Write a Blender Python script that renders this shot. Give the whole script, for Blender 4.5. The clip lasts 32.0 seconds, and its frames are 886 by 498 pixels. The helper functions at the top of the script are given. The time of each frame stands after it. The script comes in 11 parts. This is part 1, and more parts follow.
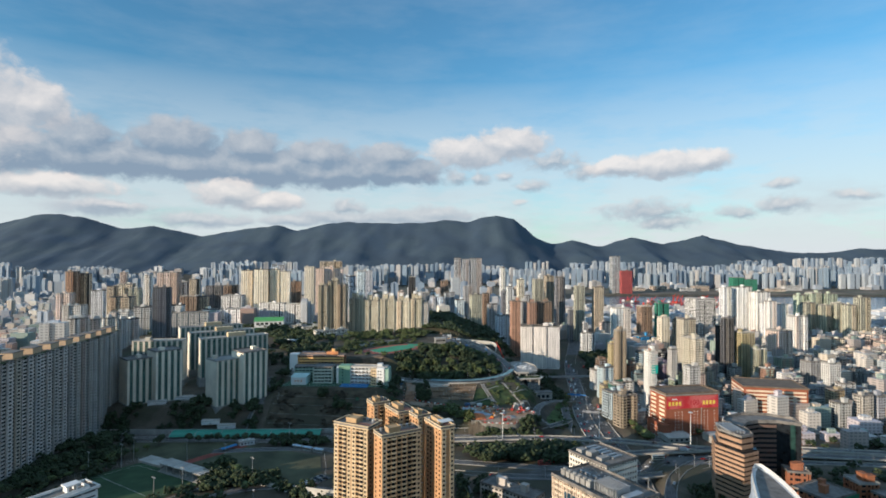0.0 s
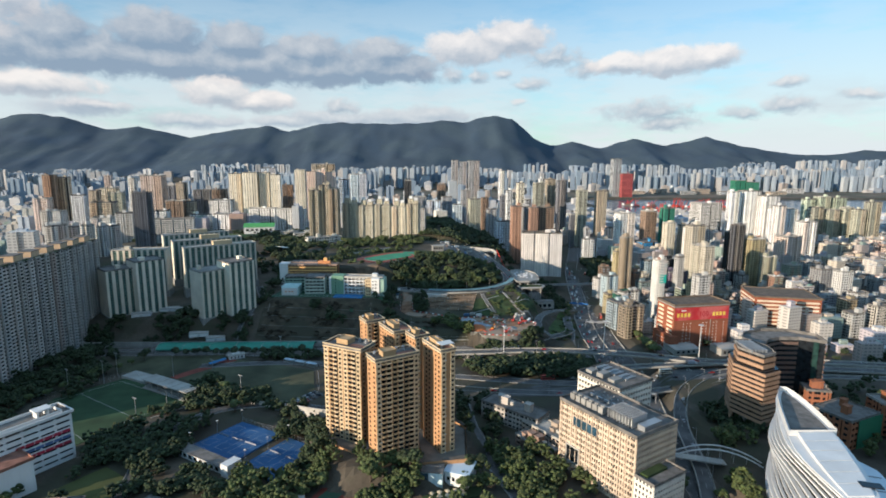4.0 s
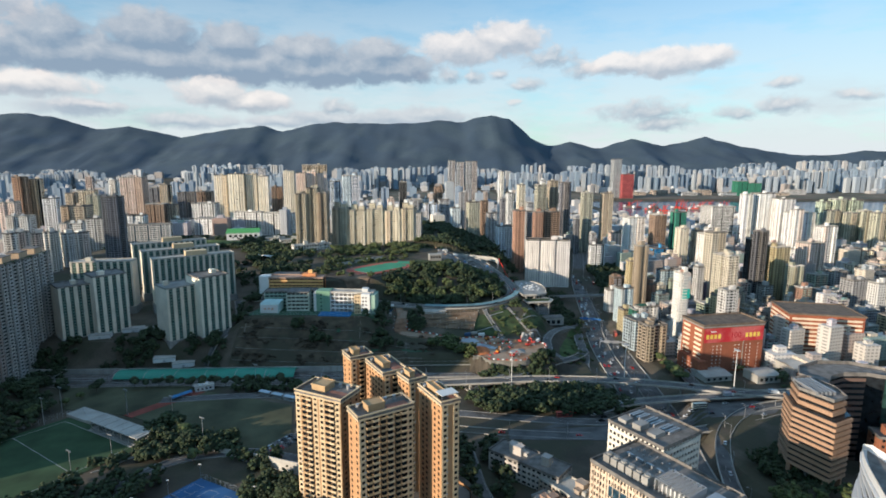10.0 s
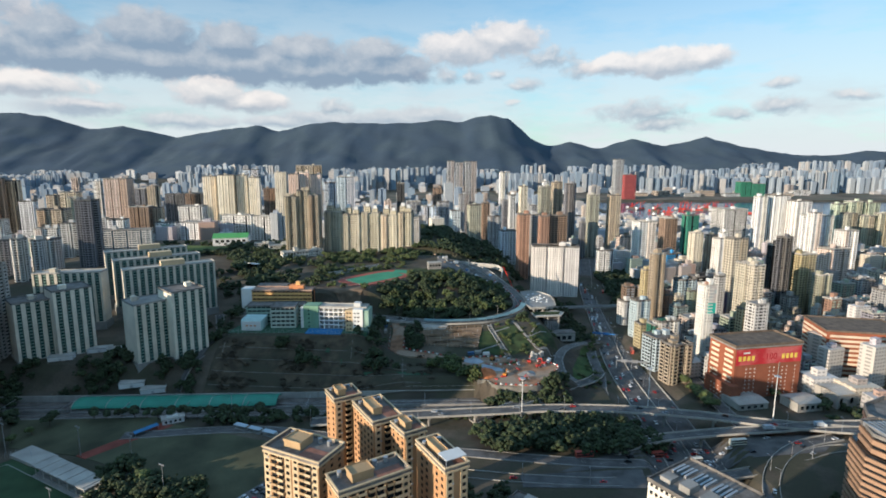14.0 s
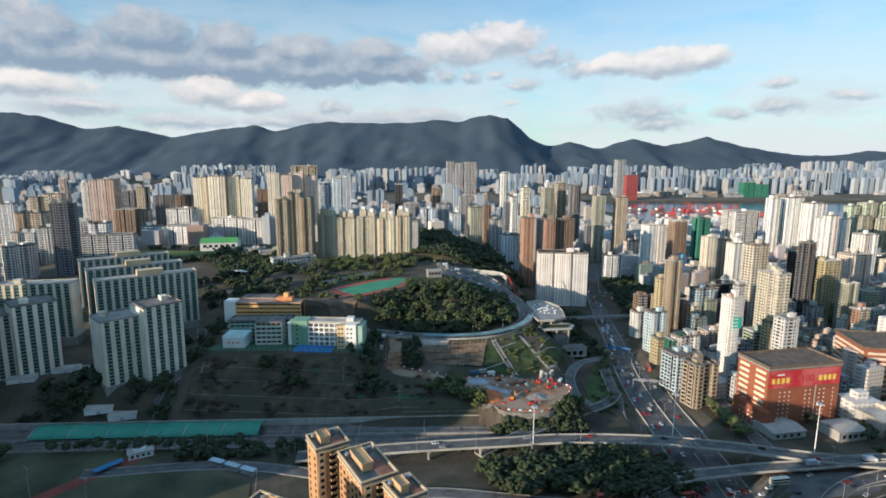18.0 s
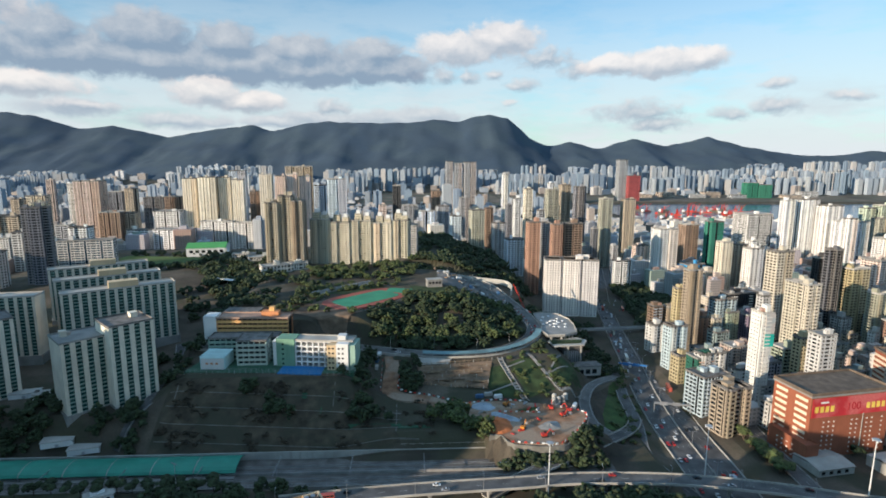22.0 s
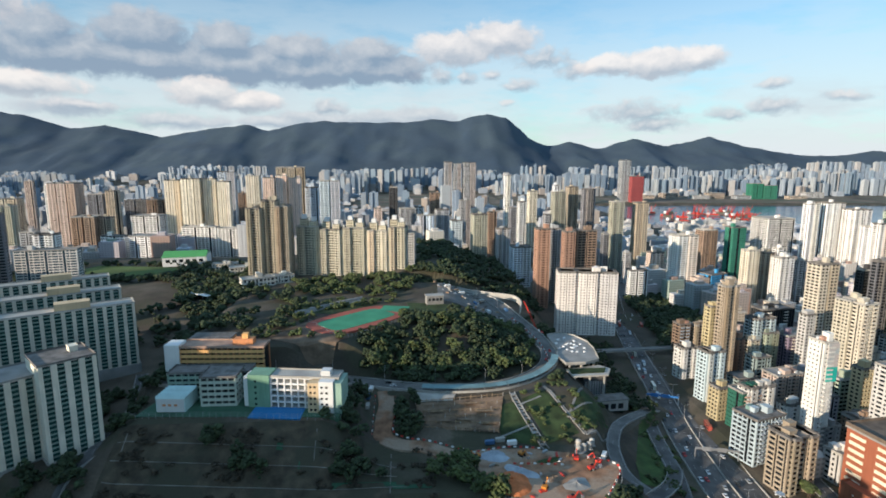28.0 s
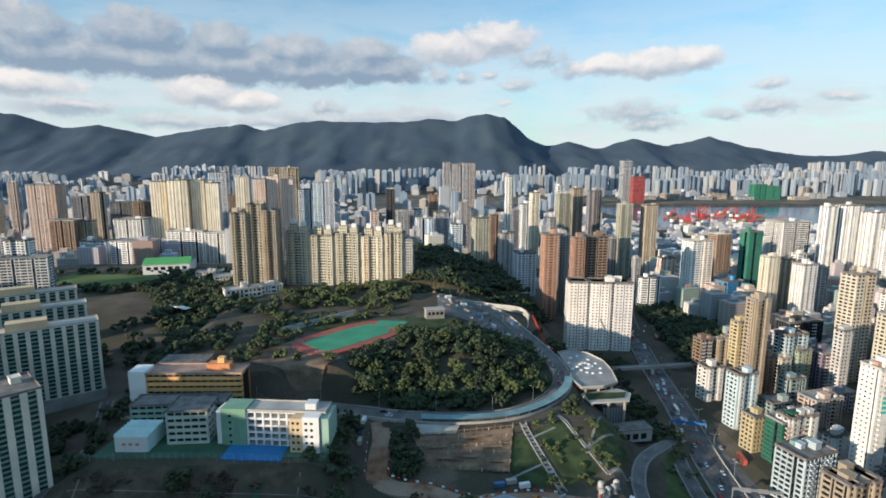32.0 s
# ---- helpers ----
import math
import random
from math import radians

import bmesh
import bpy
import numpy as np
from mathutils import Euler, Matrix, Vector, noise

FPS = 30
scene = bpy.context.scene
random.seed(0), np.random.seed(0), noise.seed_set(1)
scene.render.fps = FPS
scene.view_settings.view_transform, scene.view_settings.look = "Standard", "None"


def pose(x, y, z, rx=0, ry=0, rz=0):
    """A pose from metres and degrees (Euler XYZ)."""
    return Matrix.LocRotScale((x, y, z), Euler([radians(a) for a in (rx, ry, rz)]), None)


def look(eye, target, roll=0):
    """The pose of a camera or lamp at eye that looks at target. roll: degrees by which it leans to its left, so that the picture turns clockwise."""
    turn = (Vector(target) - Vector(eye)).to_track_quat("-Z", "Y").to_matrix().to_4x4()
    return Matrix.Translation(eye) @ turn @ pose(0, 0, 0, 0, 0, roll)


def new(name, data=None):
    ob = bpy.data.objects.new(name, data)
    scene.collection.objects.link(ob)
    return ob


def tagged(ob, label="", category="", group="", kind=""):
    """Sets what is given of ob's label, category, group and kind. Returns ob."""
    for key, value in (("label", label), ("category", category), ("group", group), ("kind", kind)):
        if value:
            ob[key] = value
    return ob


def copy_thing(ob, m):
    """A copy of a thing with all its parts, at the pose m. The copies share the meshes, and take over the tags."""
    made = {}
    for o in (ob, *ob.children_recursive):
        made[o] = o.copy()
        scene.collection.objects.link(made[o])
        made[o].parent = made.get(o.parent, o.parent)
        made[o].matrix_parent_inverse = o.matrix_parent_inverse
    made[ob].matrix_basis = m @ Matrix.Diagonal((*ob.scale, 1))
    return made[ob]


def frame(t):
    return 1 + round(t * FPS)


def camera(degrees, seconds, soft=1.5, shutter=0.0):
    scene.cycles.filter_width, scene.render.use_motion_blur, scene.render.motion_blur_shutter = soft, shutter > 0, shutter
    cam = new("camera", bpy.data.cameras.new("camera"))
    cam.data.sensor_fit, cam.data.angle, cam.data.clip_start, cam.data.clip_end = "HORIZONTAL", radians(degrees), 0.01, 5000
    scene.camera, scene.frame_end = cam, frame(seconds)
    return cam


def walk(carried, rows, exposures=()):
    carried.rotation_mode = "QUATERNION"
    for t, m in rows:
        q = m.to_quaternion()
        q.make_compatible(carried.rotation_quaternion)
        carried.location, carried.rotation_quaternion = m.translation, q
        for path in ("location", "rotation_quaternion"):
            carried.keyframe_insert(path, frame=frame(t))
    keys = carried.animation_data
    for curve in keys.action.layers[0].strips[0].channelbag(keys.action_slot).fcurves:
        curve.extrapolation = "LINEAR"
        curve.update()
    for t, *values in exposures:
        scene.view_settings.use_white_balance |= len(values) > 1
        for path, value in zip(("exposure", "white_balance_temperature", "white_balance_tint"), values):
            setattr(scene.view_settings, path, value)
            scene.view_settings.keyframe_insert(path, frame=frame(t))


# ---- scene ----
# ---- camera and its way ----
cam = camera(78.76, 32.0, soft=1.8)
# seconds, x, y, z of the eye; tilt up from straight down, turn to the left, lean
ROWS = [
    (0, 0.49, -27.89, 198.45, 90.734, -1.641, 0.237),
    (0.5, 0.67, -21.64, 198.51, 88.251, -1.693, 0.237),
    (1, 0.24, -15.40, 198.57, 84.463, -1.772, 0.237),
    (1.25, -0.02, -12.28, 198.60, 82.701, -1.828, 0.237),
    (1.5, -0.27, -9.15, 198.63, 80.940, -1.884, 0.237),
    (1.75, -0.17, -6.03, 198.67, 80.596, -1.895, 0.237),
    (2, -0.23, -2.91, 198.70, 80.422, -1.899, 0.237),
    (2.5, -0.20, 2.72, 198.76, 80.425, -1.947, 0.237),
    (3, -0.18, 8.36, 198.82, 80.428, -1.994, 0.237),
    (4.5, -0.12, 24.77, 199.01, 80.436, -2.125, 0.237),
    (6, -0.06, 41.18, 199.20, 80.444, -2.242, 0.237),
    (8, 0.00, 62.65, 199.45, 80.454, -2.378, 0.237),
    (10, 0.05, 84.87, 199.70, 80.462, -2.494, 0.237),
    (10.4, 0.06, 89.20, 199.75, 80.464, -2.516, 0.237),
    (10.5, 0.06, 92.18, 199.76, 80.464, -2.521, 0.237),
    (10.6, 0.06, 95.16, 199.77, 80.465, -2.526, 0.237),
    (10.7, 0.06, 98.14, 199.79, 80.465, -2.531, 0.237),
    (10.8, 0.07, 101.12, 199.80, 80.466, -2.537, 0.237),
    (10.9, 0.07, 104.10, 199.81, 80.466, -2.542, 0.237),
    (11, 0.07, 105.22, 199.82, 80.467, -2.547, 0.237),
    (13, 0.10, 126.73, 200.07, 80.474, -2.641, 0.237),
    (14.5, 0.11, 142.76, 200.26, 80.479, -2.705, 0.237),
    (16.5, 0.12, 164.36, 200.51, 80.486, -2.782, 0.237),
    (19, 0.10, 192.14, 200.82, 80.492, -2.873, 0.237),
    (21, 0.08, 214.30, 201.07, 80.497, -2.945, 0.237),
    (23, 0.04, 236.18, 201.32, 80.501, -3.020, 0.237),
    (25, -0.01, 258.33, 201.57, 80.504, -3.101, 0.237),
    (28, -0.12, 291.33, 201.95, 80.506, -3.242, 0.237),
    (30, -0.20, 314.38, 202.20, 80.507, -3.354, 0.237),
    (32, -0.30, 336.09, 202.45, 80.507, -3.484, 0.237),
]
walk(cam, [(t, pose(x, y, z, 0, 0, turn) @ pose(0, 0, 0, tilt, 0, 0) @ pose(0, 0, 0, 0, 0, lean)) for t, x, y, z, tilt, turn, lean in ROWS],
     exposures=((0, 0.50), (1.0, 0.48), (1.7, 0.62), (32, 0.62)))

# ---- sky, sun and exposure ----
SUN_AZ = math.atan2(-0.86, -0.51)      # from the west-south-west, low
SUN_EL = radians(11.0)
sun_way = Vector((math.sin(SUN_AZ) * math.cos(SUN_EL), math.cos(SUN_AZ) * math.cos(SUN_EL), math.sin(SUN_EL)))
sun = new("sun", bpy.data.lights.new("sun", "SUN"))
sun.data.energy, sun.data.angle, sun.data.color = 4.9, radians(0.6), (1.0, 0.84, 0.67)
sun.matrix_world = look(sun_way * 900, (0, 0, 0))

world = bpy.data.worlds.new("sky")
scene.world = world
world.use_nodes = True
wn, wl = world.node_tree.nodes, world.node_tree.links
wn.clear()


def wnode(kind, **given):
    n = wn.new(kind)
    for key, value in given.items():
        n.inputs[key.replace("_", " ")].default_value = value
    return n


def wmath(op, a, b=None, clamp=False):
    n = wn.new("ShaderNodeMath")
    n.operation, n.use_clamp = op, clamp
    for slot, value in ((0, a), (1, b)):
        if value is None:
            continue
        if isinstance(value, (int, float)):
            n.inputs[slot].default_value = value
        else:
            wl.new(value, n.inputs[slot])
    return n.outputs[0]


sky = wn.new("ShaderNodeTexSky")
sky.sky_type, sky.sun_disc = "NISHITA", False
sky.sun_elevation, sky.sun_rotation = SUN_EL, SUN_AZ
sky.altitude, sky.air_density, sky.dust_density, sky.ozone_density = 0, 1.0, 0.6, 1.6
sky_dim = wn.new("ShaderNodeMix")
sky_dim.data_type, sky_dim.blend_type = "RGBA", "MULTIPLY"
sky_dim.inputs["Factor"].default_value = 1.0
wl.new(sky.outputs[0], sky_dim.inputs["A"])
sky_dim.inputs["B"].default_value = (0.063, 0.121, 0.147, 1)

# clouds: azimuth and height over the horizon, in degrees, drive soft banks broken by noise
coord = wn.new("ShaderNodeTexCoord")
axes = wn.new("ShaderNodeSeparateXYZ")
wl.new(coord.outputs["Generated"], axes.inputs[0])
azim = wmath("MULTIPLY", wmath("ARCTAN2", axes.outputs[0], axes.outputs[1]), 57.2958)
elev = wmath("MULTIPLY", wmath("ARCSINE", axes.outputs[2]), 57.2958)
flat = wn.new("ShaderNodeCombineXYZ")
wl.new(azim, flat.inputs[0])
wl.new(elev, flat.inputs[1])


def wvec(op, a, b, c=None):
    n = wn.new("ShaderNodeVectorMath")
    n.operation = op
    for slot, value in ((0, a), (1, b), (2, c)):
        if value is None:
            continue
        if isinstance(value, tuple):
            n.inputs[slot].default_value = value
        else:
            wl.new(value, n.inputs[slot])
    return n.outputs["Value"] if op == "LENGTH" else n.outputs["Vector"]


def cloud_noise(scale, detail, rough, shift, stretch=(1.0, 1.7, 1.0), place=None, out="Fac"):
    """Noise over the sky in degrees, stretched along the horizon."""
    n = wnode("ShaderNodeTexNoise", Scale=scale, Detail=detail, Roughness=rough)
    wl.new(wvec("MULTIPLY_ADD", place or flat.outputs[0], stretch, shift), n.inputs["Vector"])
    return n.outputs[out]


# long grey bank with heaped tops, sunlit heaps, small torn scud and a cap on the ridge: middle and half size of each lobe in degrees
BANK = ((-50, 9.2, 9.0, 2.2), (-66, 10, 10, 3.0), (-38.0, 8.6, 6.0, 2.0), (-31, 8.8, 7.5, 1.9), (-24, 8.9, 7.5, 1.9), (-17, 8.8, 7.5, 1.9), (-10.5, 8.7, 7.0, 1.8), (-4.0, 8.9, 6.0, 1.5), (-32.4, 10.2, 3.0, 2.0), (-24.6, 10.9, 3.6, 2.0), (-18.0, 10.7, 2.8, 1.7), (-11.3, 10.2, 3.8, 1.6), (-4.2, 10.3, 3.0, 1.5))
HEAP = ((-40.5, 12.0, 5.6, 4.2), (-35.4, 12.6, 2.4, 2.2), (4.2, 10.9, 4.4, 1.6), (8.7, 11.7, 3.8, 1.6), (-20.0, 6.1, 3.4, 1.4), (-16.6, 5.4, 3.6, 1.0), (-34.5, 6.0, 5.0, 1.0), (23.7, 9.0, 4.0, 1.3), (27.3, 9.2, 2.7, 1.1), (19.5, 9.0, 3.3, 1.0), (52, 8.5, 8, 2.0))
SCUD = ((0.4, 8.3, 1.4, 0.6), (2.9, 8.2, 1.5, 0.8), (5.8, 8.2, 1.2, 0.8), (8.1, 8.4, 1.0, 0.6), (13.0, 9.8, 3.4, 1.0), (16.3, 8.7, 2.0, 0.8), (11.0, 7.4, 1.7, 0.6), (-8.4, 5.1, 1.9, 0.7), (9.4, 5.6, 1.0, 0.3), (22.4, 4.6, 4.2, 1.0), (30.5, 4.2, 1.8, 0.7), (34.0, 4.8, 2.1, 0.8), (39.0, 5.4, 1.8, 0.5), (33.8, 6.7, 1.3, 0.5), (24.0, 3.4, 2.4, 0.8), (-30, 4.4, 3.5, 0.5))
CAP = ((-8.8, 3.9, 5.8, 0.9), (-1.2, 4.1, 7.0, 0.9), (0.4, 4.5, 3.6, 0.8), (-14, 3.6, 4.0, 0.6), (-22, 3.4, 5.0, 0.7), (-31, 4.3, 4.0, 0.8))


def density(place, lobes, rag):
    """1 in the heart of a cloud, 0 at its ragged rim."""
    near = None
    for az, el, wide, high in lobes:
        one = wvec("LENGTH", wvec("MULTIPLY_ADD", place, (1 / wide, 1 / high, 0), (-az / wide, -el / high, 0)), None)
        near = one if near is None else wmath("MINIMUM", near, one)
    lumps = cloud_noise(0.62, 8, 0.6, (5, 3, 0), (1.0, 1.25, 1.0), place)
    return wmath("ADD", wmath("SUBTRACT", 1.28, near), wmath("MULTIPLY", wmath("SUBTRACT", lumps, 0.5), rag))


def cloud(lobes, rag, soft, tall, shift=0.42):
    """Cover of a group of clouds, and how far each spot of it faces the light above."""
    swirl = wvec("MULTIPLY_ADD", wvec("SUBTRACT", cloud_noise(0.33, 3, 0.5, (11, 7, 2), out="Color"), (0.5, 0.5, 0.5)), (1.7, 1.1, 0), flat.outputs[0])
    here = density(swirl, lobes, rag)
    above = density(wvec("ADD", swirl, (-0.35 * tall, 0.75 * tall, 0)), lobes, rag)
    cover = wmath("DIVIDE", wmath("SUBTRACT", here, 0.02), soft, clamp=True)
    cover = wmath("MULTIPLY", wmath("MULTIPLY", cover, cover), wmath("SUBTRACT", 3.0, wmath("MULTIPLY", cover, 2.0)))
    return cover, wmath("ADD", wmath("MULTIPLY", wmath("SUBTRACT", here, above), 0.80), shift, clamp=True)


def tone_of(lit, dark, light):
    n = wn.new("ShaderNodeMix")
    n.data_type = "RGBA"
    wl.new(lit, n.inputs["Factor"])
    n.inputs["A"].default_value, n.inputs["B"].default_value = dark, light
    return n.outputs["Result"]


def over(cover, below, above):
    n = wn.new("ShaderNodeMix")
    n.data_type = "RGBA"
    for slot, value in (("Factor", cover), ("A", below), ("B", above)):
        if isinstance(value, tuple):
            n.inputs[slot].default_value = value
        else:
            wl.new(value, n.inputs[slot])
    return n.outputs["Result"]


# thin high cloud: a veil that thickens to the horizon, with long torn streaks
fill_wisp = cloud_noise(0.055, 6, 0.55, (31, 9, 4))
streak = cloud_noise(0.11, 7, 0.6, (3, 2, 9), (0.8, 3.0, 1.0))
low = wmath("SUBTRACT", 1.0, wmath("DIVIDE", elev, 18.0), clamp=True)
veil = wmath("MULTIPLY", wmath("MULTIPLY", wmath("SUBTRACT", streak, 0.40), 3.0, clamp=True), wmath("ADD", wmath("MULTIPLY", low, 0.86), 0.14))
veil = wmath("MAXIMUM", wmath("MULTIPLY", veil, 0.85), wmath("MULTIPLY", wmath("POWER", low, 0.7), wmath("ADD", wmath("MULTIPLY", wmath("SUBTRACT", streak, 0.5), 2.2), 0.95, clamp=True)))
# added veil over the unseen upper sky, blue fill light for the shaded ground
high = wmath("MULTIPLY", wmath("DIVIDE", wmath("SUBTRACT", elev, 26.0), 30.0, clamp=True), wmath("ADD", wmath("MULTIPLY", fill_wisp, 0.9), 0.2, clamp=True))
shown = over(veil, sky_dim.outputs["Result"], (0.535, 0.575, 0.605, 1))
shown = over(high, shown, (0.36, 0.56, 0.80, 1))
# faint broken low cloud between the veil and the ridge
band = wmath("MULTIPLY", wmath("DIVIDE", wmath("SUBTRACT", elev, 1.5), 2.0, clamp=True), wmath("DIVIDE", wmath("SUBTRACT", 9.0, elev), 4.0, clamp=True))
torn = wmath("MULTIPLY", wmath("SUBTRACT", cloud_noise(0.2, 7, 0.62, (17, 5, 1), (0.7, 2.4, 1.0)), 0.47), 4.0, clamp=True)
shown = over(wmath("MULTIPLY", wmath("MULTIPLY", torn, band), 0.5), shown, (0.42, 0.455, 0.50, 1))
cover, lit = cloud(CAP, 1.2, 0.7, 0.6, 0.35)
shown = over(wmath("MULTIPLY", cover, 0.85), shown, tone_of(lit, (0.27, 0.33, 0.40, 1), (0.50, 0.52, 0.54, 1)))
cover, lit = cloud(SCUD, 2.1, 0.9, 0.6, 0.22)
shown = over(wmath("MULTIPLY", cover, 0.80), shown, tone_of(lit, (0.25, 0.31, 0.38, 1), (0.54, 0.54, 0.55, 1)))
cover, lit = cloud(BANK, 1.05, 0.5, 1.5, 0.13)
shown = over(wmath("MULTIPLY", cover, 0.88), shown, tone_of(lit, (0.17, 0.232, 0.318, 1), (0.45, 0.465, 0.49, 1)))
cover, lit = cloud(HEAP, 1.1, 0.5, 1.1, 0.38)
shown = over(wmath("MULTIPLY", cover, 0.85), shown, tone_of(lit, (0.31, 0.345, 0.40, 1), (0.68, 0.635, 0.61, 1)))
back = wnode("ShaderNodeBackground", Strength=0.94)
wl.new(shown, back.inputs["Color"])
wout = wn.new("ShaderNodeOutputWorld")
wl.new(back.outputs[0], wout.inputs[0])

# ---- materials ----
MATS = {}


def mat(name, color, rough=0.8, metal=0.0, vary=0.14, scale=0.35, grain=6.0, bump=0.15, streak=0.0, island=False, spec=0.3, second=None, second_scale=0.05):
    """A weathered surface: base colour with stains at two sizes, fine relief and, on walls, rain streaks."""
    if name in MATS:
        return MATS[name]
    m = bpy.data.materials.new(name)
    m.use_nodes = True
    nodes, links = m.node_tree.nodes, m.node_tree.links
    b = nodes["Principled BSDF"]
    b.inputs["Roughness"].default_value, b.inputs["Metallic"].default_value = rough, metal
    b.inputs["Specular IOR Level"].default_value = spec
    tc = nodes.new("ShaderNodeTexCoord")
    geo = nodes.new("ShaderNodeNewGeometry")

    def tex(sc, detail, squash=None):
        n = nodes.new("ShaderNodeTexNoise")
        n.inputs["Scale"].default_value, n.inputs["Detail"].default_value = sc, detail
        src = geo.outputs["Position"]
        if squash:
            mp = nodes.new("ShaderNodeMapping")
            mp.inputs["Scale"].default_value = squash
            links.new(src, mp.inputs["Vector"])
            src = mp.outputs[0]
        links.new(src, n.inputs["Vector"])
        return n.outputs["Fac"]

    def blend(fac, a, c, mode="MIX"):
        n = nodes.new("ShaderNodeMix")
        n.data_type, n.blend_type = "RGBA", mode
        for slot, v in (("Factor", fac), ("A", a), ("B", c)):
            if isinstance(v, (float, int)):
                n.inputs[slot].default_value = v
            elif isinstance(v, tuple):
                n.inputs[slot].default_value = (*v, 1) if len(v) == 3 else v
            else:
                links.new(v, n.inputs[slot])
        return n.outputs["Result"]

    def ramp(fac, lo, hi):
        n = nodes.new("ShaderNodeMapRange")
        n.inputs["From Min"].default_value, n.inputs["From Max"].default_value = lo, hi
        links.new(fac, n.inputs["Value"])
        return n.outputs[0]

    dark = tuple(c * (1 - vary * 2.2) for c in color)
    light = tuple(min(1, c * (1 + vary)) for c in color)
    col = blend(ramp(tex(scale * 0.18, 5), 0.3, 0.7), dark, light)
    if second:
        col = blend(ramp(tex(second_scale, 6), 0.46, 0.58), col, second)
    col = blend(ramp(tex(grain, 3), 0.25, 0.8), blend(0.5, col, dark), col)
    if streak:
        col = blend(ramp(tex(1.0, 4, (1.2, 1.2, 0.06)), 0.52, 0.75), col, tuple(c * (1 - streak) for c in color))
    oi = nodes.new("ShaderNodeObjectInfo")
    rnd = geo.outputs["Random Per Island"] if island else oi.outputs["Random"]
    hv = nodes.new("ShaderNodeHueSaturation")
    links.new(ramp(rnd, 0.0, 1.0), hv.inputs["Value"])
    mr = hv.inputs["Value"].links[0].from_node
    mr.inputs["To Min"].default_value, mr.inputs["To Max"].default_value = (0.62, 1.25) if island else (0.92, 1.06)
    links.new(col, hv.inputs["Color"])
    links.new(hv.outputs[0], b.inputs["Base Color"])
    if bump:
        bp = nodes.new("ShaderNodeBump")
        bp.inputs["Strength"].default_value, bp.inputs["Distance"].default_value = bump, 0.2
        links.new(tex(grain * 0.6, 4), bp.inputs["Height"])
        links.new(bp.outputs[0], b.inputs["Normal"])
    MATS[name] = m
    return m


def wall_mat(color, name=None):
    """Painted or tiled render of a building, by colour, with rain streaks."""
    return mat(name or "wall_%02x%02x%02x" % tuple(int(c * 255) for c in color), color, 0.85, vary=0.10, scale=0.5, grain=1.6, bump=0.1, streak=0.28)


def glass_mat(name, color, rough=0.12):
    """Window panes seen from far: dark rooms behind glossy glass, each pane a little different."""
    if name in MATS:
        return MATS[name]
    m = mat(name, color, rough, vary=0.3, scale=1.6, grain=0.9, bump=0.0, spec=0.38)
    return m


def far_mat(name, tones, floor=3.0, bay=3.6, dark=0.45):
    """Walls of far towers: tints by building, with rows of dark windows at floor height."""
    m = bpy.data.materials.new(name)
    m.use_nodes = True
    nodes, links = m.node_tree.nodes, m.node_tree.links
    b = nodes["Principled BSDF"]
    b.inputs["Roughness"].default_value = 0.8
    geo = nodes.new("ShaderNodeNewGeometry")
    tone = nodes.new("ShaderNodeValToRGB")
    tone.color_ramp.interpolation = "CONSTANT"
    while len(tone.color_ramp.elements) < len(tones):
        tone.color_ramp.elements.new(0.5)
    for n, c in enumerate(tones):
        tone.color_ramp.elements[n].position, tone.color_ramp.elements[n].color = n / len(tones), (*c, 1)
    links.new(geo.outputs["Random Per Island"], tone.inputs[0])
    sep = nodes.new("ShaderNodeSeparateXYZ")
    links.new(geo.outputs["Position"], sep.inputs[0])

    def calc(op, a, c=0.0):
        n = nodes.new("ShaderNodeMath")
        n.operation = op
        for slot, v in ((0, a), (1, c)):
            if isinstance(v, (float, int)):
                n.inputs[slot].default_value = v
            else:
                links.new(v, n.inputs[slot])
        return n.outputs[0]

    rows = calc("GREATER_THAN", calc("FRACT", calc("DIVIDE", sep.outputs[2], floor)), 0.5)
    cols = calc("GREATER_THAN", calc("FRACT", calc("DIVIDE", calc("ADD", sep.outputs[0], calc("MULTIPLY", sep.outputs[1], 0.83)), bay)), 0.38)
    nz = nodes.new("ShaderNodeSeparateXYZ")
    links.new(geo.outputs["True Normal"], nz.inputs[0])
    side = calc("LESS_THAN", calc("ABSOLUTE", nz.outputs[2]), 0.5)
    hole = calc("MULTIPLY", calc("MULTIPLY", rows, cols), calc("MULTIPLY", side, dark))
    mx = nodes.new("ShaderNodeMix")
    mx.data_type = "RGBA"
    links.new(hole, mx.inputs["Factor"])
    links.new(tone.outputs[0], mx.inputs["A"])
    mx.inputs["B"].default_value = (0.04, 0.05, 0.06, 1)
    links.new(mx.outputs["Result"], b.inputs["Base Color"])
    rr = calc("SUBTRACT", 0.85, calc("MULTIPLY", hole, 0.7))
    links.new(rr, b.inputs["Roughness"])
    return m


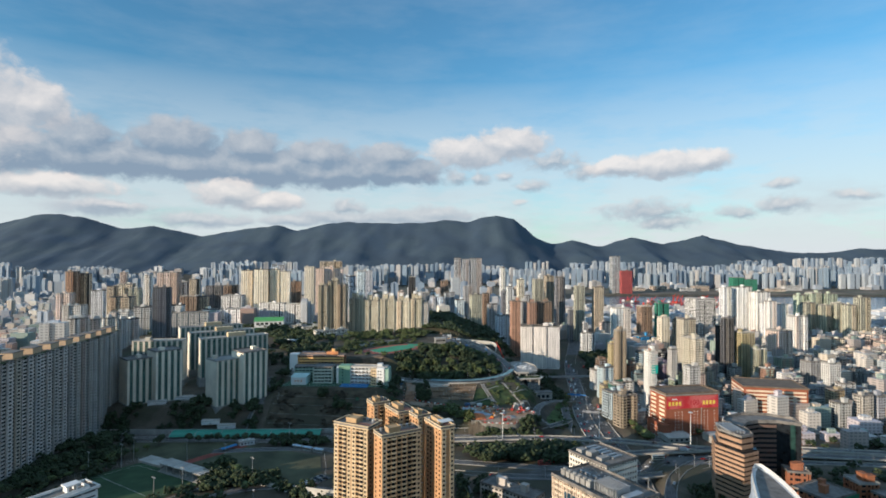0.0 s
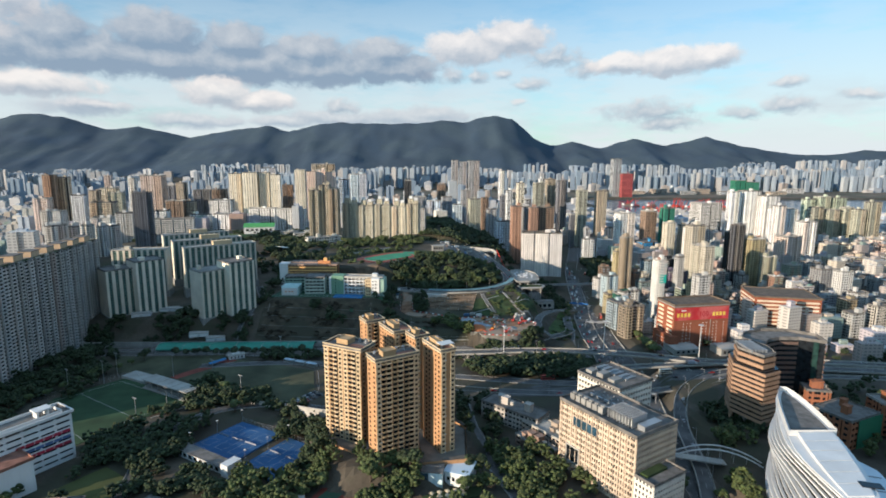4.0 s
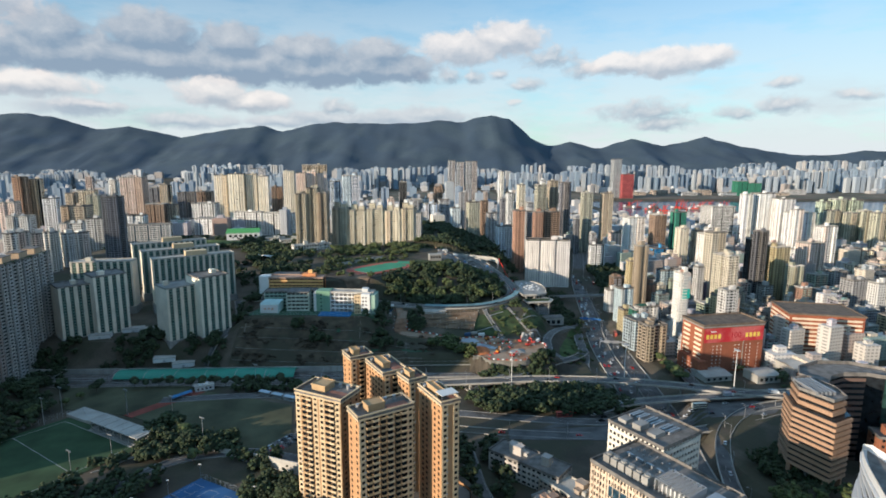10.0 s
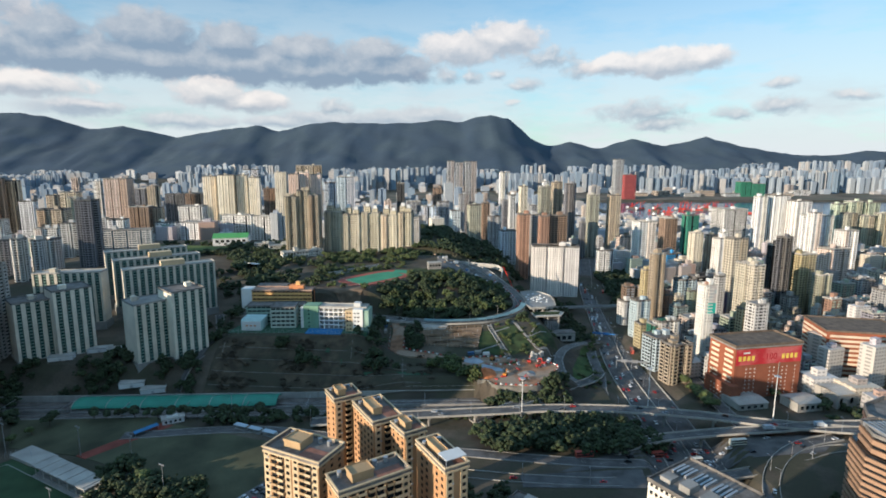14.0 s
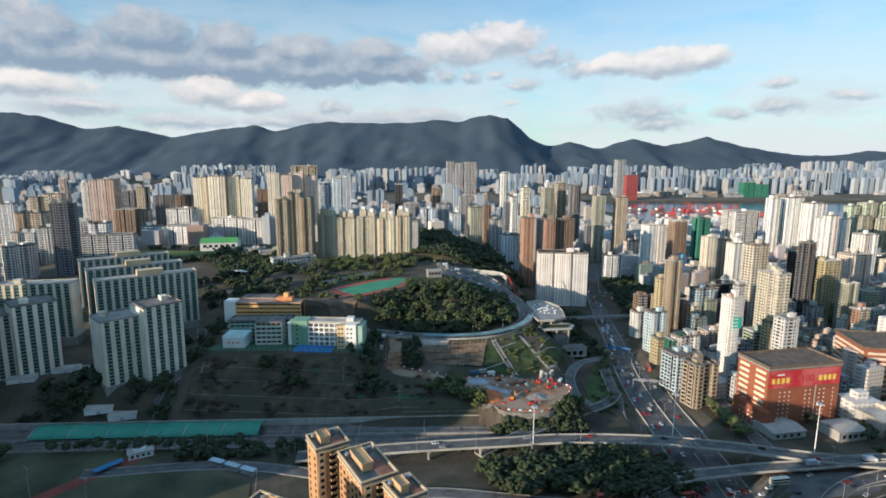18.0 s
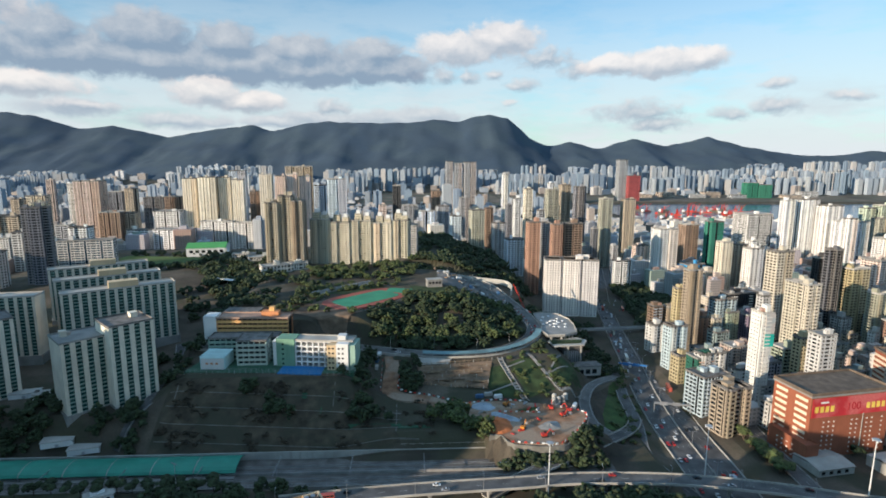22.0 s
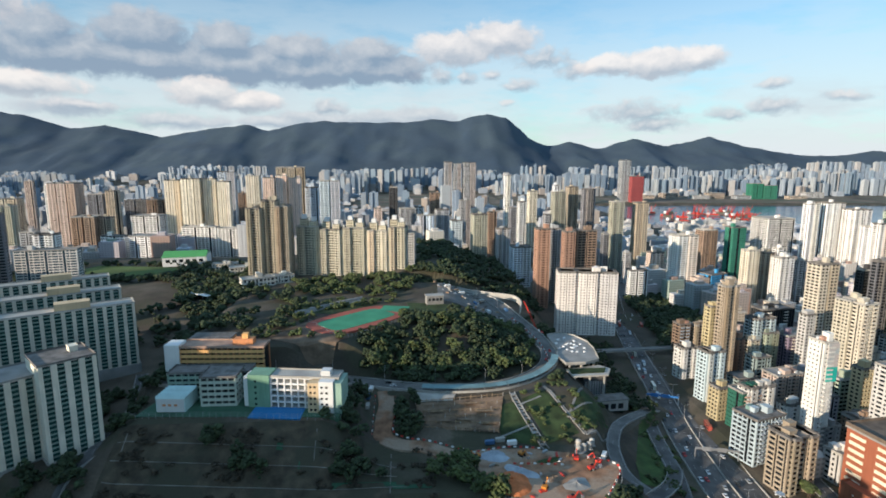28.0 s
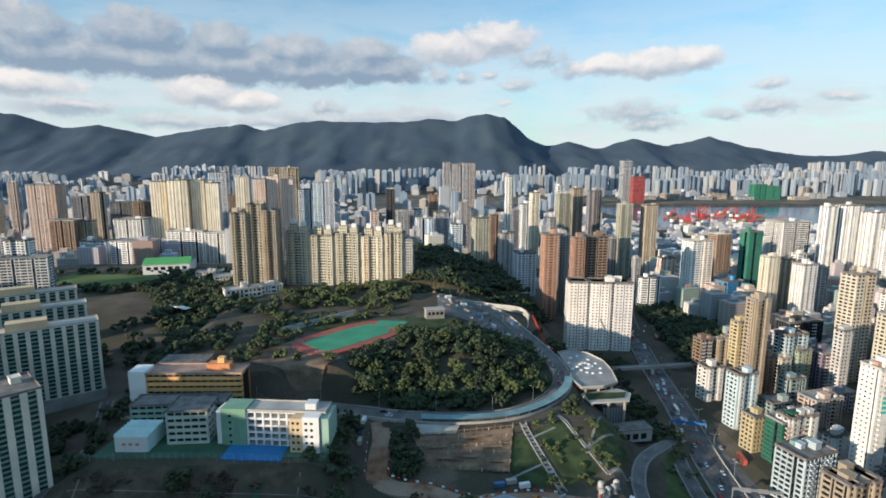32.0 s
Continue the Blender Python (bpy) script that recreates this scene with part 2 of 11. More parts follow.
M_ROAD = mat("asphalt", (0.125, 0.121, 0.118), 0.9, vary=0.25, scale=0.6, grain=4, bump=0.1)
M_CONC = mat("concrete", (0.30, 0.29, 0.27), 0.85, vary=0.18, scale=0.5, grain=3, bump=0.2, streak=0.3)
M_CONC_LT = mat("pale_concrete", (0.42, 0.40, 0.36), 0.85, vary=0.15, scale=0.5, grain=3, bump=0.2, streak=0.3)
M_ROOF = mat("roof_screed", (0.20, 0.185, 0.17), 0.9, vary=0.25, scale=1.2, grain=2, bump=0.2)
M_ROOF_RED = mat("roof_tile_red", (0.30, 0.14, 0.10), 0.9, vary=0.2, scale=1.2, grain=2, bump=0.2)
M_STEEL = mat("galvanised_steel", (0.42, 0.43, 0.44), 0.45, 0.6, vary=0.1, scale=1, grain=3, bump=0.05)
M_WHITE = mat("white_paint", (0.68, 0.68, 0.66), 0.6, vary=0.06, scale=0.4, grain=2, bump=0.05, streak=0.12)
M_GLASS = glass_mat("window_glass", (0.018, 0.022, 0.026), 0.2)
M_GLASS_GREEN = glass_mat("green_window_glass", (0.026, 0.066, 0.058), 0.22)
M_GLASS_BLUE = glass_mat("blue_window_glass", (0.04, 0.09, 0.13), 0.12)
M_LINE = mat("road_paint", (0.42, 0.42, 0.40), 0.7, vary=0.15, scale=2, grain=6, bump=0)
M_BARK = mat("bark", (0.11, 0.08, 0.06), 0.95, vary=0.2, scale=3, grain=8, bump=0.3)
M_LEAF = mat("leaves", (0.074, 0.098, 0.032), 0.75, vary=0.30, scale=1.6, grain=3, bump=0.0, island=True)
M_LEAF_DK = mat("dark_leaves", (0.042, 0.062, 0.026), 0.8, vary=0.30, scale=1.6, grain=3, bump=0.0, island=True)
M_SCRUB = mat("dry_scrub", (0.066, 0.052, 0.034), 0.9, vary=0.3, scale=1.6, grain=3, bump=0.0, island=True)
M_GRASS = mat("grass", (0.048, 0.074, 0.026), 0.95, vary=0.3, scale=0.6, grain=2, bump=0.3)
M_BANK = mat("bank_grass", (0.060, 0.100, 0.030), 0.95, vary=0.25, scale=0.6, grain=2, bump=0.3)
M_TURF = mat("sports_turf", (0.042, 0.082, 0.038), 0.95, vary=0.2, scale=0.4, grain=2, bump=0.1)
M_SAND = mat("sandy_pitch", (0.085, 0.088, 0.05), 0.95, vary=0.25, scale=0.25, grain=2, bump=0.1)
M_EARTH = mat("bare_earth", (0.225, 0.155, 0.105), 0.95, vary=0.3, scale=0.6, grain=1.5, bump=0.5)
M_SITE = mat("site_earth", (0.31, 0.17, 0.10), 0.95, vary=0.28, scale=0.9, grain=1.2, bump=0.5, second=(0.34, 0.26, 0.19), second_scale=0.06)
M_ORANGE = mat("orange_earth", (0.60, 0.19, 0.07), 0.95, vary=0.22, scale=1.2, grain=1.5, bump=0.6)
M_TIMBER = mat("formwork_timber", (0.30, 0.21, 0.13), 0.85, vary=0.25, scale=1.5, grain=3, bump=0.2)
M_SCAR = mat("dry_slope_grass", (0.088, 0.070, 0.047), 0.95, vary=0.3, scale=0.8, grain=1.5, bump=0.5, second=(0.055, 0.052, 0.034), second_scale=0.05)
M_SIGNAL = mat("signal_red_paint", (0.50, 0.045, 0.03), 0.5, vary=0.12, scale=1, grain=3, bump=0.02)
M_TYRE = mat("tyre_rubber", (0.02, 0.02, 0.021), 0.85, vary=0.1, scale=2, grain=8, bump=0.05)
M_OLD_ROAD = mat("worn_concrete_road", (0.17, 0.165, 0.155), 0.9, vary=0.22, scale=0.6, grain=3, bump=0.1)
M_DRAIN = mat("mossy_concrete", (0.21, 0.20, 0.175), 0.9, vary=0.25, scale=0.8, grain=2, bump=0.2)
M_TEAL_BAND = mat("teal_spandrel", (0.22, 0.34, 0.29), 0.6, vary=0.2, scale=1.2, grain=1.5, bump=0.03, second=(0.22, 0.28, 0.24), second_scale=0.35)

# ---- building blocks ----
class Geo:
    """A mesh in the making: boxes, prisms and quads collected into one list."""

    def __init__(self):
        self.v, self.f = [], []

    def box(self, x0, x1, y0, y1, z0, z1):
        n = len(self.v)
        self.v += [(x0, y0, z0), (x1, y0, z0), (x1, y1, z0), (x0, y1, z0), (x0, y0, z1), (x1, y0, z1), (x1, y1, z1), (x0, y1, z1)]
        self.f += [(n, n + 3, n + 2, n + 1), (n + 4, n + 5, n + 6, n + 7), (n, n + 1, n + 5, n + 4), (n + 1, n + 2, n + 6, n + 5), (n + 2, n + 3, n + 7, n + 6), (n + 3, n, n + 4, n + 7)]
        return self

    def rbox(self, cx, cy, z0, z1, w, d, turn):
        """A box turned about its upright axis."""
        c, s = math.cos(radians(turn)), math.sin(radians(turn))
        n = len(self.v)
        ring = [(cx + c * a - s * b, cy + s * a + c * b) for a, b in ((-w / 2, -d / 2), (w / 2, -d / 2), (w / 2, d / 2), (-w / 2, d / 2))]
        self.v += [(x, y, z0) for x, y in ring] + [(x, y, z1) for x, y in ring]
        self.f += [(n, n + 3, n + 2, n + 1), (n + 4, n + 5, n + 6, n + 7), (n, n + 1, n + 5, n + 4), (n + 1, n + 2, n + 6, n + 5), (n + 2, n + 3, n + 7, n + 6), (n + 3, n, n + 4, n + 7)]
        return self

    def beam(self, a, b, wide, high):
        """A square bar from a to b."""
        a, b = Vector(a), Vector(b)
        way = (b - a).normalized()
        side = way.cross(Vector((0, 0, 1)))
        side = side.normalized() if side.length > 1e-4 else Vector((1, 0, 0))
        up = side.cross(way)
        n = len(self.v)
        for p in (a, b):
            for i, j in ((-1, -1), (1, -1), (1, 1), (-1, 1)):
                self.v.append(tuple(p + side * (i * wide / 2) + up * (j * high / 2)))
        self.f += [(n, n + 1, n + 2, n + 3), (n + 7, n + 6, n + 5, n + 4)] + [(n + i, n + 4 + i, n + 4 + (i + 1) % 4, n + (i + 1) % 4) for i in range(4)]
        return self

    def prism(self, ring, z0, z1, cap=True):
        n, k = len(self.v), len(ring)
        self.v += [(x, y, z0) for x, y in ring] + [(x, y, z1) for x, y in ring]
        self.f += [(n + i, n + (i + 1) % k, n + k + (i + 1) % k, n + k + i) for i in range(k)]
        if cap:
            self.f += [tuple(range(n + k, n + 2 * k)), tuple(range(n + k - 1, n - 1, -1))]
        return self

    def tube(self, cx, cy, z0, z1, r0, r1=None, k=10):
        r1 = r0 if r1 is None else r1
        n = len(self.v)
        for z, r in ((z0, r0), (z1, r1)):
            self.v += [(cx + r * math.cos(math.tau * i / k), cy + r * math.sin(math.tau * i / k), z) for i in range(k)]
        self.f += [(n + i, n + (i + 1) % k, n + k + (i + 1) % k, n + k + i) for i in range(k)] + [tuple(range(n + k, n + 2 * k)), tuple(range(n + k - 1, n - 1, -1))]
        return self

    def quad(self, a, b, c, d):
        n = len(self.v)
        self.v += [tuple(a), tuple(b), tuple(c), tuple(d)]
        self.f.append((n, n + 1, n + 2, n + 3))
        return self

    def strip(self, left, right):
        n, k = len(self.v), len(left)
        self.v += [tuple(p) for p in left] + [tuple(p) for p in right]
        self.f += [(n + i, n + k + i, n + k + i + 1, n + i + 1) for i in range(k - 1)]
        return self

    def mesh(self, name):
        me = bpy.data.meshes.new(name)
        me.from_pydata(self.v, [], self.f)
        return me


def part(name, g, material, parent=None, label="", at=None):
    """Links a Geo (or a ready mesh) as one mesh object under a thing or a part."""
    me = g.mesh(name) if isinstance(g, Geo) else g
    if material and not me.materials:
        me.materials.append(material)
    ob = new(name, me)
    if parent:
        ob.parent = parent
    if at is not None:
        ob.matrix_basis = at
    if label:
        ob["label"] = label
    return ob


def thing(name, label, category, x=0.0, y=0.0, z=0.0, turn=0.0, group="", kind=""):
    ob = new(name)
    ob.empty_display_size = 0.5
    ob.matrix_basis = pose(x, y, z, 0, 0, turn)
    return tagged(ob, label, category, group, kind)


def smooth(a, b, v):
    t = np.clip((v - a) / (b - a), 0, 1)
    return t * t * (3 - 2 * t)

# ---- the ground: one sheet with the hills, cuttings and the bay ----
RING_PTS = [(-175, 652, 50), (-130, 655, 48), (-75, 668, 44), (-40, 667, 41), (-10, 661, 39.5), (28, 657, 38.5), (66, 662, 38.5), (96, 682, 39), (112, 708, 41), (111, 742, 45), (97, 792, 51), (80, 835, 57), (40, 872, 61), (-8, 886, 62)]
SITE_PTS = [(-20, 656, 38.5), (-18, 643, 34), (-20, 627, 30), (-20, 614, 27), (-10, 605, 26), (6, 603, 25), (20, 597, 23.5), (38, 590, 22.4)]
SLIP_PTS = [(190, 680, 8), (165, 659, 14), (146, 643, 15), (134, 622, 15), (129, 603, 14), (129, 585, 12), (140, 566, 9)]
CARVE = []
for pts, half in ((RING_PTS, 8.5), (SITE_PTS, 5.5), (SLIP_PTS, 5.0)):
    for a, b in zip(pts, pts[1:]):
        n = max(2, int(math.dist(a, b) / 3))
        CARVE += [(a[0] + (b[0] - a[0]) * k / n, a[1] + (b[1] - a[1]) * k / n, a[2] + (b[2] - a[2]) * k / n, half) for k in range(n)]
CARVE = np.array(CARVE)


def carved(x, y, z):
    """Benches cut into the hillside for its roads."""
    z = np.array(z, float)
    near = (x > -190) & (x < 210) & (y > 545) & (y < 905)
    if not np.any(near):
        return z
    px, py, pz = np.atleast_1d(x[near] if x.ndim else x), np.atleast_1d(y[near] if y.ndim else y), np.atleast_1d(z[near] if z.ndim else z)
    d = np.hypot(px[:, None] - CARVE[:, 0], py[:, None] - CARVE[:, 1])
    k = np.argmin(d - CARVE[:, 3], axis=1)
    d, half = d[np.arange(len(k)), k], CARVE[k, 3]
    w = 1 - np.clip((d - half - 1) / 7, 0, 1)
    w = w * w * (3 - 2 * w)
    out = pz * (1 - w) + (CARVE[k, 2] - 0.5) * w
    if z.ndim:
        z[near] = out
        return z
    return out[0]


def ground(x, y):
    """Height of the land in metres over the sea."""
    x, y = np.asarray(x, float), np.asarray(y, float)
    low = 9.0 + 0 * x
    mid = low + 37 * np.clip((y - 553) / 48, 0, 1) + 20 * smooth(640, 690, y)
    east = low + 13 * smooth(0, 15, y - 545 + 15 * smooth(46, 60, x) * smooth(128, 112, x)) * (1 - smooth(115, 150, x)) + 15 * np.clip((y - 603) / 50, 0, 1) * (1 - smooth(122, 165, x)) + 29 * smooth(672, 732, y) * (1 - smooth(30, 120, x))
    east = east + 14 * smooth(780, 1000, y) * smooth(250, 140, x)
    west = low + 23 * smooth(553, 578, y) + 30 * smooth(640, 900, y)
    a, b = smooth(-58, -8, x), smooth(-165, -195, x)
    z = mid * (1 - a) * (1 - b) + east * a * (1 - b) + west * b
    z = low + (z - low) * (1 - smooth(1040, 1330, y)) * (1 - 0.7 * smooth(-420, -760, x))
    edge = 455 + 56 * smooth(-40, -80, x)
    near = smooth(1, 0, (y - edge) / (8 + 44 * smooth(-80, -40, x)))
    z = z * (1 - near) + near * (14 + 5 * smooth(-280, -330, x) + 10.5 * smooth(54, 42, np.hypot((x + 20) * 0.9, y - 342)) + 4 * smooth(60, 80, x) * smooth(370, 340, y))
    lane = 187 - 0.155 * np.clip(528 - y, 0, 400) + 34 * smooth(600, 900, y)
    road = smooth(34, 20, np.abs(x - lane)) * smooth(40, 70, y)
    z = z * (1 - road) + (6 + 2.3 * smooth(440, 250, y)) * road
    z = carved(x, y, z)
    z = z + 60 * smooth(3250, 3950, y) * smooth(1700, 900, x)
    sea = smooth(1880, 1900, y) * smooth(2640, 2600, y) * smooth(700, 760, x)
    return z * (1 - sea) - 4 * sea


def ground_z(x, y):
    return float(ground(x, y))


def spread(stops):
    """Grid lines: (end, step) pairs from the first value on."""
    out, v = [stops[0]], stops[0]
    for end, step in stops[1]:
        while v < end - 1e-6:
            v = min(end, v + step)
            out.append(v)
    return np.array(out)


GX = spread((-5200, [(-1200, 200), (-480, 40), (-330, 10), (340, 5), (480, 10), (1200, 40), (5200, 200)]))
GY = spread((-900, [(150, 75), (280, 10), (760, 5), (1100, 10), (1400, 30), (2700, 50), (4900, 150)]))
gx, gy = np.meshgrid(GX, GY)
gz = ground(gx, gy)
n_x, n_y = len(GX), len(GY)
idx = np.arange(n_x * n_y).reshape(n_y, n_x)
quads = np.stack([idx[:-1, :-1], idx[:-1, 1:], idx[1:, 1:], idx[1:, :-1]], -1).reshape(-1, 4)
me = bpy.data.meshes.new("ground")
me.from_pydata(np.stack([gx, gy, gz], -1).reshape(-1, 3).tolist(), [], quads.tolist())
M_GROUND = mat("ground_cover", (0.108, 0.089, 0.066), 0.95, vary=0.3, scale=0.15, grain=0.7, bump=0.4, second=(0.056, 0.055, 0.033), second_scale=0.03)
me.materials.append(M_GROUND)
tagged(new("ground", me), "dry grassy and paved city ground rising to hills", "ground", kind="structure")

# water of the bay
g = Geo()
g.box(690, 4600, 1860, 2660, -2, 0.6)
M_SEA = mat("sea_water", (0.035, 0.095, 0.17), 0.16, vary=0.2, scale=0.05, grain=0.12, bump=0.35, spec=0.5)
tagged(part("water", g, M_SEA), "calm blue grey harbour water", "water", kind="structure")

# ---- mountains behind the city ----
RIDGE_X = [-4600, -3700, -3340, -3160, -2979, -2669, -2390, -1979, -1647, -1316, -1153, -938, -700, -127, 160, 353, 498, 604, 765, 864, 965, 1090, 1286, 1536, 1829, 2108, 2478, 2788, 3253, 3562, 3917, 4600]
RIDGE_Z = [420, 445, 530, 522, 505, 402, 431, 341, 399, 447, 392, 449, 470, 464, 494, 476, 520, 539, 507, 432, 347, 285, 320, 268, 352, 295, 369, 293, 227, 213, 264, 230]


def rough_noise(x, y, size):
    return noise.fractal(Vector((x / size, y / size, 7.3)), 0.9, 2.1, 6)


mx = np.arange(-4600, 4601, 38.0)
my = np.concatenate([np.arange(3350, 4750, 46.0), np.array([4750, 4800, 4880])])
verts, faces = [], []
for j, y in enumerate(my):
    for x in mx:
        top = np.interp(x, RIDGE_X, RIDGE_Z)
        run = (y - 3350) / 1400 if y <= 4750 else 1 - (y - 4750) / 400
        spur = rough_noise(x, y * 0.55, 420)
        crag = rough_noise(x + 900, y, 110)
        gully = rough_noise(x + 300, y * 0.35, 300)
        fall = max(0.0, run) ** 1.35
        z = top * fall + (0.5 * spur - 0.7 * abs(gully)) * 120 * fall * (1 - fall) * 1.6 + crag * 9 * min(1, 2.2 * fall)
        verts.append((x, y, z + 20 - 45 * (1 - fall)))
k = len(mx)
for j in range(len(my) - 1):
    for i in range(k - 1):
        n = j * k + i
        faces.append((n, n + 1, n + k + 1, n + k))
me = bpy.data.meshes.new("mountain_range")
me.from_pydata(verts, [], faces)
# slate blue base colour holds the haze of distance over the scrub
me.materials.append(mat("mountain_scrub_haze", (0.043, 0.068, 0.096), 1.0, vary=0.12, scale=0.02, grain=0.05, bump=0.0, second=(0.050, 0.075, 0.094), second_scale=0.004))
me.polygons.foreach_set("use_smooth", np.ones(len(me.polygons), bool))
tagged(new("mountain_range", me), "dark rocky mountain ridge behind the city, tinted blue for haze", "mountain", kind="structure")

# ---- towers and blocks ----
def lattice(g, a, b, z0, z1, floors, bays, pier, sill, proud, edge=0.5, pattern=(1.0,), plain=False):
    """One wall from a to b (counter-clockwise round the plan) as a single sheet with window openings cut through it and reveals into depth. The pattern gives the widths of the bays in turn; a negative one is a recess that runs from top to bottom."""
    (x0, y0), (x1, y1) = a, b
    length = math.hypot(x1 - x0, y1 - y0)
    ux, uy = (x1 - x0) / length, (y1 - y0) / length
    nx, ny = uy * proud, -ux * proud
    bays = max(1, bays)
    high = (z1 - z0) / floors
    share = [pattern[i % len(pattern)] for i in range(bays)]
    unit = (length - 2 * edge) / sum(abs(w) for w in share)
    s, at = [0.0], edge
    for w in share:
        step = abs(w) * unit
        pw = min(pier, step * 0.6) / 2
        s += [at + pw, at + step - pw]
        at += step
    s.append(length)
    t = [z0]
    for j in range(floors):
        t += [z0 + (j + sill * 0.9) * high, z0 + (j + 1 - sill * 0.1) * high]
    t.append(z1)
    s, t = np.array(s), np.array(t)
    ks, kt = len(s), len(t)
    ss, tt = np.meshgrid(s, t)
    front = np.stack([x0 + ux * ss + nx, y0 + uy * ss + ny, tt], -1).reshape(-1, 3)
    rear = np.stack([x0 + ux * ss - nx * 0.6, y0 + uy * ss - ny * 0.6, tt], -1).reshape(-1, 3)
    n = len(g.v)
    grid = np.arange(ks * kt).reshape(kt, ks) + n
    back = grid + ks * kt
    g.v += front.tolist() + rear.tolist()
    hole = np.zeros((kt - 1, ks - 1), bool)
    hole[1::2, 1::2] = True
    slot = np.zeros_like(hole)
    for i, w in enumerate(share):
        if w < 0:
            slot[1:-1, 1 + 2 * i] = True
    hole |= slot
    q = np.stack([grid[:-1, :-1], grid[:-1, 1:], grid[1:, 1:], grid[1:, :-1]], -1)
    f = q[~hole].tolist()
    qb = np.stack([back[:-1, :-1], back[:-1, 1:], back[1:, 1:], back[1:, :-1]], -1)
    for i in (0, 1, 2, 3) if not plain else ():
        k = (i + 1) % 4
        m = hole if i in (1, 3) else hole & ~slot
        f += np.stack([q[m][:, i], q[m][:, k], qb[m][:, k], qb[m][:, i]], -1).tolist()
    # returns at the two ends and along the top
    for i in (0, ks - 1):
        f += np.stack([grid[:-1, i], grid[1:, i], back[1:, i], back[:-1, i]], -1).tolist()
    f += np.stack([grid[-1, :-1], grid[-1, 1:], back[-1, 1:], back[-1, :-1]], -1).tolist()
    g.f += f


SHAPES = {
    "slab": ((0, 0, 1, 1),),
    "cross": ((0, 0, 1, 0.46), (0, 0, 0.46, 1)),
    "notch": ((-0.27, 0, 0.44, 1), (0.27, 0, 0.44, 1), (0, 0, 0.3, 0.8)),
    "triple": ((-0.35, 0, 0.28, 1), (0, 0, 0.30, 1), (0.35, 0, 0.28, 1), (0, 0, 0.9, 0.72)),
    "tee": ((0, 0.2, 1, 0.6), (0, -0.2, 0.5, 0.6)),
    "bay": ((0, 0, 1, 0.8), (-0.3, 0, 0.22, 1), (0.3, 0, 0.22, 1)),
}
ROOF_MATS = [M_ROOF, M_ROOF, M_CONC, M_CONC_LT]
PATTERNS = [(1.0, 1.0, -0.45), (0.7, 1.2, 0.7, -0.4), (1.0, -0.4), (0.85, 1.1, 0.85), (1.0, 0.6, -0.5, 0.6), (1.2, -0.6, 0.6), (0.8, 0.8, 0.8, -0.6)]
RNG = random.Random(5)


def sides(cx, cy, w, d):
    return [(cx - w / 2, cy - d / 2), (cx + w / 2, cy - d / 2), (cx + w / 2, cy + d / 2), (cx - w / 2, cy + d / 2)]


def roof_edge(g, ring, h, tall=1.2, thick=0.35):
    """A roof slab with a closed parapet round it, as one shape."""
    k = len(ring)
    mx_, my_ = sum(p[0] for p in ring) / k, sum(p[1] for p in ring) / k
    inner = []
    for x, y in ring:
        r = math.hypot(x - mx_, y - my_)
        inner.append((x + (mx_ - x) / r * thick * 1.4, y + (my_ - y) / r * thick * 1.4))
    n = len(g.v)
    for pts, z in ((ring, h - 0.4), (ring, h + tall), (inner, h + tall), (inner, h + 0.15)):
        g.v += [(x, y, z) for x, y in pts]
    for lev in range(3):
        g.f += [(n + lev * k + i, n + lev * k + (i + 1) % k, n + (lev + 1) * k + (i + 1) % k, n + (lev + 1) * k + i) for i in range(k)]
    g.f.append(tuple(range(n + 3 * k, n + 4 * k)))


def balcony_shell(material, wide):
    g, w = Geo(), wide / 2
    g.box(-w, w, -1.3, 0.1, -0.15, 0.05)
    for x0, x1, y0, y1 in ((-w, w, -1.3, -1.18), (-w, -w + 0.12, -1.18, 0.1), (w - 0.12, w, -1.18, 0.1)):
        g.box(x0, x1, y0, y1, 0.05, 1.0)
    me = g.mesh("balcony")
    me.materials.append(material)
    return me


def shed_mesh(material, w, d, h):
    me = Geo().box(-w / 2, w / 2, -d / 2, d / 2, 0, h).box(-w / 2 - 0.2, w / 2 + 0.2, -d / 2 - 0.2, d / 2 + 0.2, h, h + 0.15).mesh("roof_shed")
    me.materials.append(material)
    return me


STACKS = [balcony_shell(wall_mat(c), wd) for c, wd in (((0.55, 0.50, 0.42), 3.6), ((0.62, 0.60, 0.56), 4.4), ((0.32, 0.42, 0.36), 3.6), ((0.50, 0.34, 0.26), 4.0), ((0.36, 0.42, 0.48), 3.4))]
SHEDS = [shed_mesh(m, w, d, h) for m, w, d, h in ((M_STEEL, 3, 2, 2.2), (M_CONC_LT, 4, 3, 2.6), (wall_mat((0.16, 0.26, 0.24)), 4.5, 3, 2.4), (wall_mat((0.40, 0.24, 0.18)), 3, 3, 2.6), (M_WHITE, 2.2, 1.6, 1.6))]


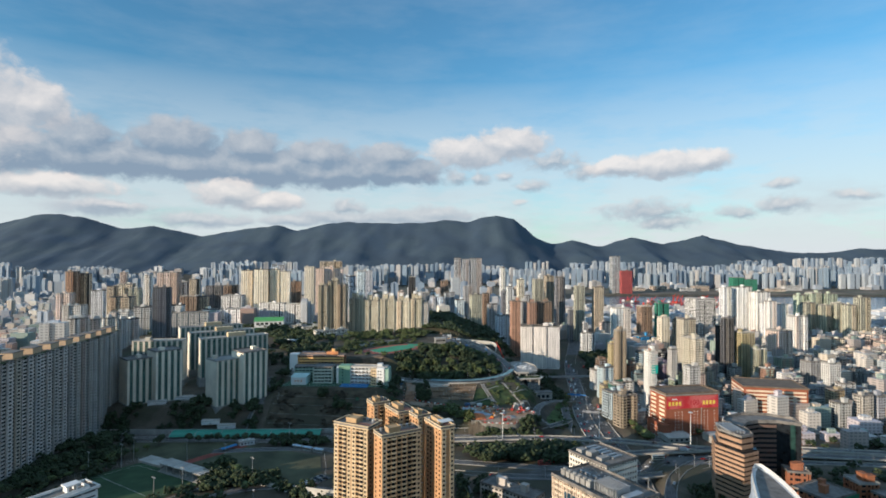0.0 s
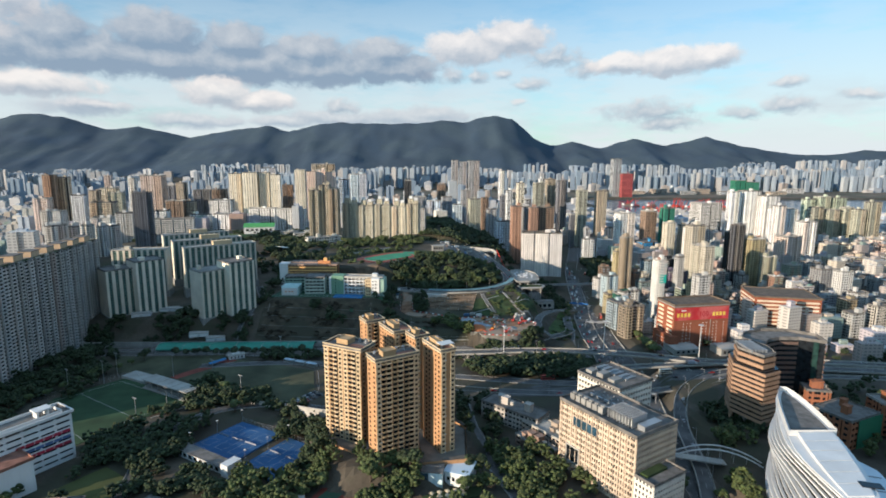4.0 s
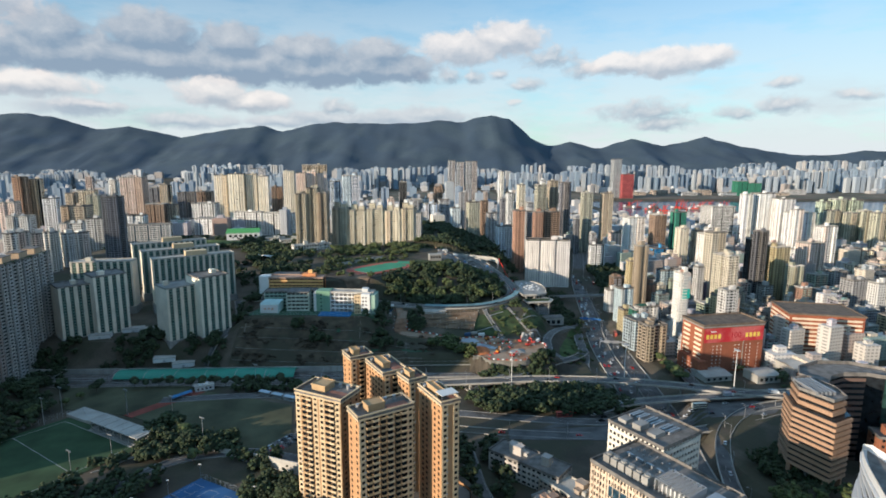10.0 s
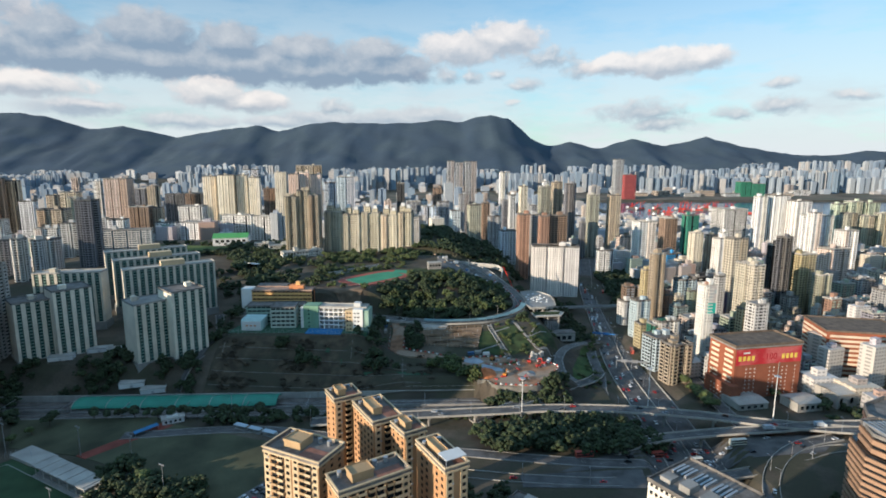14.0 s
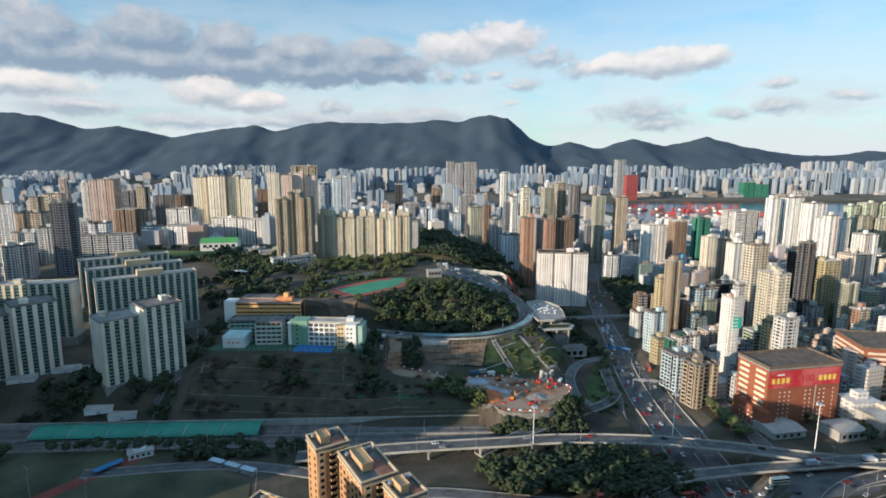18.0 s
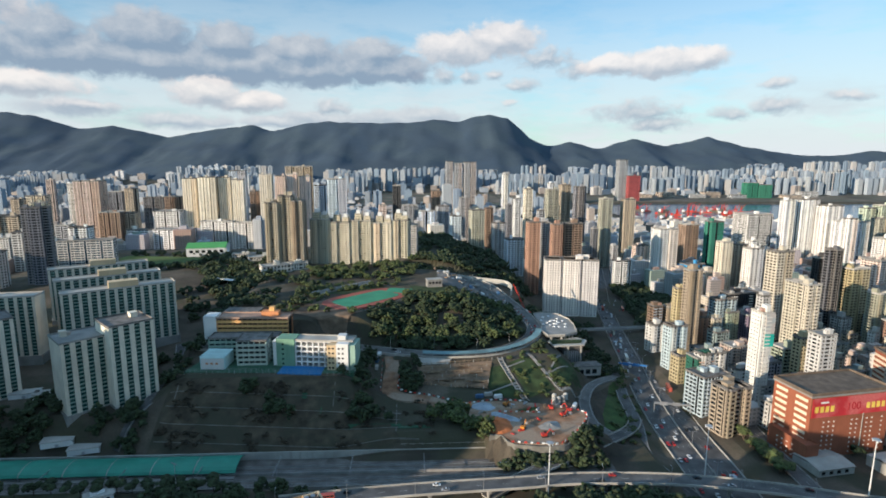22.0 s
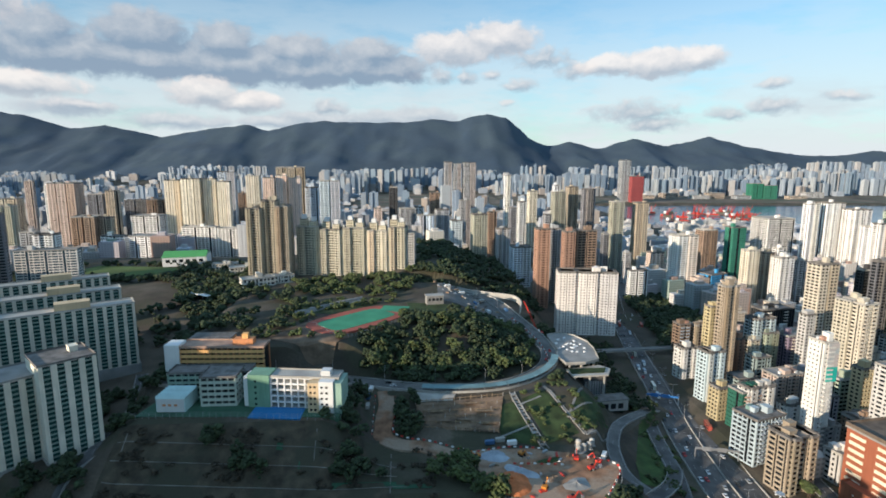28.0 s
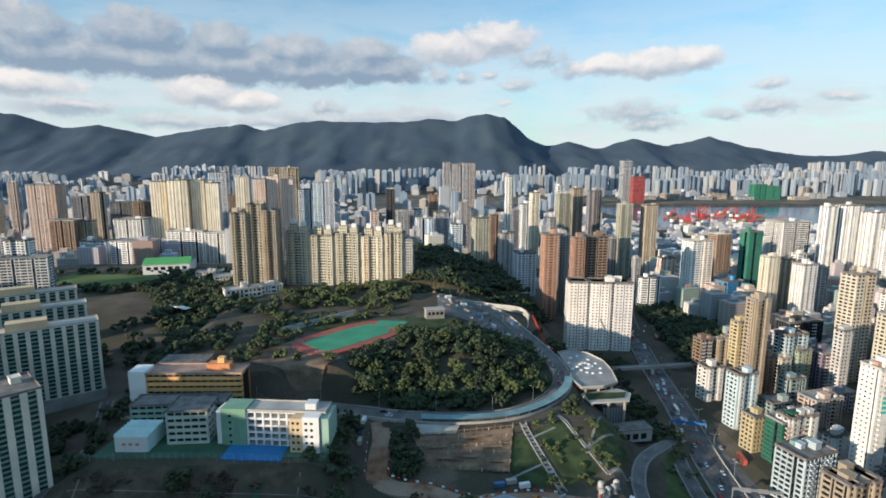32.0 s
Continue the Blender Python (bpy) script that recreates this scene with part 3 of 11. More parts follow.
def tower(name, label, x, y, w, d, h, turn=0.0, wall=(0.6, 0.56, 0.48), glass=None, floor=3.0, bay=3.4, pier=0.9, sill=0.5, proud=0.3,
          shape="slab", z=None, category="building", group="", huts=2, roof=None, blank=(2,), pattern=None, bands=None):
    """A building as one thing: glazing behind, a wall sheet with openings for each wing, roof with parapet, huts and tanks on it."""
    rng = random.Random(int(x * 7 + y * 13))
    z = ground_z(x, y) - 0.5 if z is None else z
    if x > 215 and y > 560 and name.startswith("apartment"):
        w, d = w * 0.84, d * 0.84
    top = thing(name, label, category, x, y, z, turn, group)
    glass = glass or M_GLASS
    sill, pier = sill * 0.95, pier * 1.05
    # wall colour: darker near east; lightened past y 1000 for sun and haze
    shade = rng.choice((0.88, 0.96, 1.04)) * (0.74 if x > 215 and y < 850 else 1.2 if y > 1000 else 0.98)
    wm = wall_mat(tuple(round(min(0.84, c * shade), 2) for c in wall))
    floors = max(1, round(h / floor))
    roof_m = roof or rng.choice(ROOF_MATS)
    pattern = pattern or ((1.0,) if bay < 3.05 else rng.choice(PATTERNS))
    if abs(turn) < 21 and y > 380:
        blank = tuple(blank) + ((1,) if x > 60 else (3,) if x < -60 else ())
    if y > 1000:
        huts = min(huts, 1)
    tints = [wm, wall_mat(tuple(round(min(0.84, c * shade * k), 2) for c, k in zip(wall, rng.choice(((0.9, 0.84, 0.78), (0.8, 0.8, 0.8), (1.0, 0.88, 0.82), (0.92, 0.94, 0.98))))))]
    for wing, (cx, cy, fw, fd) in enumerate(SHAPES[shape]):
        bw, bd, ox, oy = w * fw, d * fd, cx * w, cy * d
        core, skin, cap = Geo(), Geo(), Geo()
        core.box(ox - bw / 2 + 0.12, ox + bw / 2 - 0.12, oy - bd / 2 + 0.12, oy + bd / 2 - 0.12, 0, h - 0.1)
        pts = sides(ox, oy, bw, bd)
        for i in range(4):
            a, b = pts[i], pts[(i + 1) % 4]
            length = math.hypot(b[0] - a[0], b[1] - a[1])
            if i in blank:
                skin.quad((*a, 0), (*b, 0), (*b, h), (*a, h))
            else:
                lattice(skin, a, b, 0, h, floors, round(length / bay), pier, sill, proud, 0.6, pattern, y > 820)
            if bands:
                part("wall", skin, wm, top)
                skin = Geo()
        part("glazing", core, glass, top)
        if skin.v:
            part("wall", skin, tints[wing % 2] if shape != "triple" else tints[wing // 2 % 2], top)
        if bands:
            row = Geo().box(ox - bw / 2 + 0.3, ox + bw / 2 - 0.3, oy - bd / 2 - 0.12, oy + bd / 2 + 0.12, 0.04 * h / floors, 0.40 * h / floors).mesh("spandrel")
            row.materials.append(bands)
            for n in range(floors):
                ob = new("spandrel", row)
                ob.parent, ob.matrix_basis = top, pose(0, 0, n * h / floors)
        roof_edge(cap, sides(ox, oy, bw + 0.7, bd + 0.7), h)
        deck = part("roof", cap, roof_m, top)
    if bands:
        part("podium", Geo().box(-w / 2 - 1, w / 2 + 1, -d / 2 - 1, d / 2 + 1, -16, 0.6), M_CONC, top)
    for n in range(huts):
        hw, hd, hh = rng.uniform(3, 6) * (1 if w < 40 else 1.3), rng.uniform(3, 6), rng.uniform(2.6, 5.5)
        ox, oy = rng.uniform(-0.3, 0.3) * w, rng.uniform(-0.22, 0.22) * d
        hg = Geo()
        hg.box(ox - hw / 2, ox + hw / 2, oy - hd / 2, oy + hd / 2, h + 0.2, h + hh)
        roof_edge(hg, sides(ox, oy, hw + 0.5, hd + 0.5), h + hh, 0.3, 0.2)
        part("roof_hut", hg, wm, deck)
        if y < 1000 and rng.random() < 0.6:
            part("water_tank", Geo().box(ox + hw * 0.6, ox + hw * 0.6 + 2.4, oy, oy + 2.4, h + 0.2, h + 2.4), M_CONC_LT, deck)
    if x > 200 and y < 830 and 18 < h < 80 and shape in ("slab", "notch", "bay") and rng.random() < 0.33:
        # stacked balconies on the front and clutter on the roof of the old blocks
        me = rng.choice(STACKS)
        for c in (-0.3, 0.22) if w > 12 else (0.0,):
            for n in range(1, floors):
                ob = new("balcony", me)
                ob.parent = top
                ob.matrix_basis = pose(c * w, -d / 2 - proud, n * h / floors)
        for n in range(3):
            ob = new("roof_shed", rng.choice(SHEDS))
            ob.parent = deck
            ob.matrix_basis = pose(rng.uniform(-0.36, 0.36) * w, rng.uniform(-0.34, 0.34) * d, h + 0.2, 0, 0, rng.choice((0, 90)))
    return top

# ---- roads, flyovers and the railway ----
def curve(points, step=4.0):
    """A smooth line through the given points (x, y, z), resampled evenly."""
    p = [Vector(q) for q in points]
    p = [p[0] * 2 - p[1]] + p + [p[-1] * 2 - p[-2]]
    out = []
    for i in range(1, len(p) - 2):
        a, b, c, d = p[i - 1:i + 3]
        n = max(2, int((c - b).length / step))
        for k in range(n):
            t = k / n
            out.append(0.5 * ((2 * b) + (c - a) * t + (2 * a - 5 * b + 4 * c - d) * t * t + (3 * b - a - 3 * c + d) * t ** 3))
    return out + [p[-2]]


def offsets(line, off):
    """The line moved sideways (to its right) by off metres."""
    out = []
    for i, p in enumerate(line):
        way = line[min(i + 1, len(line) - 1)] - line[max(i - 1, 0)]
        side = Vector((way.y, -way.x, 0)).normalized()
        out.append(p + side * off)
    return out


def sweep(g, line, shape):
    """A closed cross-section of (sideways, up) pairs drawn along a line as one shape."""
    n, k = len(g.v), len(shape)
    rails = [offsets(line, s) for s, _ in shape]
    for i in range(len(line)):
        g.v += [(r[i].x, r[i].y, r[i].z + up) for r, (_, up) in zip(rails, shape)]
    for i in range(len(line) - 1):
        g.f += [(n + i * k + j, n + i * k + (j + 1) % k, n + (i + 1) * k + (j + 1) % k, n + (i + 1) * k + j) for j in range(k)]
    g.f += [tuple(range(n + k - 1, n - 1, -1)), tuple(range(n + (len(line) - 1) * k, n + len(line) * k))]


def dashes(g, line, off, every=14.0, long=4.0, wide=0.16, up=0.06):
    run, last = 0.0, None
    l, r = offsets(line, off - wide / 2), offsets(line, off + wide / 2)
    for i in range(len(line) - 1):
        run += (line[i + 1] - line[i]).length
        if run % every < long or long >= every:
            g.quad(l[i] + Vector((0, 0, up)), r[i] + Vector((0, 0, up)), r[i + 1] + Vector((0, 0, up)), l[i + 1] + Vector((0, 0, up)))


def road(name, label, points, wide, lanes=2, step=4.0, drape=False, bed=None):
    """A road at ground level: asphalt bed, kerbs along both sides and painted lines."""
    line = curve(points, step)
    if drape:
        line = [Vector((p.x, p.y, ground_z(p.x, p.y) + 0.25)) for p in line]
    top = tagged(new(name), label, "road", kind="structure")
    g = Geo()
    sweep(g, line, [(-wide / 2, -1.2), (wide / 2, -1.2), (wide / 2, 0.15), (-wide / 2, 0.15)])
    part("carriageway", g, bed or M_ROAD, top)
    for s in (-1, 1):
        g = Geo()
        a = s * wide / 2
        sweep(g, line, [(a - 0.2, -1.2), (a + 0.2, -1.2), (a + 0.2, 0.4), (a - 0.2, 0.4)])
        part("kerb", g, M_CONC, top)
    g = Geo()
    for n in range(1, lanes):
        dashes(g, line, -wide / 2 + wide * n / lanes, up=0.19)
    for s in (-1, 1):
        dashes(g, line, s * (wide / 2 - 0.6), 1, 2, 0.15, 0.19)
    if g.v:
        tagged(part("lane_markings", g, M_LINE, top), kind="stuff")
    return line


def flyover(name, label, points, wide, gap=32.0, pier_from=0.0, lanes=2, low=6.0):
    """An elevated road: box-girder deck, parapets, lane lines and piers with crossheads."""
    line = curve(points, 4.0)
    top = thing(name, label, "flyover")
    h = wide / 2
    g = Geo()
    sweep(g, line, [(-h, -0.5), (-h * 0.55, -1.7), (h * 0.55, -1.7), (h, -0.5), (h, 0), (-h, 0)])
    part("deck", g, M_CONC_LT, top)
    g = Geo()
    sweep(g, line, [(-h + 0.35, -0.2), (h - 0.35, -0.2), (h - 0.35, 0.06), (-h + 0.35, 0.06)])
    part("carriageway", g, M_ROAD, top)
    for s in (-1, 1):
        g, a = Geo(), s * (h - 0.12)
        sweep(g, line, [(a - 0.16, -0.3), (a + 0.16, -0.3), (a + 0.16, 1.05), (a - 0.16, 1.05)])
        part("parapet", g, M_CONC_LT, top)
    g = Geo()
    for n in range(1, lanes):
        dashes(g, line, -h + wide * n / lanes, up=0.1)
    for s in (-1, 1):
        dashes(g, line, s * (h - 0.8), 1, 2, 0.15, 0.1)
    tagged(part("lane_markings", g, M_LINE, top), kind="stuff")
    run = gap / 2
    for a, b in zip(line, line[1:]):
        run += (b - a).length
        if run >= gap:
            run = 0
            zb = min(ground_z(b.x, b.y), b.z - 3) - 1
            if b.z - zb < low or zb < 0:
                continue
            g = Geo()
            turn = math.degrees(math.atan2(b.y - a.y, b.x - a.x))
            g.tube(b.x, b.y, zb, b.z - 3.2, 1.0, 1.0, 12)
            g.rbox(b.x, b.y, b.z - 3.2, b.z - 1.7, 1.8, wide * 0.6, turn)
            part("pier", g, M_CONC, top)
    return line


L_FLY1 = flyover("flyover", "pale concrete two-lane flyover on single round piers", [(-75, 494, 17.5), (-9, 501, 18), (59, 505.5, 18), (95, 508, 18), (150, 504.5, 18), (200, 494, 18), (248, 480, 17.5), (300, 469, 17), (420, 452, 16), (700, 430, 15)], 11)
L_FLY2 = flyover("flyover", "concrete ramp flyover joining the main road", [(112, 446, 11), (150, 464, 15), (201, 471.5, 16), (246, 474, 16.5), (292, 478, 17), (360, 474, 17), (470, 458, 16)], 9)
L_LOW = flyover("slip_road_bridge", "low concrete slip road bridge with black and white kerb chevrons", [(-30, 452, 11), (5, 440, 13), (30, 433, 13.5), (61, 427, 13.5), (99, 422, 13.5), (130, 422, 13), (170, 425, 12.5), (205, 431, 12.5), (244, 444, 13), (290, 452, 14), (420, 440, 14)], 8.5, low=3.0)
L_LOOP = flyover("curved_ramp_bridge", "curved concrete ramp bridge beside the interchange", [(136, 222, 9.5), (151, 267, 10.5), (160, 290, 11), (168, 312, 11.5), (175, 339, 12), (181, 364, 12.5), (192, 392, 13), (208, 420, 13.5), (230, 443, 13.5), (256, 458, 14), (285, 466, 14)], 9, low=3.0)
L_HWY = road("road", "wide asphalt highway with lane lines and traffic", [(128, 60, 9), (138, 180, 9), (146, 250, 9), (154, 320, 8), (165, 390, 7), (178, 450, 6.3), (187, 528, 6.2), (193, 590, 6.2), (203, 650, 6.2), (219, 720, 6.4), (238, 815, 6.8), (262, 920, 8), (292, 1020, 9), (330, 1150, 10)], 36, 9)
flyover("slip_road_bridge", "grey concrete ramp climbing from the railway to the highway", [(40, 505, 10), (58, 516, 12), (77, 527, 13), (101, 541, 13.5), (126, 556, 13), (152, 576, 11), (166, 598, 8)], 9, 24, low=2.0)
road("road", "asphalt side road behind the highway", [(172, 470, 6.6), (160, 512, 7), (152, 548, 8), (163, 590, 8.2), (172, 640, 8), (184, 690, 8)], 9, 2)
road("road", "curved asphalt slip road round a green bank", SLIP_PTS, 8, 2, bed=M_OLD_ROAD)
haul = Geo()
sweep(haul, curve(SITE_PTS, 4.0), [(-6.5, -1.5), (6.5, -1.5), (6.2, 0.1), (-6.2, 0.1)])
tagged(part("haul_road", haul, M_SITE), "sandy brown haul road into the construction site", "road", kind="structure")
road("road", "asphalt street beside the sports ground", [(-40, 402, 25), (-70, 398, 19), (-110, 408, 15), (-150, 400, 14.6), (-170, 375, 14.4), (-176, 340, 14.4), (-168, 300, 14.4), (-160, 220, 14.4)], 8, 2, drape=True)
road("road", "narrow asphalt street beside the apartment towers", [(30, 405, 15), (34, 360, 18), (40, 330, 19), (52, 290, 18), (70, 240, 18), (90, 150, 18)], 9, 2, drape=True)
road("road", "asphalt road under the flyover", [(-200, 486, 9.5), (-120, 492, 9.5), (-60, 480, 9.5), (-20, 462, 9.5), (20, 458, 9.5), (70, 448, 9.5), (120, 440, 9), (160, 440, 8.5)], 9, 2, drape=True)
road("road", "grey access road climbing past the estate towers", [(-196, 560, 22), (-186, 590, 32), (-184, 625, 40), (-195, 660, 48), (-210, 700, 52)], 8, 2, drape=True)
road("road", "asphalt street between old apartment blocks", [(232, 470, 8), (238, 540, 8.6), (246, 600, 9), (262, 690, 9.3), (284, 790, 9.3)], 11, 2, drape=True)

# the road that rings the hill, on a retaining wall, with a pale blue noise cover on its outer side
RING = curve(RING_PTS, 4.0)
ring = thing("hill_road", "grey concrete hill road on a retaining wall with a pale blue noise cover", "road")
for nm, sh, mt in (
    ("carriageway", [(-7, -0.5), (6, -0.5), (6, 0.15), (-7, 0.15)], M_OLD_ROAD),
    ("retaining_wall", [(6, -14), (7, -14), (6.6, 1.2), (6, 1.2)], M_CONC_LT),
    ("inner_kerb", [(-7.4, -1), (-7, -1), (-7, 0.9), (-7.4, 0.9)], M_CONC),
):
    g = Geo()
    sweep(g, RING, sh)
    part(nm, g, mt, ring)
M_TEAL = mat("pale_blue_cover", (0.17, 0.28, 0.29), 0.5, vary=0.18, scale=0.6, grain=1.2, bump=0.1, streak=0.2)
COVER = RING[44:76]
for k in range(0, len(COVER) - 2, 2):
    g = Geo()
    sweep(g, COVER[k:k + 3], [(0.8, 3.3), (6.4, 3.0), (6.6, 3.3), (0.8, 3.7)])
    part("noise_cover_panel", g, M_TEAL, ring)
    q = offsets(COVER, 6.2)[k]
    part("cover_post", Geo().box(q.x - 0.15, q.x + 0.15, q.y - 0.15, q.y + 0.15, q.z, q.z + 3.2), M_STEEL, ring)

# footbridge over the highway
bridge = thing("footbridge", "grey concrete footbridge across the highway", "bridge")
fb = curve([(150, 786, 14), (184, 794, 14), (240, 799, 14), (296, 805, 14)], 4)
g = Geo()
sweep(g, fb, [(-2.6, -1.2), (2.6, -1.2), (2.6, 0), (-2.6, 0)])
part("deck", g, M_CONC_LT, bridge)
for s in (-1, 1):
    g = Geo()
    sweep(g, fb, [(s * 2.5 - 0.08, 0), (s * 2.5 + 0.08, 0), (s * 2.5 + 0.08, 1.2), (s * 2.5 - 0.08, 1.2)])
    part("railing", g, M_STEEL, bridge)
for q in (fb[3], fb[len(fb) // 2], fb[-3]):
    part("pier", Geo().tube(q.x, q.y, ground_z(q.x, q.y) - 1, q.z - 1.1, 0.8), M_CONC, bridge)

# railway: ballast bed, rails, boundary walls, green platform canopy
rail = tagged(new("railway"), "railway bed with four tracks between pale walls", "railway", kind="structure")
M_BALLAST = mat("ballast", (0.16, 0.145, 0.13), 0.95, vary=0.25, scale=1, grain=3, bump=0.4)
part("track_bed", Geo().box(-420, 50, 519, 551, 7.5, 9.5).box(50, 125, 519, 536, 7.5, 9.5), M_BALLAST, rail)
for yy in (523, 528, 537, 542):
    for o in (-0.72, 0.72):
        part("rail", Geo().box(-420, 125 if yy < 530 else 50, yy + o - 0.06, yy + o + 0.06, 9.5, 9.72), M_STEEL, rail)
for yy, zt in ((518, 11.5), (533, 11.2), (551.5, 14.5)):
    for x0 in range(-420, 40 if yy > 540 else 120, 30):
        part("boundary_wall", Geo().box(x0 + 0.05, x0 + 29.95, yy - 0.3, yy + 0.3, 7.5, zt), M_CONC_LT if zt > 12 else M_CONC, rail)
for x0 in range(-400, 45, 45):
    part("overhead_mast", Geo().box(x0 - 0.15, x0 + 0.15, 532, 532.3, 9, 16).box(x0 - 0.1, x0 + 0.1, 522, 544, 15.5, 15.8), M_STEEL, rail)

M_CANOPY = mat("green_sheet_roof", (0.035, 0.26, 0.18), 0.45, vary=0.12, scale=0.6, grain=1.5, bump=0.05, streak=0.15)
canopy = thing("platform_canopy", "long curved green sheet roof over the railway platform", "canopy")
for n in range(6):
    x0 = -262 + n * 25.5
    g = Geo()
    ring_ = [(math.cos(a), math.sin(a)) for a in np.linspace(0.15, math.pi - 0.15, 9)]
    lft = [(x0, 540.5 - 9.5 * c, 12.5 + 4 * s) for c, s in ring_]
    rgt = [(x0 + 25.2, 540.5 - 9.5 * c, 12.5 + 4 * s) for c, s in ring_]
    g.strip(lft, rgt)
    g.strip([(p[0], p[1], p[2] - 0.25) for p in rgt], [(p[0], p[1], p[2] - 0.25) for p in lft])
    part("roof_segment", g, M_CANOPY, canopy)
    part("roof_rib", Geo().strip([(p[0], p[1], p[2] + 0.2) for p in lft], [(p[0] + 0.5, p[1], p[2] + 0.2) for p in lft]), M_CONC_LT, canopy)
    for yy in (531.5, 549.5):
        part("column", Geo().box(x0 - 0.2, x0 + 0.2, yy - 0.2, yy + 0.2, 8.8, 13.4), M_STEEL, canopy)
part("platform", Geo().box(-262, -110, 529.5, 535, 8.9, 10.4), M_CONC, canopy)

# ---- landmark buildings ----
CREAM, OCHRE, WHITE, GREY = (0.64, 0.57, 0.44), (0.45, 0.25, 0.125), (0.76, 0.74, 0.70), (0.40, 0.38, 0.35)
TAN_WALL = (0.46, 0.31, 0.17)
M_OCHRE, M_CREAM, M_TAN = wall_mat(OCHRE), wall_mat((0.60, 0.455, 0.285)), wall_mat(TAN_WALL)
M_BRICK = wall_mat((0.28, 0.092, 0.05))
M_RED = mat("red_banner", (0.55, 0.035, 0.045), 0.6, vary=0.15, scale=0.4, grain=1, bump=0.0, second=(0.60, 0.16, 0.15), second_scale=0.05)
M_YELLOW = mat("yellow_print", (0.75, 0.55, 0.10), 0.6, vary=0.05, bump=0)


def shared(g, name, material):
    me = g.mesh(name)
    me.materials.append(material)
    return me


def box_mesh(name, material, *dims):
    return shared(Geo().box(*dims), name, material)


def rail_balcony(name, wide, deep, tall, slab_m):
    """A balcony: slab, front and side parapets as one shell open at the top."""
    g = Geo()
    w, n = wide / 2, 0
    g.box(-w, w, -deep, 0.1, -0.12, 0.06)
    g.box(-w, w, -deep, -deep + 0.12, 0.06, tall)
    g.box(-w, -w + 0.1, -deep + 0.12, 0.1, 0.06, tall)
    g.box(w - 0.1, w, -deep + 0.12, 0.1, 0.06, tall)
    return shared(g, name, slab_m)


ME_BALC = rail_balcony("balcony", 3.0, 1.25, 0.95, M_CREAM)
ME_BALC_T = rail_balcony("balcony", 2.6, 1.1, 0.95, M_TAN)
ME_PANE = shared(Geo().box(-0.75, 0.75, -0.06, 0.04, 0, 1.35), "window", M_GLASS)
g = Geo()
for x0, x1, z0, z1 in ((-0.85, 0.85, -0.12, 0), (-0.85, 0.85, 1.35, 1.45), (-0.85, -0.75, 0, 1.35), (0.75, 0.85, 0, 1.35)):
    g.box(x0, x1, -0.22, 0.05, z0, z1)
ME_FRAME = shared(g, "window_frame", M_CREAM)
ME_AC = shared(Geo().box(-0.4, 0.4, -0.45, 0.02, 0, 0.55), "air_conditioner", M_STEEL)


def put(me, name, parent, x, y, z, turn=0):
    """A repeat piece that shares its mesh, under its thing."""
    ob = new(name, me)
    ob.parent = parent
    ob.matrix_basis = pose(x, y, z, 0, 0, turn)
    return ob


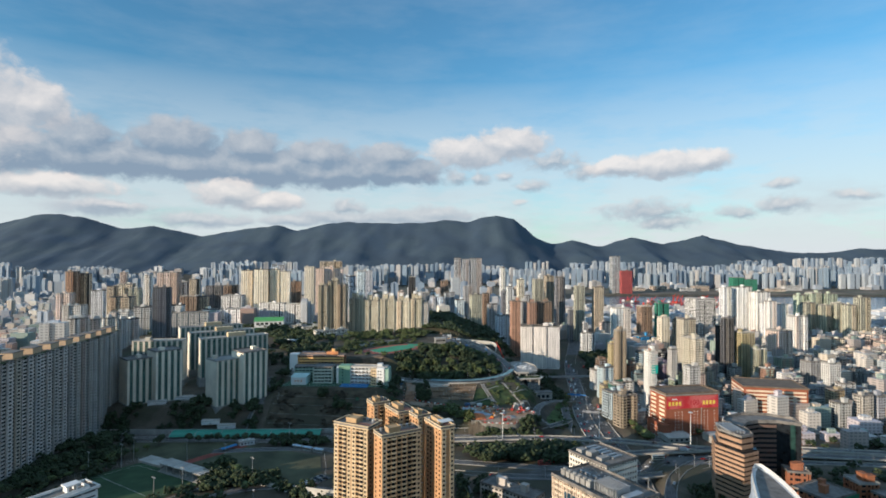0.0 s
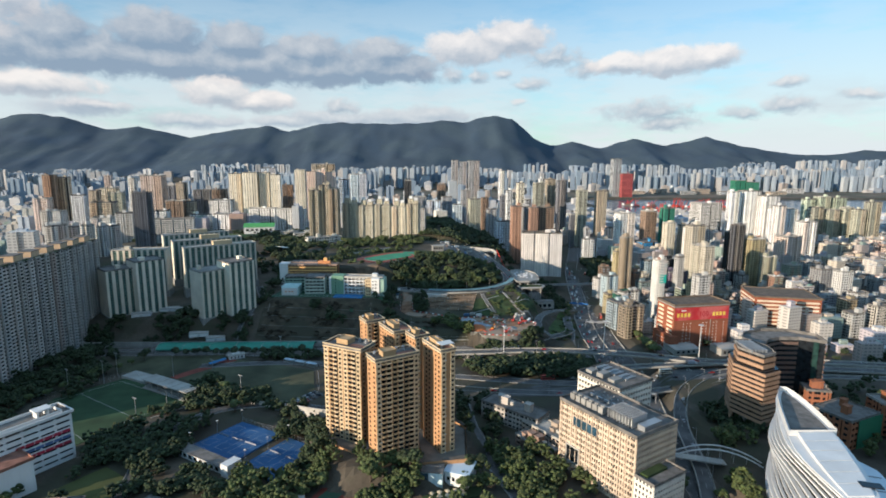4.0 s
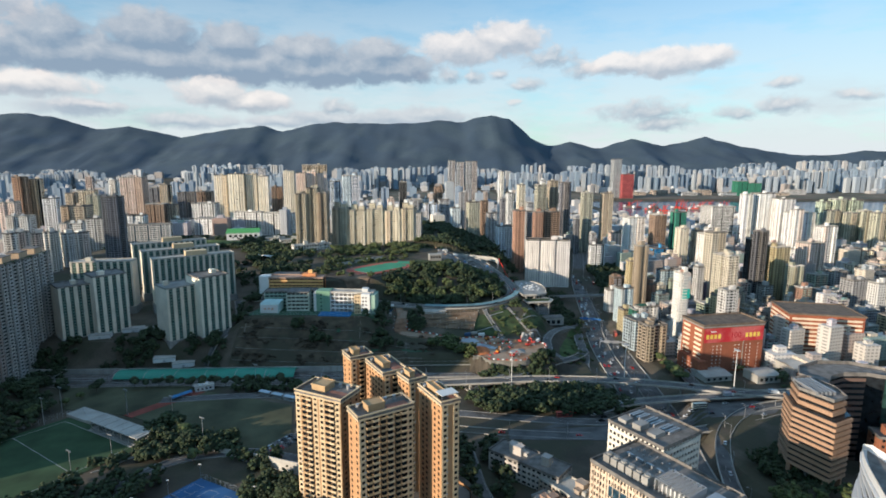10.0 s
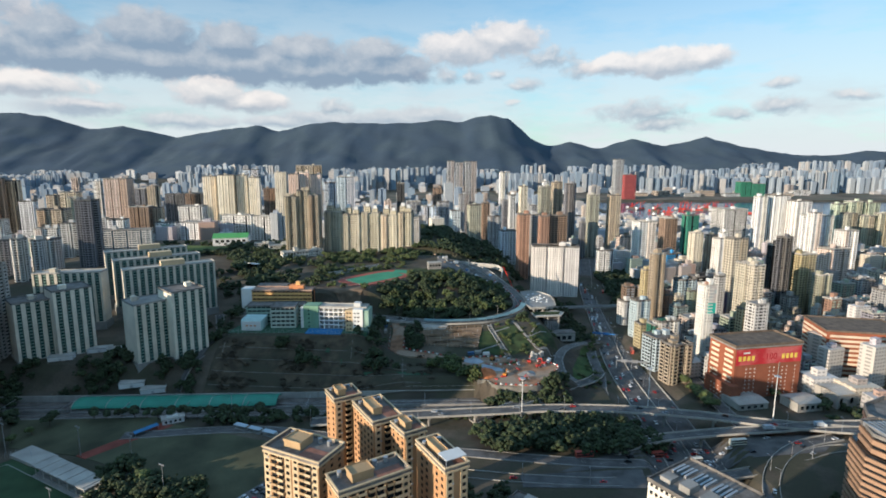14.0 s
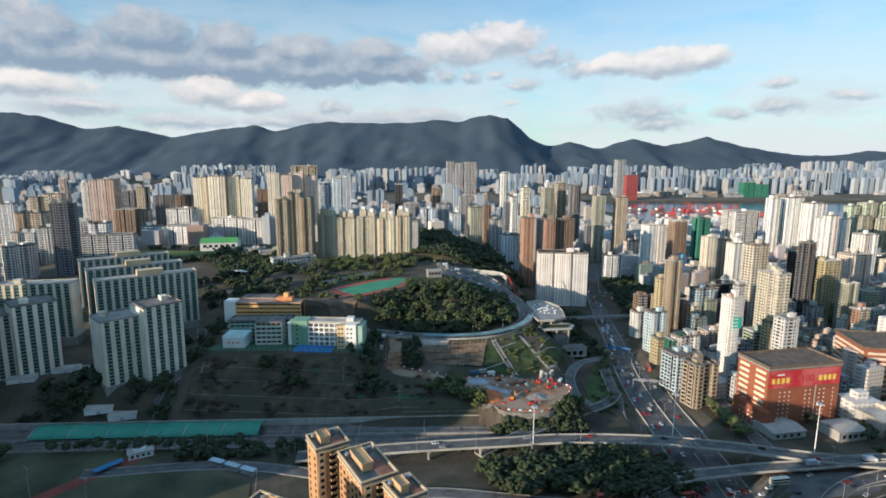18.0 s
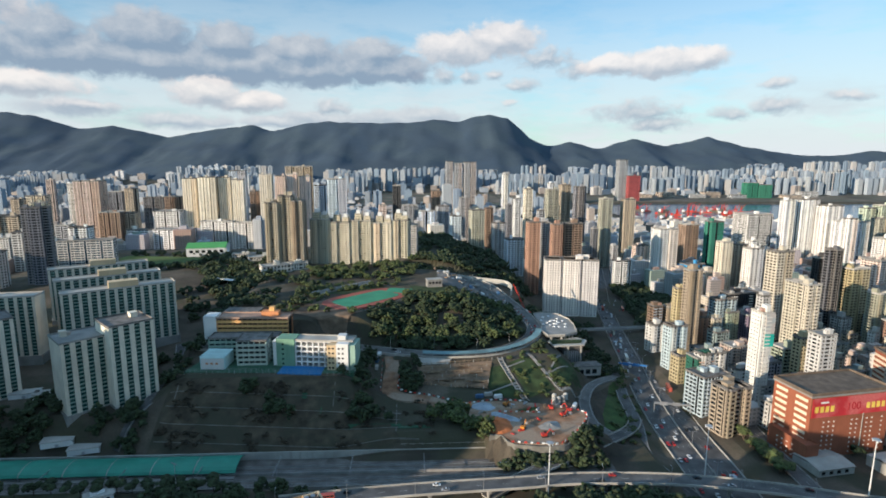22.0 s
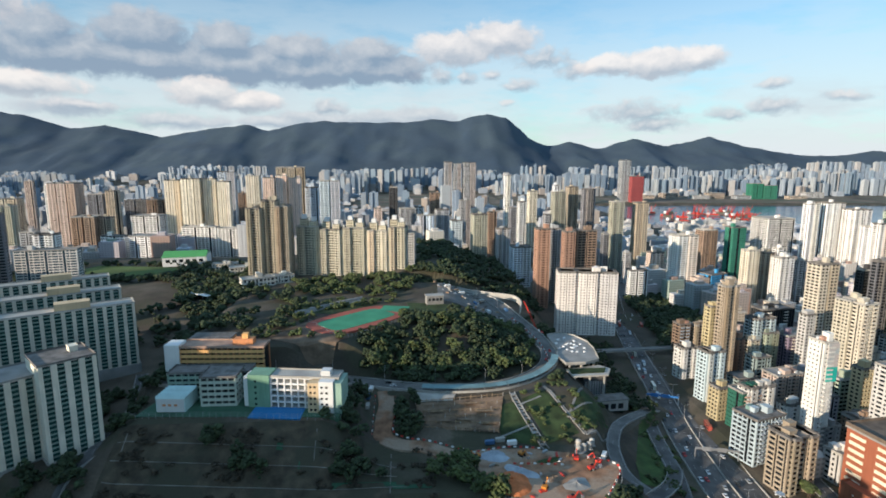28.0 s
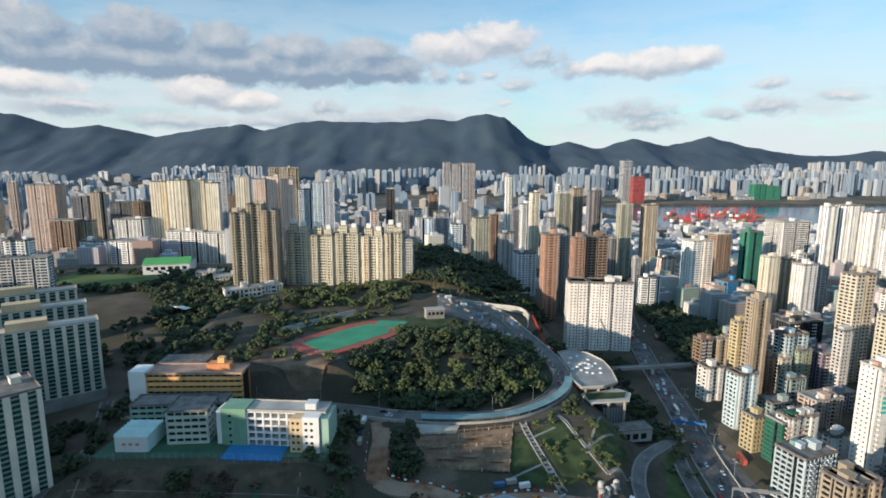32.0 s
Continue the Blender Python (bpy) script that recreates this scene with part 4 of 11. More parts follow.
def ochre_block(x, y, w, d, h, turn, z, floors, label, cols, balc, left_cols=(), right_cols=()):
    """An ochre apartment block: solid walls, cream front strips, single windows in columns, stacked balconies, cornice and roof huts."""
    t = thing("apartment_block", label, "building", x, y, z, turn, "ochre apartment towers")
    hw, hd, st = w / 2, d / 2, h / floors
    part("wall", Geo().box(-hw, hw, -hd, hd, -6, h), M_OCHRE, t)
    for c in cols:
        part("front_strip", Geo().box(c - 1.5, c + 1.5, -hd - 0.28, -hd + 0.1, 0, h), M_CREAM, t, "cream render strip")
    # flat dark strip on the wall, in place of a shaded balcony recess
    for c in balc:
        part("balcony_recess", Geo().box(c - 1.45, c + 1.45, -hd - 0.06, -hd + 0.1, 0.4, h - 0.6), M_GLASS, t)
    for n in range(floors):
        zz = n * st + 0.9
        for c in cols:
            put(ME_PANE, "window", t, c, -hd - 0.29, zz)
        for k, c in enumerate(balc):
            put(ME_BALC if k % 2 else ME_BALC_T, "balcony", t, c, -hd - 0.04, n * st + 0.45)
        for c in left_cols:
            put(ME_PANE, "window", t, -hw - 0.02, c, zz, -90)
        for c in right_cols:
            put(ME_PANE, "window", t, hw + 0.02, c, zz, 90)
        if n % 2 == 0 and cols:
            put(ME_AC, "air_conditioner", t, cols[0] + 1.1, -hd - 0.28, zz - 0.7)
    part("cornice", Geo().box(-hw - 0.5, hw + 0.5, -hd - 0.5, hd + 0.5, h - 0.9, h - 0.2), M_CREAM, t, "pale projecting cornice")
    g = Geo()
    roof_edge(g, sides(0, 0, w + 0.5, d + 0.5), h, 1.4)
    part("roof", g, M_ROOF, t)
    g = Geo()
    for x0, x1, y0, y1 in ((-hw - 0.55, hw + 0.55, -hd - 0.55, -hd + 0.1), (-hw - 0.55, hw + 0.55, hd - 0.1, hd + 0.55), (-hw - 0.55, -hw + 0.1, -hd + 0.1, hd - 0.1), (hw - 0.1, hw + 0.55, -hd + 0.1, hd - 0.1)):
        g.box(x0, x1, y0, y1, h + 1.1, h + 1.62)
    part("coping", g, M_CREAM, t, "pale parapet coping")
    part("roof_patch", Geo().box(hw * 0.15, hw * 0.9, -hd * 0.85, hd * 0.1, h + 0.05, h + 0.32), M_ROOF_RED, t, "reddish tiled roof patch")
    for ox, oy, a, b, c in ((-w * 0.12, d * 0.05, w * 0.3, d * 0.5, 3.2),):
        g = Geo().box(ox - a / 2, ox + a / 2, oy - b / 2, oy + b / 2, h + 0.2, h + c)
        roof_edge(g, sides(ox, oy, a + 0.6, b + 0.6), h + c, 0.6, 0.25)
        part("roof_hut", g, M_TAN, t)
    for n in range(5):
        put(ME_TANK, "water_tank", t, -w * 0.36 + n * w * 0.17, d * 0.33, h + 0.2)
    return t


ME_TANK = shared(Geo().tube(0, 0, 0, 2.2, 0.9, 0.9, 10), "water_tank", M_STEEL)
OL = "ochre and cream apartment block with stacked balconies"
ochre_block(-46.2, 341.5, 27.3, 16, 60, -28, 25, 21, OL + " facing the sports ground", (-12, -1.4, 2.4, 11.8), (-8.4, -4.9, 5.6, 8.8), (-5, 5), (-5, 0, 5))
ochre_block(-18.1, 319, 27.3, 12, 61.5, 29.5, 25, 21, OL + " above the garden", (-12, 12), (-8.8, -5.6, -1.75, 1.75, 5.6, 8.8), (-3.5, 3), (-3, 3))
end = ochre_block(8.8, 328.8, 9.5, 23, 63.5, 27, 25, 22, "narrow ochre apartment wing with a white roof shelter", (-3, 3), (), (-9, -5, 3, 7), (-8, -3, 3))
part("roof_shelter", Geo().prism([(-4.4, -11.2), (4.4, -11.2), (4.4, -5), (-4.4, -5)], 67.2, 67.5), M_WHITE, end, "white sheet roof shelter")
for ox, oy in ((-4.2, -11), (4.2, -11), (-4.2, -5.2), (4.2, -5.2)):
    part("shelter_post", Geo().box(ox - 0.1, ox + 0.1, oy - 0.1, oy + 0.1, 63.6, 67.2), M_STEEL, end)
ochre_block(-36.5, 387, 13, 12.5, 62, 28, 25, 22, "tall slender ochre apartment wing at the rear", (-4.6, 4.6), (0,), (-3.5, 3.5), (-3.5, 3.5))
ochre_block(-19, 370, 13.6, 23.5, 61.5, 28, 25, 21, "long ochre apartment wing behind the front blocks", (-4.6, 4.6), (0,), (-9.5, -6, -2, 2, 6, 9.5), (-6, 0, 6))
ochre_block(-4.3, 352, 10, 12, 62.5, 30, 25, 22, "low ochre apartment wing between the towers", (-3, 3), (), (-4, 0, 4), (-4, 4))
M_PAVE = mat("terrace_paving", (0.17, 0.145, 0.12), 0.9, vary=0.2, scale=0.8, grain=2, bump=0.15)
t = thing("terrace_podium", "ochre podium wall and terrace below the towers", "podium", 0, 0, 14)
part("terrace", Geo().prism([(-66, 336), (-34, 314), (-6, 306), (24, 310), (26, 346), (4, 372), (-36, 388), (-64, 366)], 0, 11), M_PAVE, t)
g = Geo()
ring_ = [(-67, 335), (-34, 313), (-6, 305), (25, 309), (27, 347), (4, 373), (-36, 389), (-65, 367)]
g.prism(ring_, 9.5, 11.9, cap=False)
part("parapet", g, M_OCHRE, t)

# campus block with a fretted tan front, a dark box for its opening and plant on the roof
t = thing("campus_block", "tan fretted campus block with a square opening and rooftop plant", "building", 108.5, 301, 18, -60)
W, D, H = 54, 33, 41
M_FRET = wall_mat((0.57, 0.45, 0.34))
part("glazing", Geo().box(-W / 2 + 0.4, W / 2 - 0.4, -D / 2 + 0.4, D / 2 - 0.4, 0, H), M_GLASS, t)
for i, (a, b) in enumerate(zip(sides(0, 0, W, D), sides(0, 0, W, D)[1:] + sides(0, 0, W, D)[:1])):
    g = Geo()
    lattice(g, a, b, 0, H, 12, round(math.hypot(b[0] - a[0], b[1] - a[1]) / 1.7), 0.75, 0.42, 0.35, 0.4)
    part("wall", g, M_FRET, t, "fretted wall of narrow window slots")
for n in range(14):
    put(box_mesh("fin", M_FRET, -0.14, 0.14, -0.55, 0, 0, H) if n == 0 else bpy.data.meshes["fin"], "fin", t, -W / 2 + 2 + n * 3.85, -D / 2 - 0.3, 0)
# solid box instead of a hole; its dark colour gives the inner shade
part("opening", Geo().box(-20, -11, -D / 2 - 0.75, -D / 2 + 3, 7, 16), M_GLASS, t, "dark block in place of a shaded square opening")
for x0, x1, z0, z1 in ((-20.6, -10.4, 16, 16.8), (-20.6, -20, 7, 16), (-11, -10.4, 7, 16), (-20.6, -10.4, 6.2, 7)):
    part("opening_frame", Geo().box(x0, x1, -D / 2 - 0.95, -D / 2 + 0.5, z0, z1), M_CONC_LT, t)
part("glass_panel", Geo().box(-16, 2, -D / 2 - 0.5, -D / 2 + 0.2, 30, 35), M_GLASS_BLUE, t)
g = Geo()
roof_edge(g, sides(0, 0, W + 0.9, D + 0.9), H, 1.6)
part("roof", g, M_ROOF, t)
for n in range(11):
    put(ME_AC, "plant_unit", t, -24 + n * 2.3, 8 + (n % 3) * 2.2, H + 0.2, 90 * (n % 2))
for n in range(4):
    part("roof_duct", Geo().box(-22 + n * 5.5, -18.5 + n * 5.5, 2, 3.2, H + 0.2, H + 1.6), M_STEEL, t)
for n in range(6):
    g = Geo().box(-24 + n * 4.2, -20.6 + n * 4.2, -12, -7.5, H + 0.2, H + 4.2)
    g.tube(-22.3 + n * 4.2, -9.8, H + 4.2, H + 5.0, 1.4, 1.4, 10)
    part("cooling_tower", g, M_CONC, t)
g = Geo()
for n in range(9):
    g.box(3 + n * 2, 3.3 + n * 2, -11, 1, H + 0.2, H + 6)
    g.box(3, 19.3, -11 + n * 1.5, -10.8 + n * 1.5, H + 5.7, H + 6)
part("plant_frame", g, M_STEEL, t, "open steel plant screen")
part("plant_room", Geo().box(4, 18, -9, -1, H + 0.2, H + 3.4), M_WHITE, t)
part("plant_room", Geo().box(20.5, 25, -8, 6, H + 0.2, H + 3), M_STEEL, t)
# taller rear wing and the pale corner wing
g = Geo()
for i, (a, b) in enumerate(zip(sides(-29, 32, 33, 30), sides(-29, 32, 33, 30)[1:] + sides(-29, 32, 33, 30)[:1])):
    lattice(g, a, b, 0, H + 3, 12, round(math.hypot(b[0] - a[0], b[1] - a[1]) / 2.6), 1.0, 0.5, 0.3)
part("rear_wing", g, wall_mat((0.66, 0.62, 0.54)), t, "pale rear wing")
part("rear_glazing", Geo().box(-45, -13, 17.4, 46.4, 0, H + 3), M_GLASS, t)
g = Geo()
roof_edge(g, sides(-29, 32, 34, 31), H + 3, 1.4)
part("rear_roof", g, M_ROOF, t)
for n in range(3):
    part("roof_hut", Geo().box(-43 + n * 9, -38 + n * 9, 21, 27 + n, H + 3.2, H + 5.4 + n % 2), M_CONC, t)
    for m in range(4):
        part("roof_duct", Geo().box(-44 + n * 9 + m * 2, -43 + n * 9 + m * 2, 31, 40, H + 3.2, H + 4.3 + 0.4 * (m % 2)), M_STEEL, t)
g = Geo()
for a, b in zip(sides(33, -4, 11.6, 25), sides(33, -4, 11.6, 25)[1:] + sides(33, -4, 11.6, 25)[:1]):
    lattice(g, a, b, -8, 21, 9, round(math.hypot(a[0] - b[0], a[1] - b[1]) / 2.2), 1.1, 0.5, 0.3)
part("corner_wing", g, wall_mat((0.62, 0.59, 0.53)), t, "white corner wing")
part("corner_glazing", Geo().box(27.5, 38.5, -16.2, 8.2, -12, 20.9), M_GLASS, t)
g = Geo()
roof_edge(g, sides(33.2, -4, 12.2, 26), 21, 1.2)
part("corner_roof", g, M_ROOF, t)
part("roof_planting", Geo().box(28.4, 33, -14, 2, 21.2, 22.6), M_GRASS, t)
part("plinth", Geo().box(-W / 2, W / 2, -D / 2, D / 2, -14, 0).box(-45, -13, 17.4, 46.4, -14, 0), M_CONC, t)

# banded brown office tower on legs, with a curved rear wing
M_BAND = wall_mat((0.36, 0.22, 0.14))
t = thing("banded_office_tower", "brown banded office tower on tall legs with a curved wing", "building", 0, 0, 0, 0)


def band_stack(t, ring_, z0, z1, n, inset, mat_, name="floor_band", part_of=0.55):
    cx, cy = sum(p[0] for p in ring_) / len(ring_), sum(p[1] for p in ring_) / len(ring_)
    small = [(cx + (x - cx) * inset, cy + (y - cy) * inset) for x, y in ring_]
    part("glazing", Geo().prism(small, z0, z1 - 0.2), M_GLASS, t)
    st = (z1 - z0) / n
    for k in range(n):
        part(name, Geo().prism(ring_, z0 + k * st, z0 + (k + part_of) * st), mat_, t)


hexa = [(222, 344), (236, 350), (240, 366), (234, 386), (220, 384), (213, 366)]
band_stack(t, hexa, 26, 62, 11, 0.94, M_BAND)
upper = [(222 + (x - 226) * 0.8, 366 + (y - 366) * 0.8) for x, y in hexa]
band_stack(t, [(x + 4, y) for x, y in upper], 62.3, 71, 2, 0.9, M_BAND)
g = Geo()
roof_edge(g, [(x + 4, y) for x, y in upper], 71, 1.4)
part("roof", g, M_ROOF, t)
for n in range(5):
    part("roof_frame", Geo().box(219 + n * 2.4, 220 + n * 2.4, 356, 376, 71.3, 73.4), M_STEEL, t)
for x, y in hexa:
    part("leg", Geo().rbox(226 + (x - 226) * 0.85, 366 + (y - 366) * 0.85, 11, 26, 2.2, 2.2, 30), M_BAND, t)
part("core", Geo().box(221, 232, 360, 372, 11, 26), M_CONC, t)
arc = [(238 + 30 * (1 - math.cos(a)) * 1.2, 372 + 14 * math.sin(a)) for a in np.linspace(0.2, 2.2, 8)]
wing = [(236, 370), (246, 381), (258, 386), (272, 385), (286, 376), (290, 392), (276, 404), (256, 406), (238, 398), (230, 386)]
band_stack(t, wing, 14, 70, 15, 0.975, wall_mat((0.155, 0.10, 0.08)))
part("stair_strip", Geo().rbox(281, 379.5, 14, 70, 3.2, 1.6, -33), M_GLASS_GREEN, t, "green glazed stair strip")
g = Geo()
roof_edge(g, wing, 70, 2.2, 0.5)
part("wing_roof", g, M_ROOF, t)

# white campus tower with flowing horizontal fins
t = thing("wavy_white_tower", "white tower with flowing horizontal fins and a sloping panelled roof", "building", 0, 0, 0)


def leaf_ring(level, out=0.0):
    """Plan of a floor: a long leaf whose sides slide as it rises, wider to the west lower down."""
    left, right = [], []
    for s in np.linspace(0, 0.987, 17):
        cx, cy = 176 + 38 * s, 204 + 112 * s
        wide = 11.5 * math.sin(math.pi * min(1, s * 0.93 + 0.07)) ** 0.6
        wave = 1.6 * math.sin(level * 0.45 + s * 5.0) + 0.9 * math.sin(level * 0.9 + s * 9)
        west = wide + out + wave * math.sin(math.pi * s) + (13 - level) * 0.28 * math.sin(math.pi * s) ** 1.2
        left.append((cx - west, cy + west * 0.33))
        right.append((cx + wide * 0.8 + out, cy - wide * 0.27))
    return right + left[::-1]


M_FIN = mat("white_fin_panels", (0.66, 0.66, 0.65), 0.45, vary=0.07, scale=0.6, grain=2, bump=0.03, streak=0.08)
for k in range(13):
    z0 = 16 + k * 3.55
    r_in, r_out = leaf_ring(k, -1.0), leaf_ring(k, 0.6 + 0.5 * math.sin(k * 1.1))
    part("floor_glazing", Geo().prism(r_in, z0, z0 + 3.5), M_GLASS, t)
    part("fin_band", Geo().prism(r_out, z0 + 2.1, z0 + 3.0), M_FIN, t)
part("plinth", Geo().prism(leaf_ring(0, -1.5), 3, 16), M_CONC, t)
top_r = leaf_ring(13, 0.4)
part("roof_deck", Geo().prism(top_r, 62.1, 62.8), M_FIN, t)
for k in range(6):
    ya, yb = 214 + k * 8.2, 214 + (k + 1) * 8.2 - 0.45
    ends = []
    for yy in (ya, yb):
        u = (yy - 204) / 112
        ww = 11.5 * math.sin(math.pi * min(1, u * 0.93 + 0.07)) ** 0.6
        ends.append((176 + 38 * u - ww * 0.86, 176 + 38 * u + ww * 0.68, yy, 63.0 + 0.035 * (yy - 204)))
    (xa, xb, y0, za), (xc, xd, y1, zb) = ends
    g = Geo()
    g.v += [(xa, y0, 62.2), (xb, y0, 62.2), (xd, y1, 62.2), (xc, y1, 62.2), (xa, y0, za), (xb, y0, za), (xd, y1, zb), (xc, y1, zb)]
    g.f += [(4, 5, 6, 7), (0, 1, 5, 4), (1, 2, 6, 5), (2, 3, 7, 6), (3, 0, 4, 7)]
    part("roof_panel", g, M_FIN, t)
# flat dark slab whose colour gives the shade inside a roof opening
part("roof_slot", Geo().prism([(183.5, 219.5), (191.5, 217.2), (192.6, 221.2), (184.6, 223.5)], 63.5, 63.95), M_GLASS, t, "dark slab in place of a roof opening")
g = Geo()
tip = [p for p in leaf_ring(13, 0.3) if p[1] > 258]
g.prism(tip, 62.8, 65.8, cap=False)
part("roof_rim", g, M_FIN, t)
part("roof_terrace", Geo().prism([p for p in leaf_ring(13, -1.6) if p[1] > 263], 62.9, 63.2), M_ROOF, t, "sunken dark roof terrace")
low_r = [(187, 203), (200, 205), (213, 226), (220, 252), (216, 266), (204, 240)]
for k in range(9):
    part("low_fin_band", Geo().prism(low_r, 16 + k * 3.8, 18.3 + k * 3.8), M_FIN, t)
part("low_glazing", Geo().prism([(206 + (x - 206) * 0.93, 234 + (y - 234) * 0.93) for x, y in low_r], 16, 48), M_GLASS, t)
for k in range(4):
    part("roof_seam", Geo().beam((196 + k * 4, 213 + k * 12, 50.1), (207 + k * 3.2, 210 + k * 12, 50.1), 0.4, 0.3), M_ROOF, t)
part("low_roof", Geo().prism(low_r, 48.8, 50), mat("blue_white_roof", (0.60, 0.68, 0.74), 0.4, vary=0.06, scale=0.5, grain=2, bump=0.03), t)

# long curved row of grey apartment blocks on the west side
EDGE = curve([(-320, 340, 0), (-327, 400, 0), (-334, 483, 0), (-343, 549, 0), (-356, 630, 0)], 2.0)
run, marks = 0.0, [EDGE[0]]
for a, b in zip(EDGE, EDGE[1:]):
    run += (b - a).length
    if run >= 24.0:
        marks.append(b)
        run = 0
for k, (a, b) in enumerate(zip(marks, marks[1:])):
    turn = math.degrees(math.atan2(b.y - a.y, b.x - a.x))
    mid_p = (a + b) / 2
    off = Vector((math.sin(radians(turn)), -math.cos(radians(turn)), 0))
    c = mid_p - off * 9
    hh = 106 - 0.35 * k
    t = tower("apartment_block", "grey shaded apartment block with bay windows in a long curved row", c.x, c.y, (b - a).length - 0.15, 18, hh, turn, (0.44, 0.415, 0.38), M_GLASS, 3.0, 3.9, 0.7, 0.52, 0.5, "bay", pattern=(1.1, 0.8, -0.5), z=8, group="curved apartment row", huts=0)
    part("penthouse", Geo().box(-7, 6, -4, 6, hh + 0.3, hh + 5.5), wall_mat((0.50, 0.36, 0.24)), t, "tan rooftop penthouse")
    part("penthouse_roof", Geo().box(-7.6, 6.6, -4.6, 6.6, hh + 5.5, hh + 6.1), M_ROOF, t)
    part("roof_garden", Geo().box(-11, 11, -8.4, -5.5, hh + 0.3, hh + 1.1), M_GRASS, t)
    part("ground_arcade", Geo().box(-12, 12, -11, -9, 0, 5), M_CONC, t)

# estate towers: cream piers, green glazed rows
# lighter than CREAM: haze before the estates is put into the wall colour
EST_CREAM = (0.80, 0.72, 0.58)
EST = "cream estate tower with green glazed balcony rows"
for dx, dy in ((0, 0), (-99, 6)):
    tower("estate_tower", EST, -204 + dx, 601 + dy, 28, 28, 57, 45, EST_CREAM, M_GLASS_GREEN, 2.75, 6.6, 2.9, 0.30, 0.55, z=32, pattern=(-1.0,), bands=M_TEAL_BAND, group="estate towers", huts=1, blank=(1, 3))
    tower("estate_tower", EST + "", -229.5 + dx, 589.5 + dy, 27, 27, 49.5, 45, EST_CREAM, M_GLASS_GREEN, 2.75, 6.6, 2.9, 0.30, 0.55, z=32, pattern=(-1.0,), bands=M_TEAL_BAND, group="estate towers", huts=1, blank=(1, 3))
for n in range(3):
    t = tower("estate_slab", "long cream estate slab with green glazed rows and tan roof", -253 - 31 * n, 689 + 41 * n, 84, 15, 49, 32.5, EST_CREAM, M_GLASS_GREEN, 2.75, 6.4, 2.3, 0.34, 0.5, pattern=(-1.0,), bands=M_TEAL_BAND, z=43 + 1.5 * n, group="estate slabs", huts=0, blank=(1, 3), roof=M_CONC_LT)
    part("lift_house", Geo().box(-8, 14, -5, 5, 49.3, 54.5), M_CREAM, t)
tower("estate_slab", "long cream estate slab behind the curved row", -338, 668, 60, 15, 50, 8, EST_CREAM, M_GLASS_GREEN, 2.75, 6.4, 2.3, 0.34, 0.5, pattern=(-1.0,), bands=M_TEAL_BAND, z=40, group="estate slabs", huts=1, blank=(1, 3))

# apartment row on the hill
for k, (x, w, h) in enumerate(((-122, 26, 60), (-95, 27, 57), (-67, 27, 59), (-40, 25, 56), (-17, 20, 60))):
    t = tower("apartment_block", "cream apartment block with stepped penthouse roof in a hilltop row", x, 932 - 2.5 * k, w, 22, h, -5, (0.60, 0.55, 0.43), M_GLASS, 3.0, 3.3, 0.8, 0.44, 0.9, "bay", pattern=(1.1, 0.7, -0.5), z=63, group="hilltop apartment row", huts=0)
    for ox, ww, hh in ((-w * 0.22, 8, 9), (w * 0.2, 7, 6)):
        g = Geo()
        for a, b in zip(sides(ox, 0, ww, 10), sides(ox, 0, ww, 10)[1:] + sides(ox, 0, ww, 10)[:1]):
            lattice(g, a, b, h, h + hh, 3, 3, 0.8, 0.5, 0.3)
        part("penthouse", g, wall_mat((0.62, 0.55, 0.40)), t)
        part("penthouse_core", Geo().box(ox - ww / 2 + 0.2, ox + ww / 2 - 0.2, -4.8, 4.8, h, h + hh), M_GLASS, t)
        part("roof_house", Geo().box(ox - 2.5, ox + 2.5, -3, 3, h + hh, h + hh + 4.5), M_WHITE, t)
tower("apartment_block", "slender grey apartment block at the end of the row", -2, 922, 9, 20, 54, -5, (0.48, 0.46, 0.42), M_GLASS, 3.0, 3.0, 0.8, 0.5, 0.4, z=62, huts=1)
for k, (x, w, h, dy) in enumerate(((-179, 17, 84, 0), (-163, 17, 92, 4), (-147, 15, 86, 0))):
    tower("apartment_tower", "tan stepped apartment tower on the hilltop", x, 915 + dy, w, 26, h, 4, (0.46, 0.40, 0.30), M_GLASS, 3.0, 3.2, 0.8, 0.44, 0.9, "bay", pattern=(1.0, -0.5), z=62, huts=2)

# white triple tower block by the park
tower("apartment_tower", "white triple apartment block catching the evening sun", 181, 834, 61, 22, 66, -8, (0.82, 0.77, 0.71), M_GLASS, 2.9, 3.2, 1.8, 0.68, 0.3, "triple", z=21, huts=4)

# red brick warehouse block with a long banner
t = thing("brick_block", "brick red block with a long red banner and cream window bands", "building", 281, 556, 8, 8.5)
W, D, H = 62, 30, 45
part("wall", Geo().box(-W / 2, W / 2, -D / 2, D / 2, 0, H), M_BRICK, t)
g = Geo()
roof_edge(g, sides(0, 0, W + 1.2, D + 1.2), H, 1.6, 0.5)
part("roof", g, mat("brown_roof", (0.16, 0.12, 0.09), 0.9, vary=0.2, scale=1, grain=2, bump=0.2), t)
part("parapet_band", Geo().box(-W / 2 - 0.7, W / 2 + 0.7, -D / 2 - 0.7, D / 2 + 0.7, H - 1.6, H - 0.5), M_CONC, t)
ME_SIDE = box_mesh("window_band", wall_mat((0.72, 0.62, 0.46)), -0.35, 0.05, -4.6, 4.6, 0, 1.9)
for n in range(9):
    for c in (-8, 8):
        put(ME_SIDE, "window_band", t, -W / 2, c, 4 + n * 4.4)
ME_DOT = box_mesh("window", wall_mat((0.74, 0.70, 0.62)), -0.5, 0.5, -0.2, 0.05, 0, 0.8)
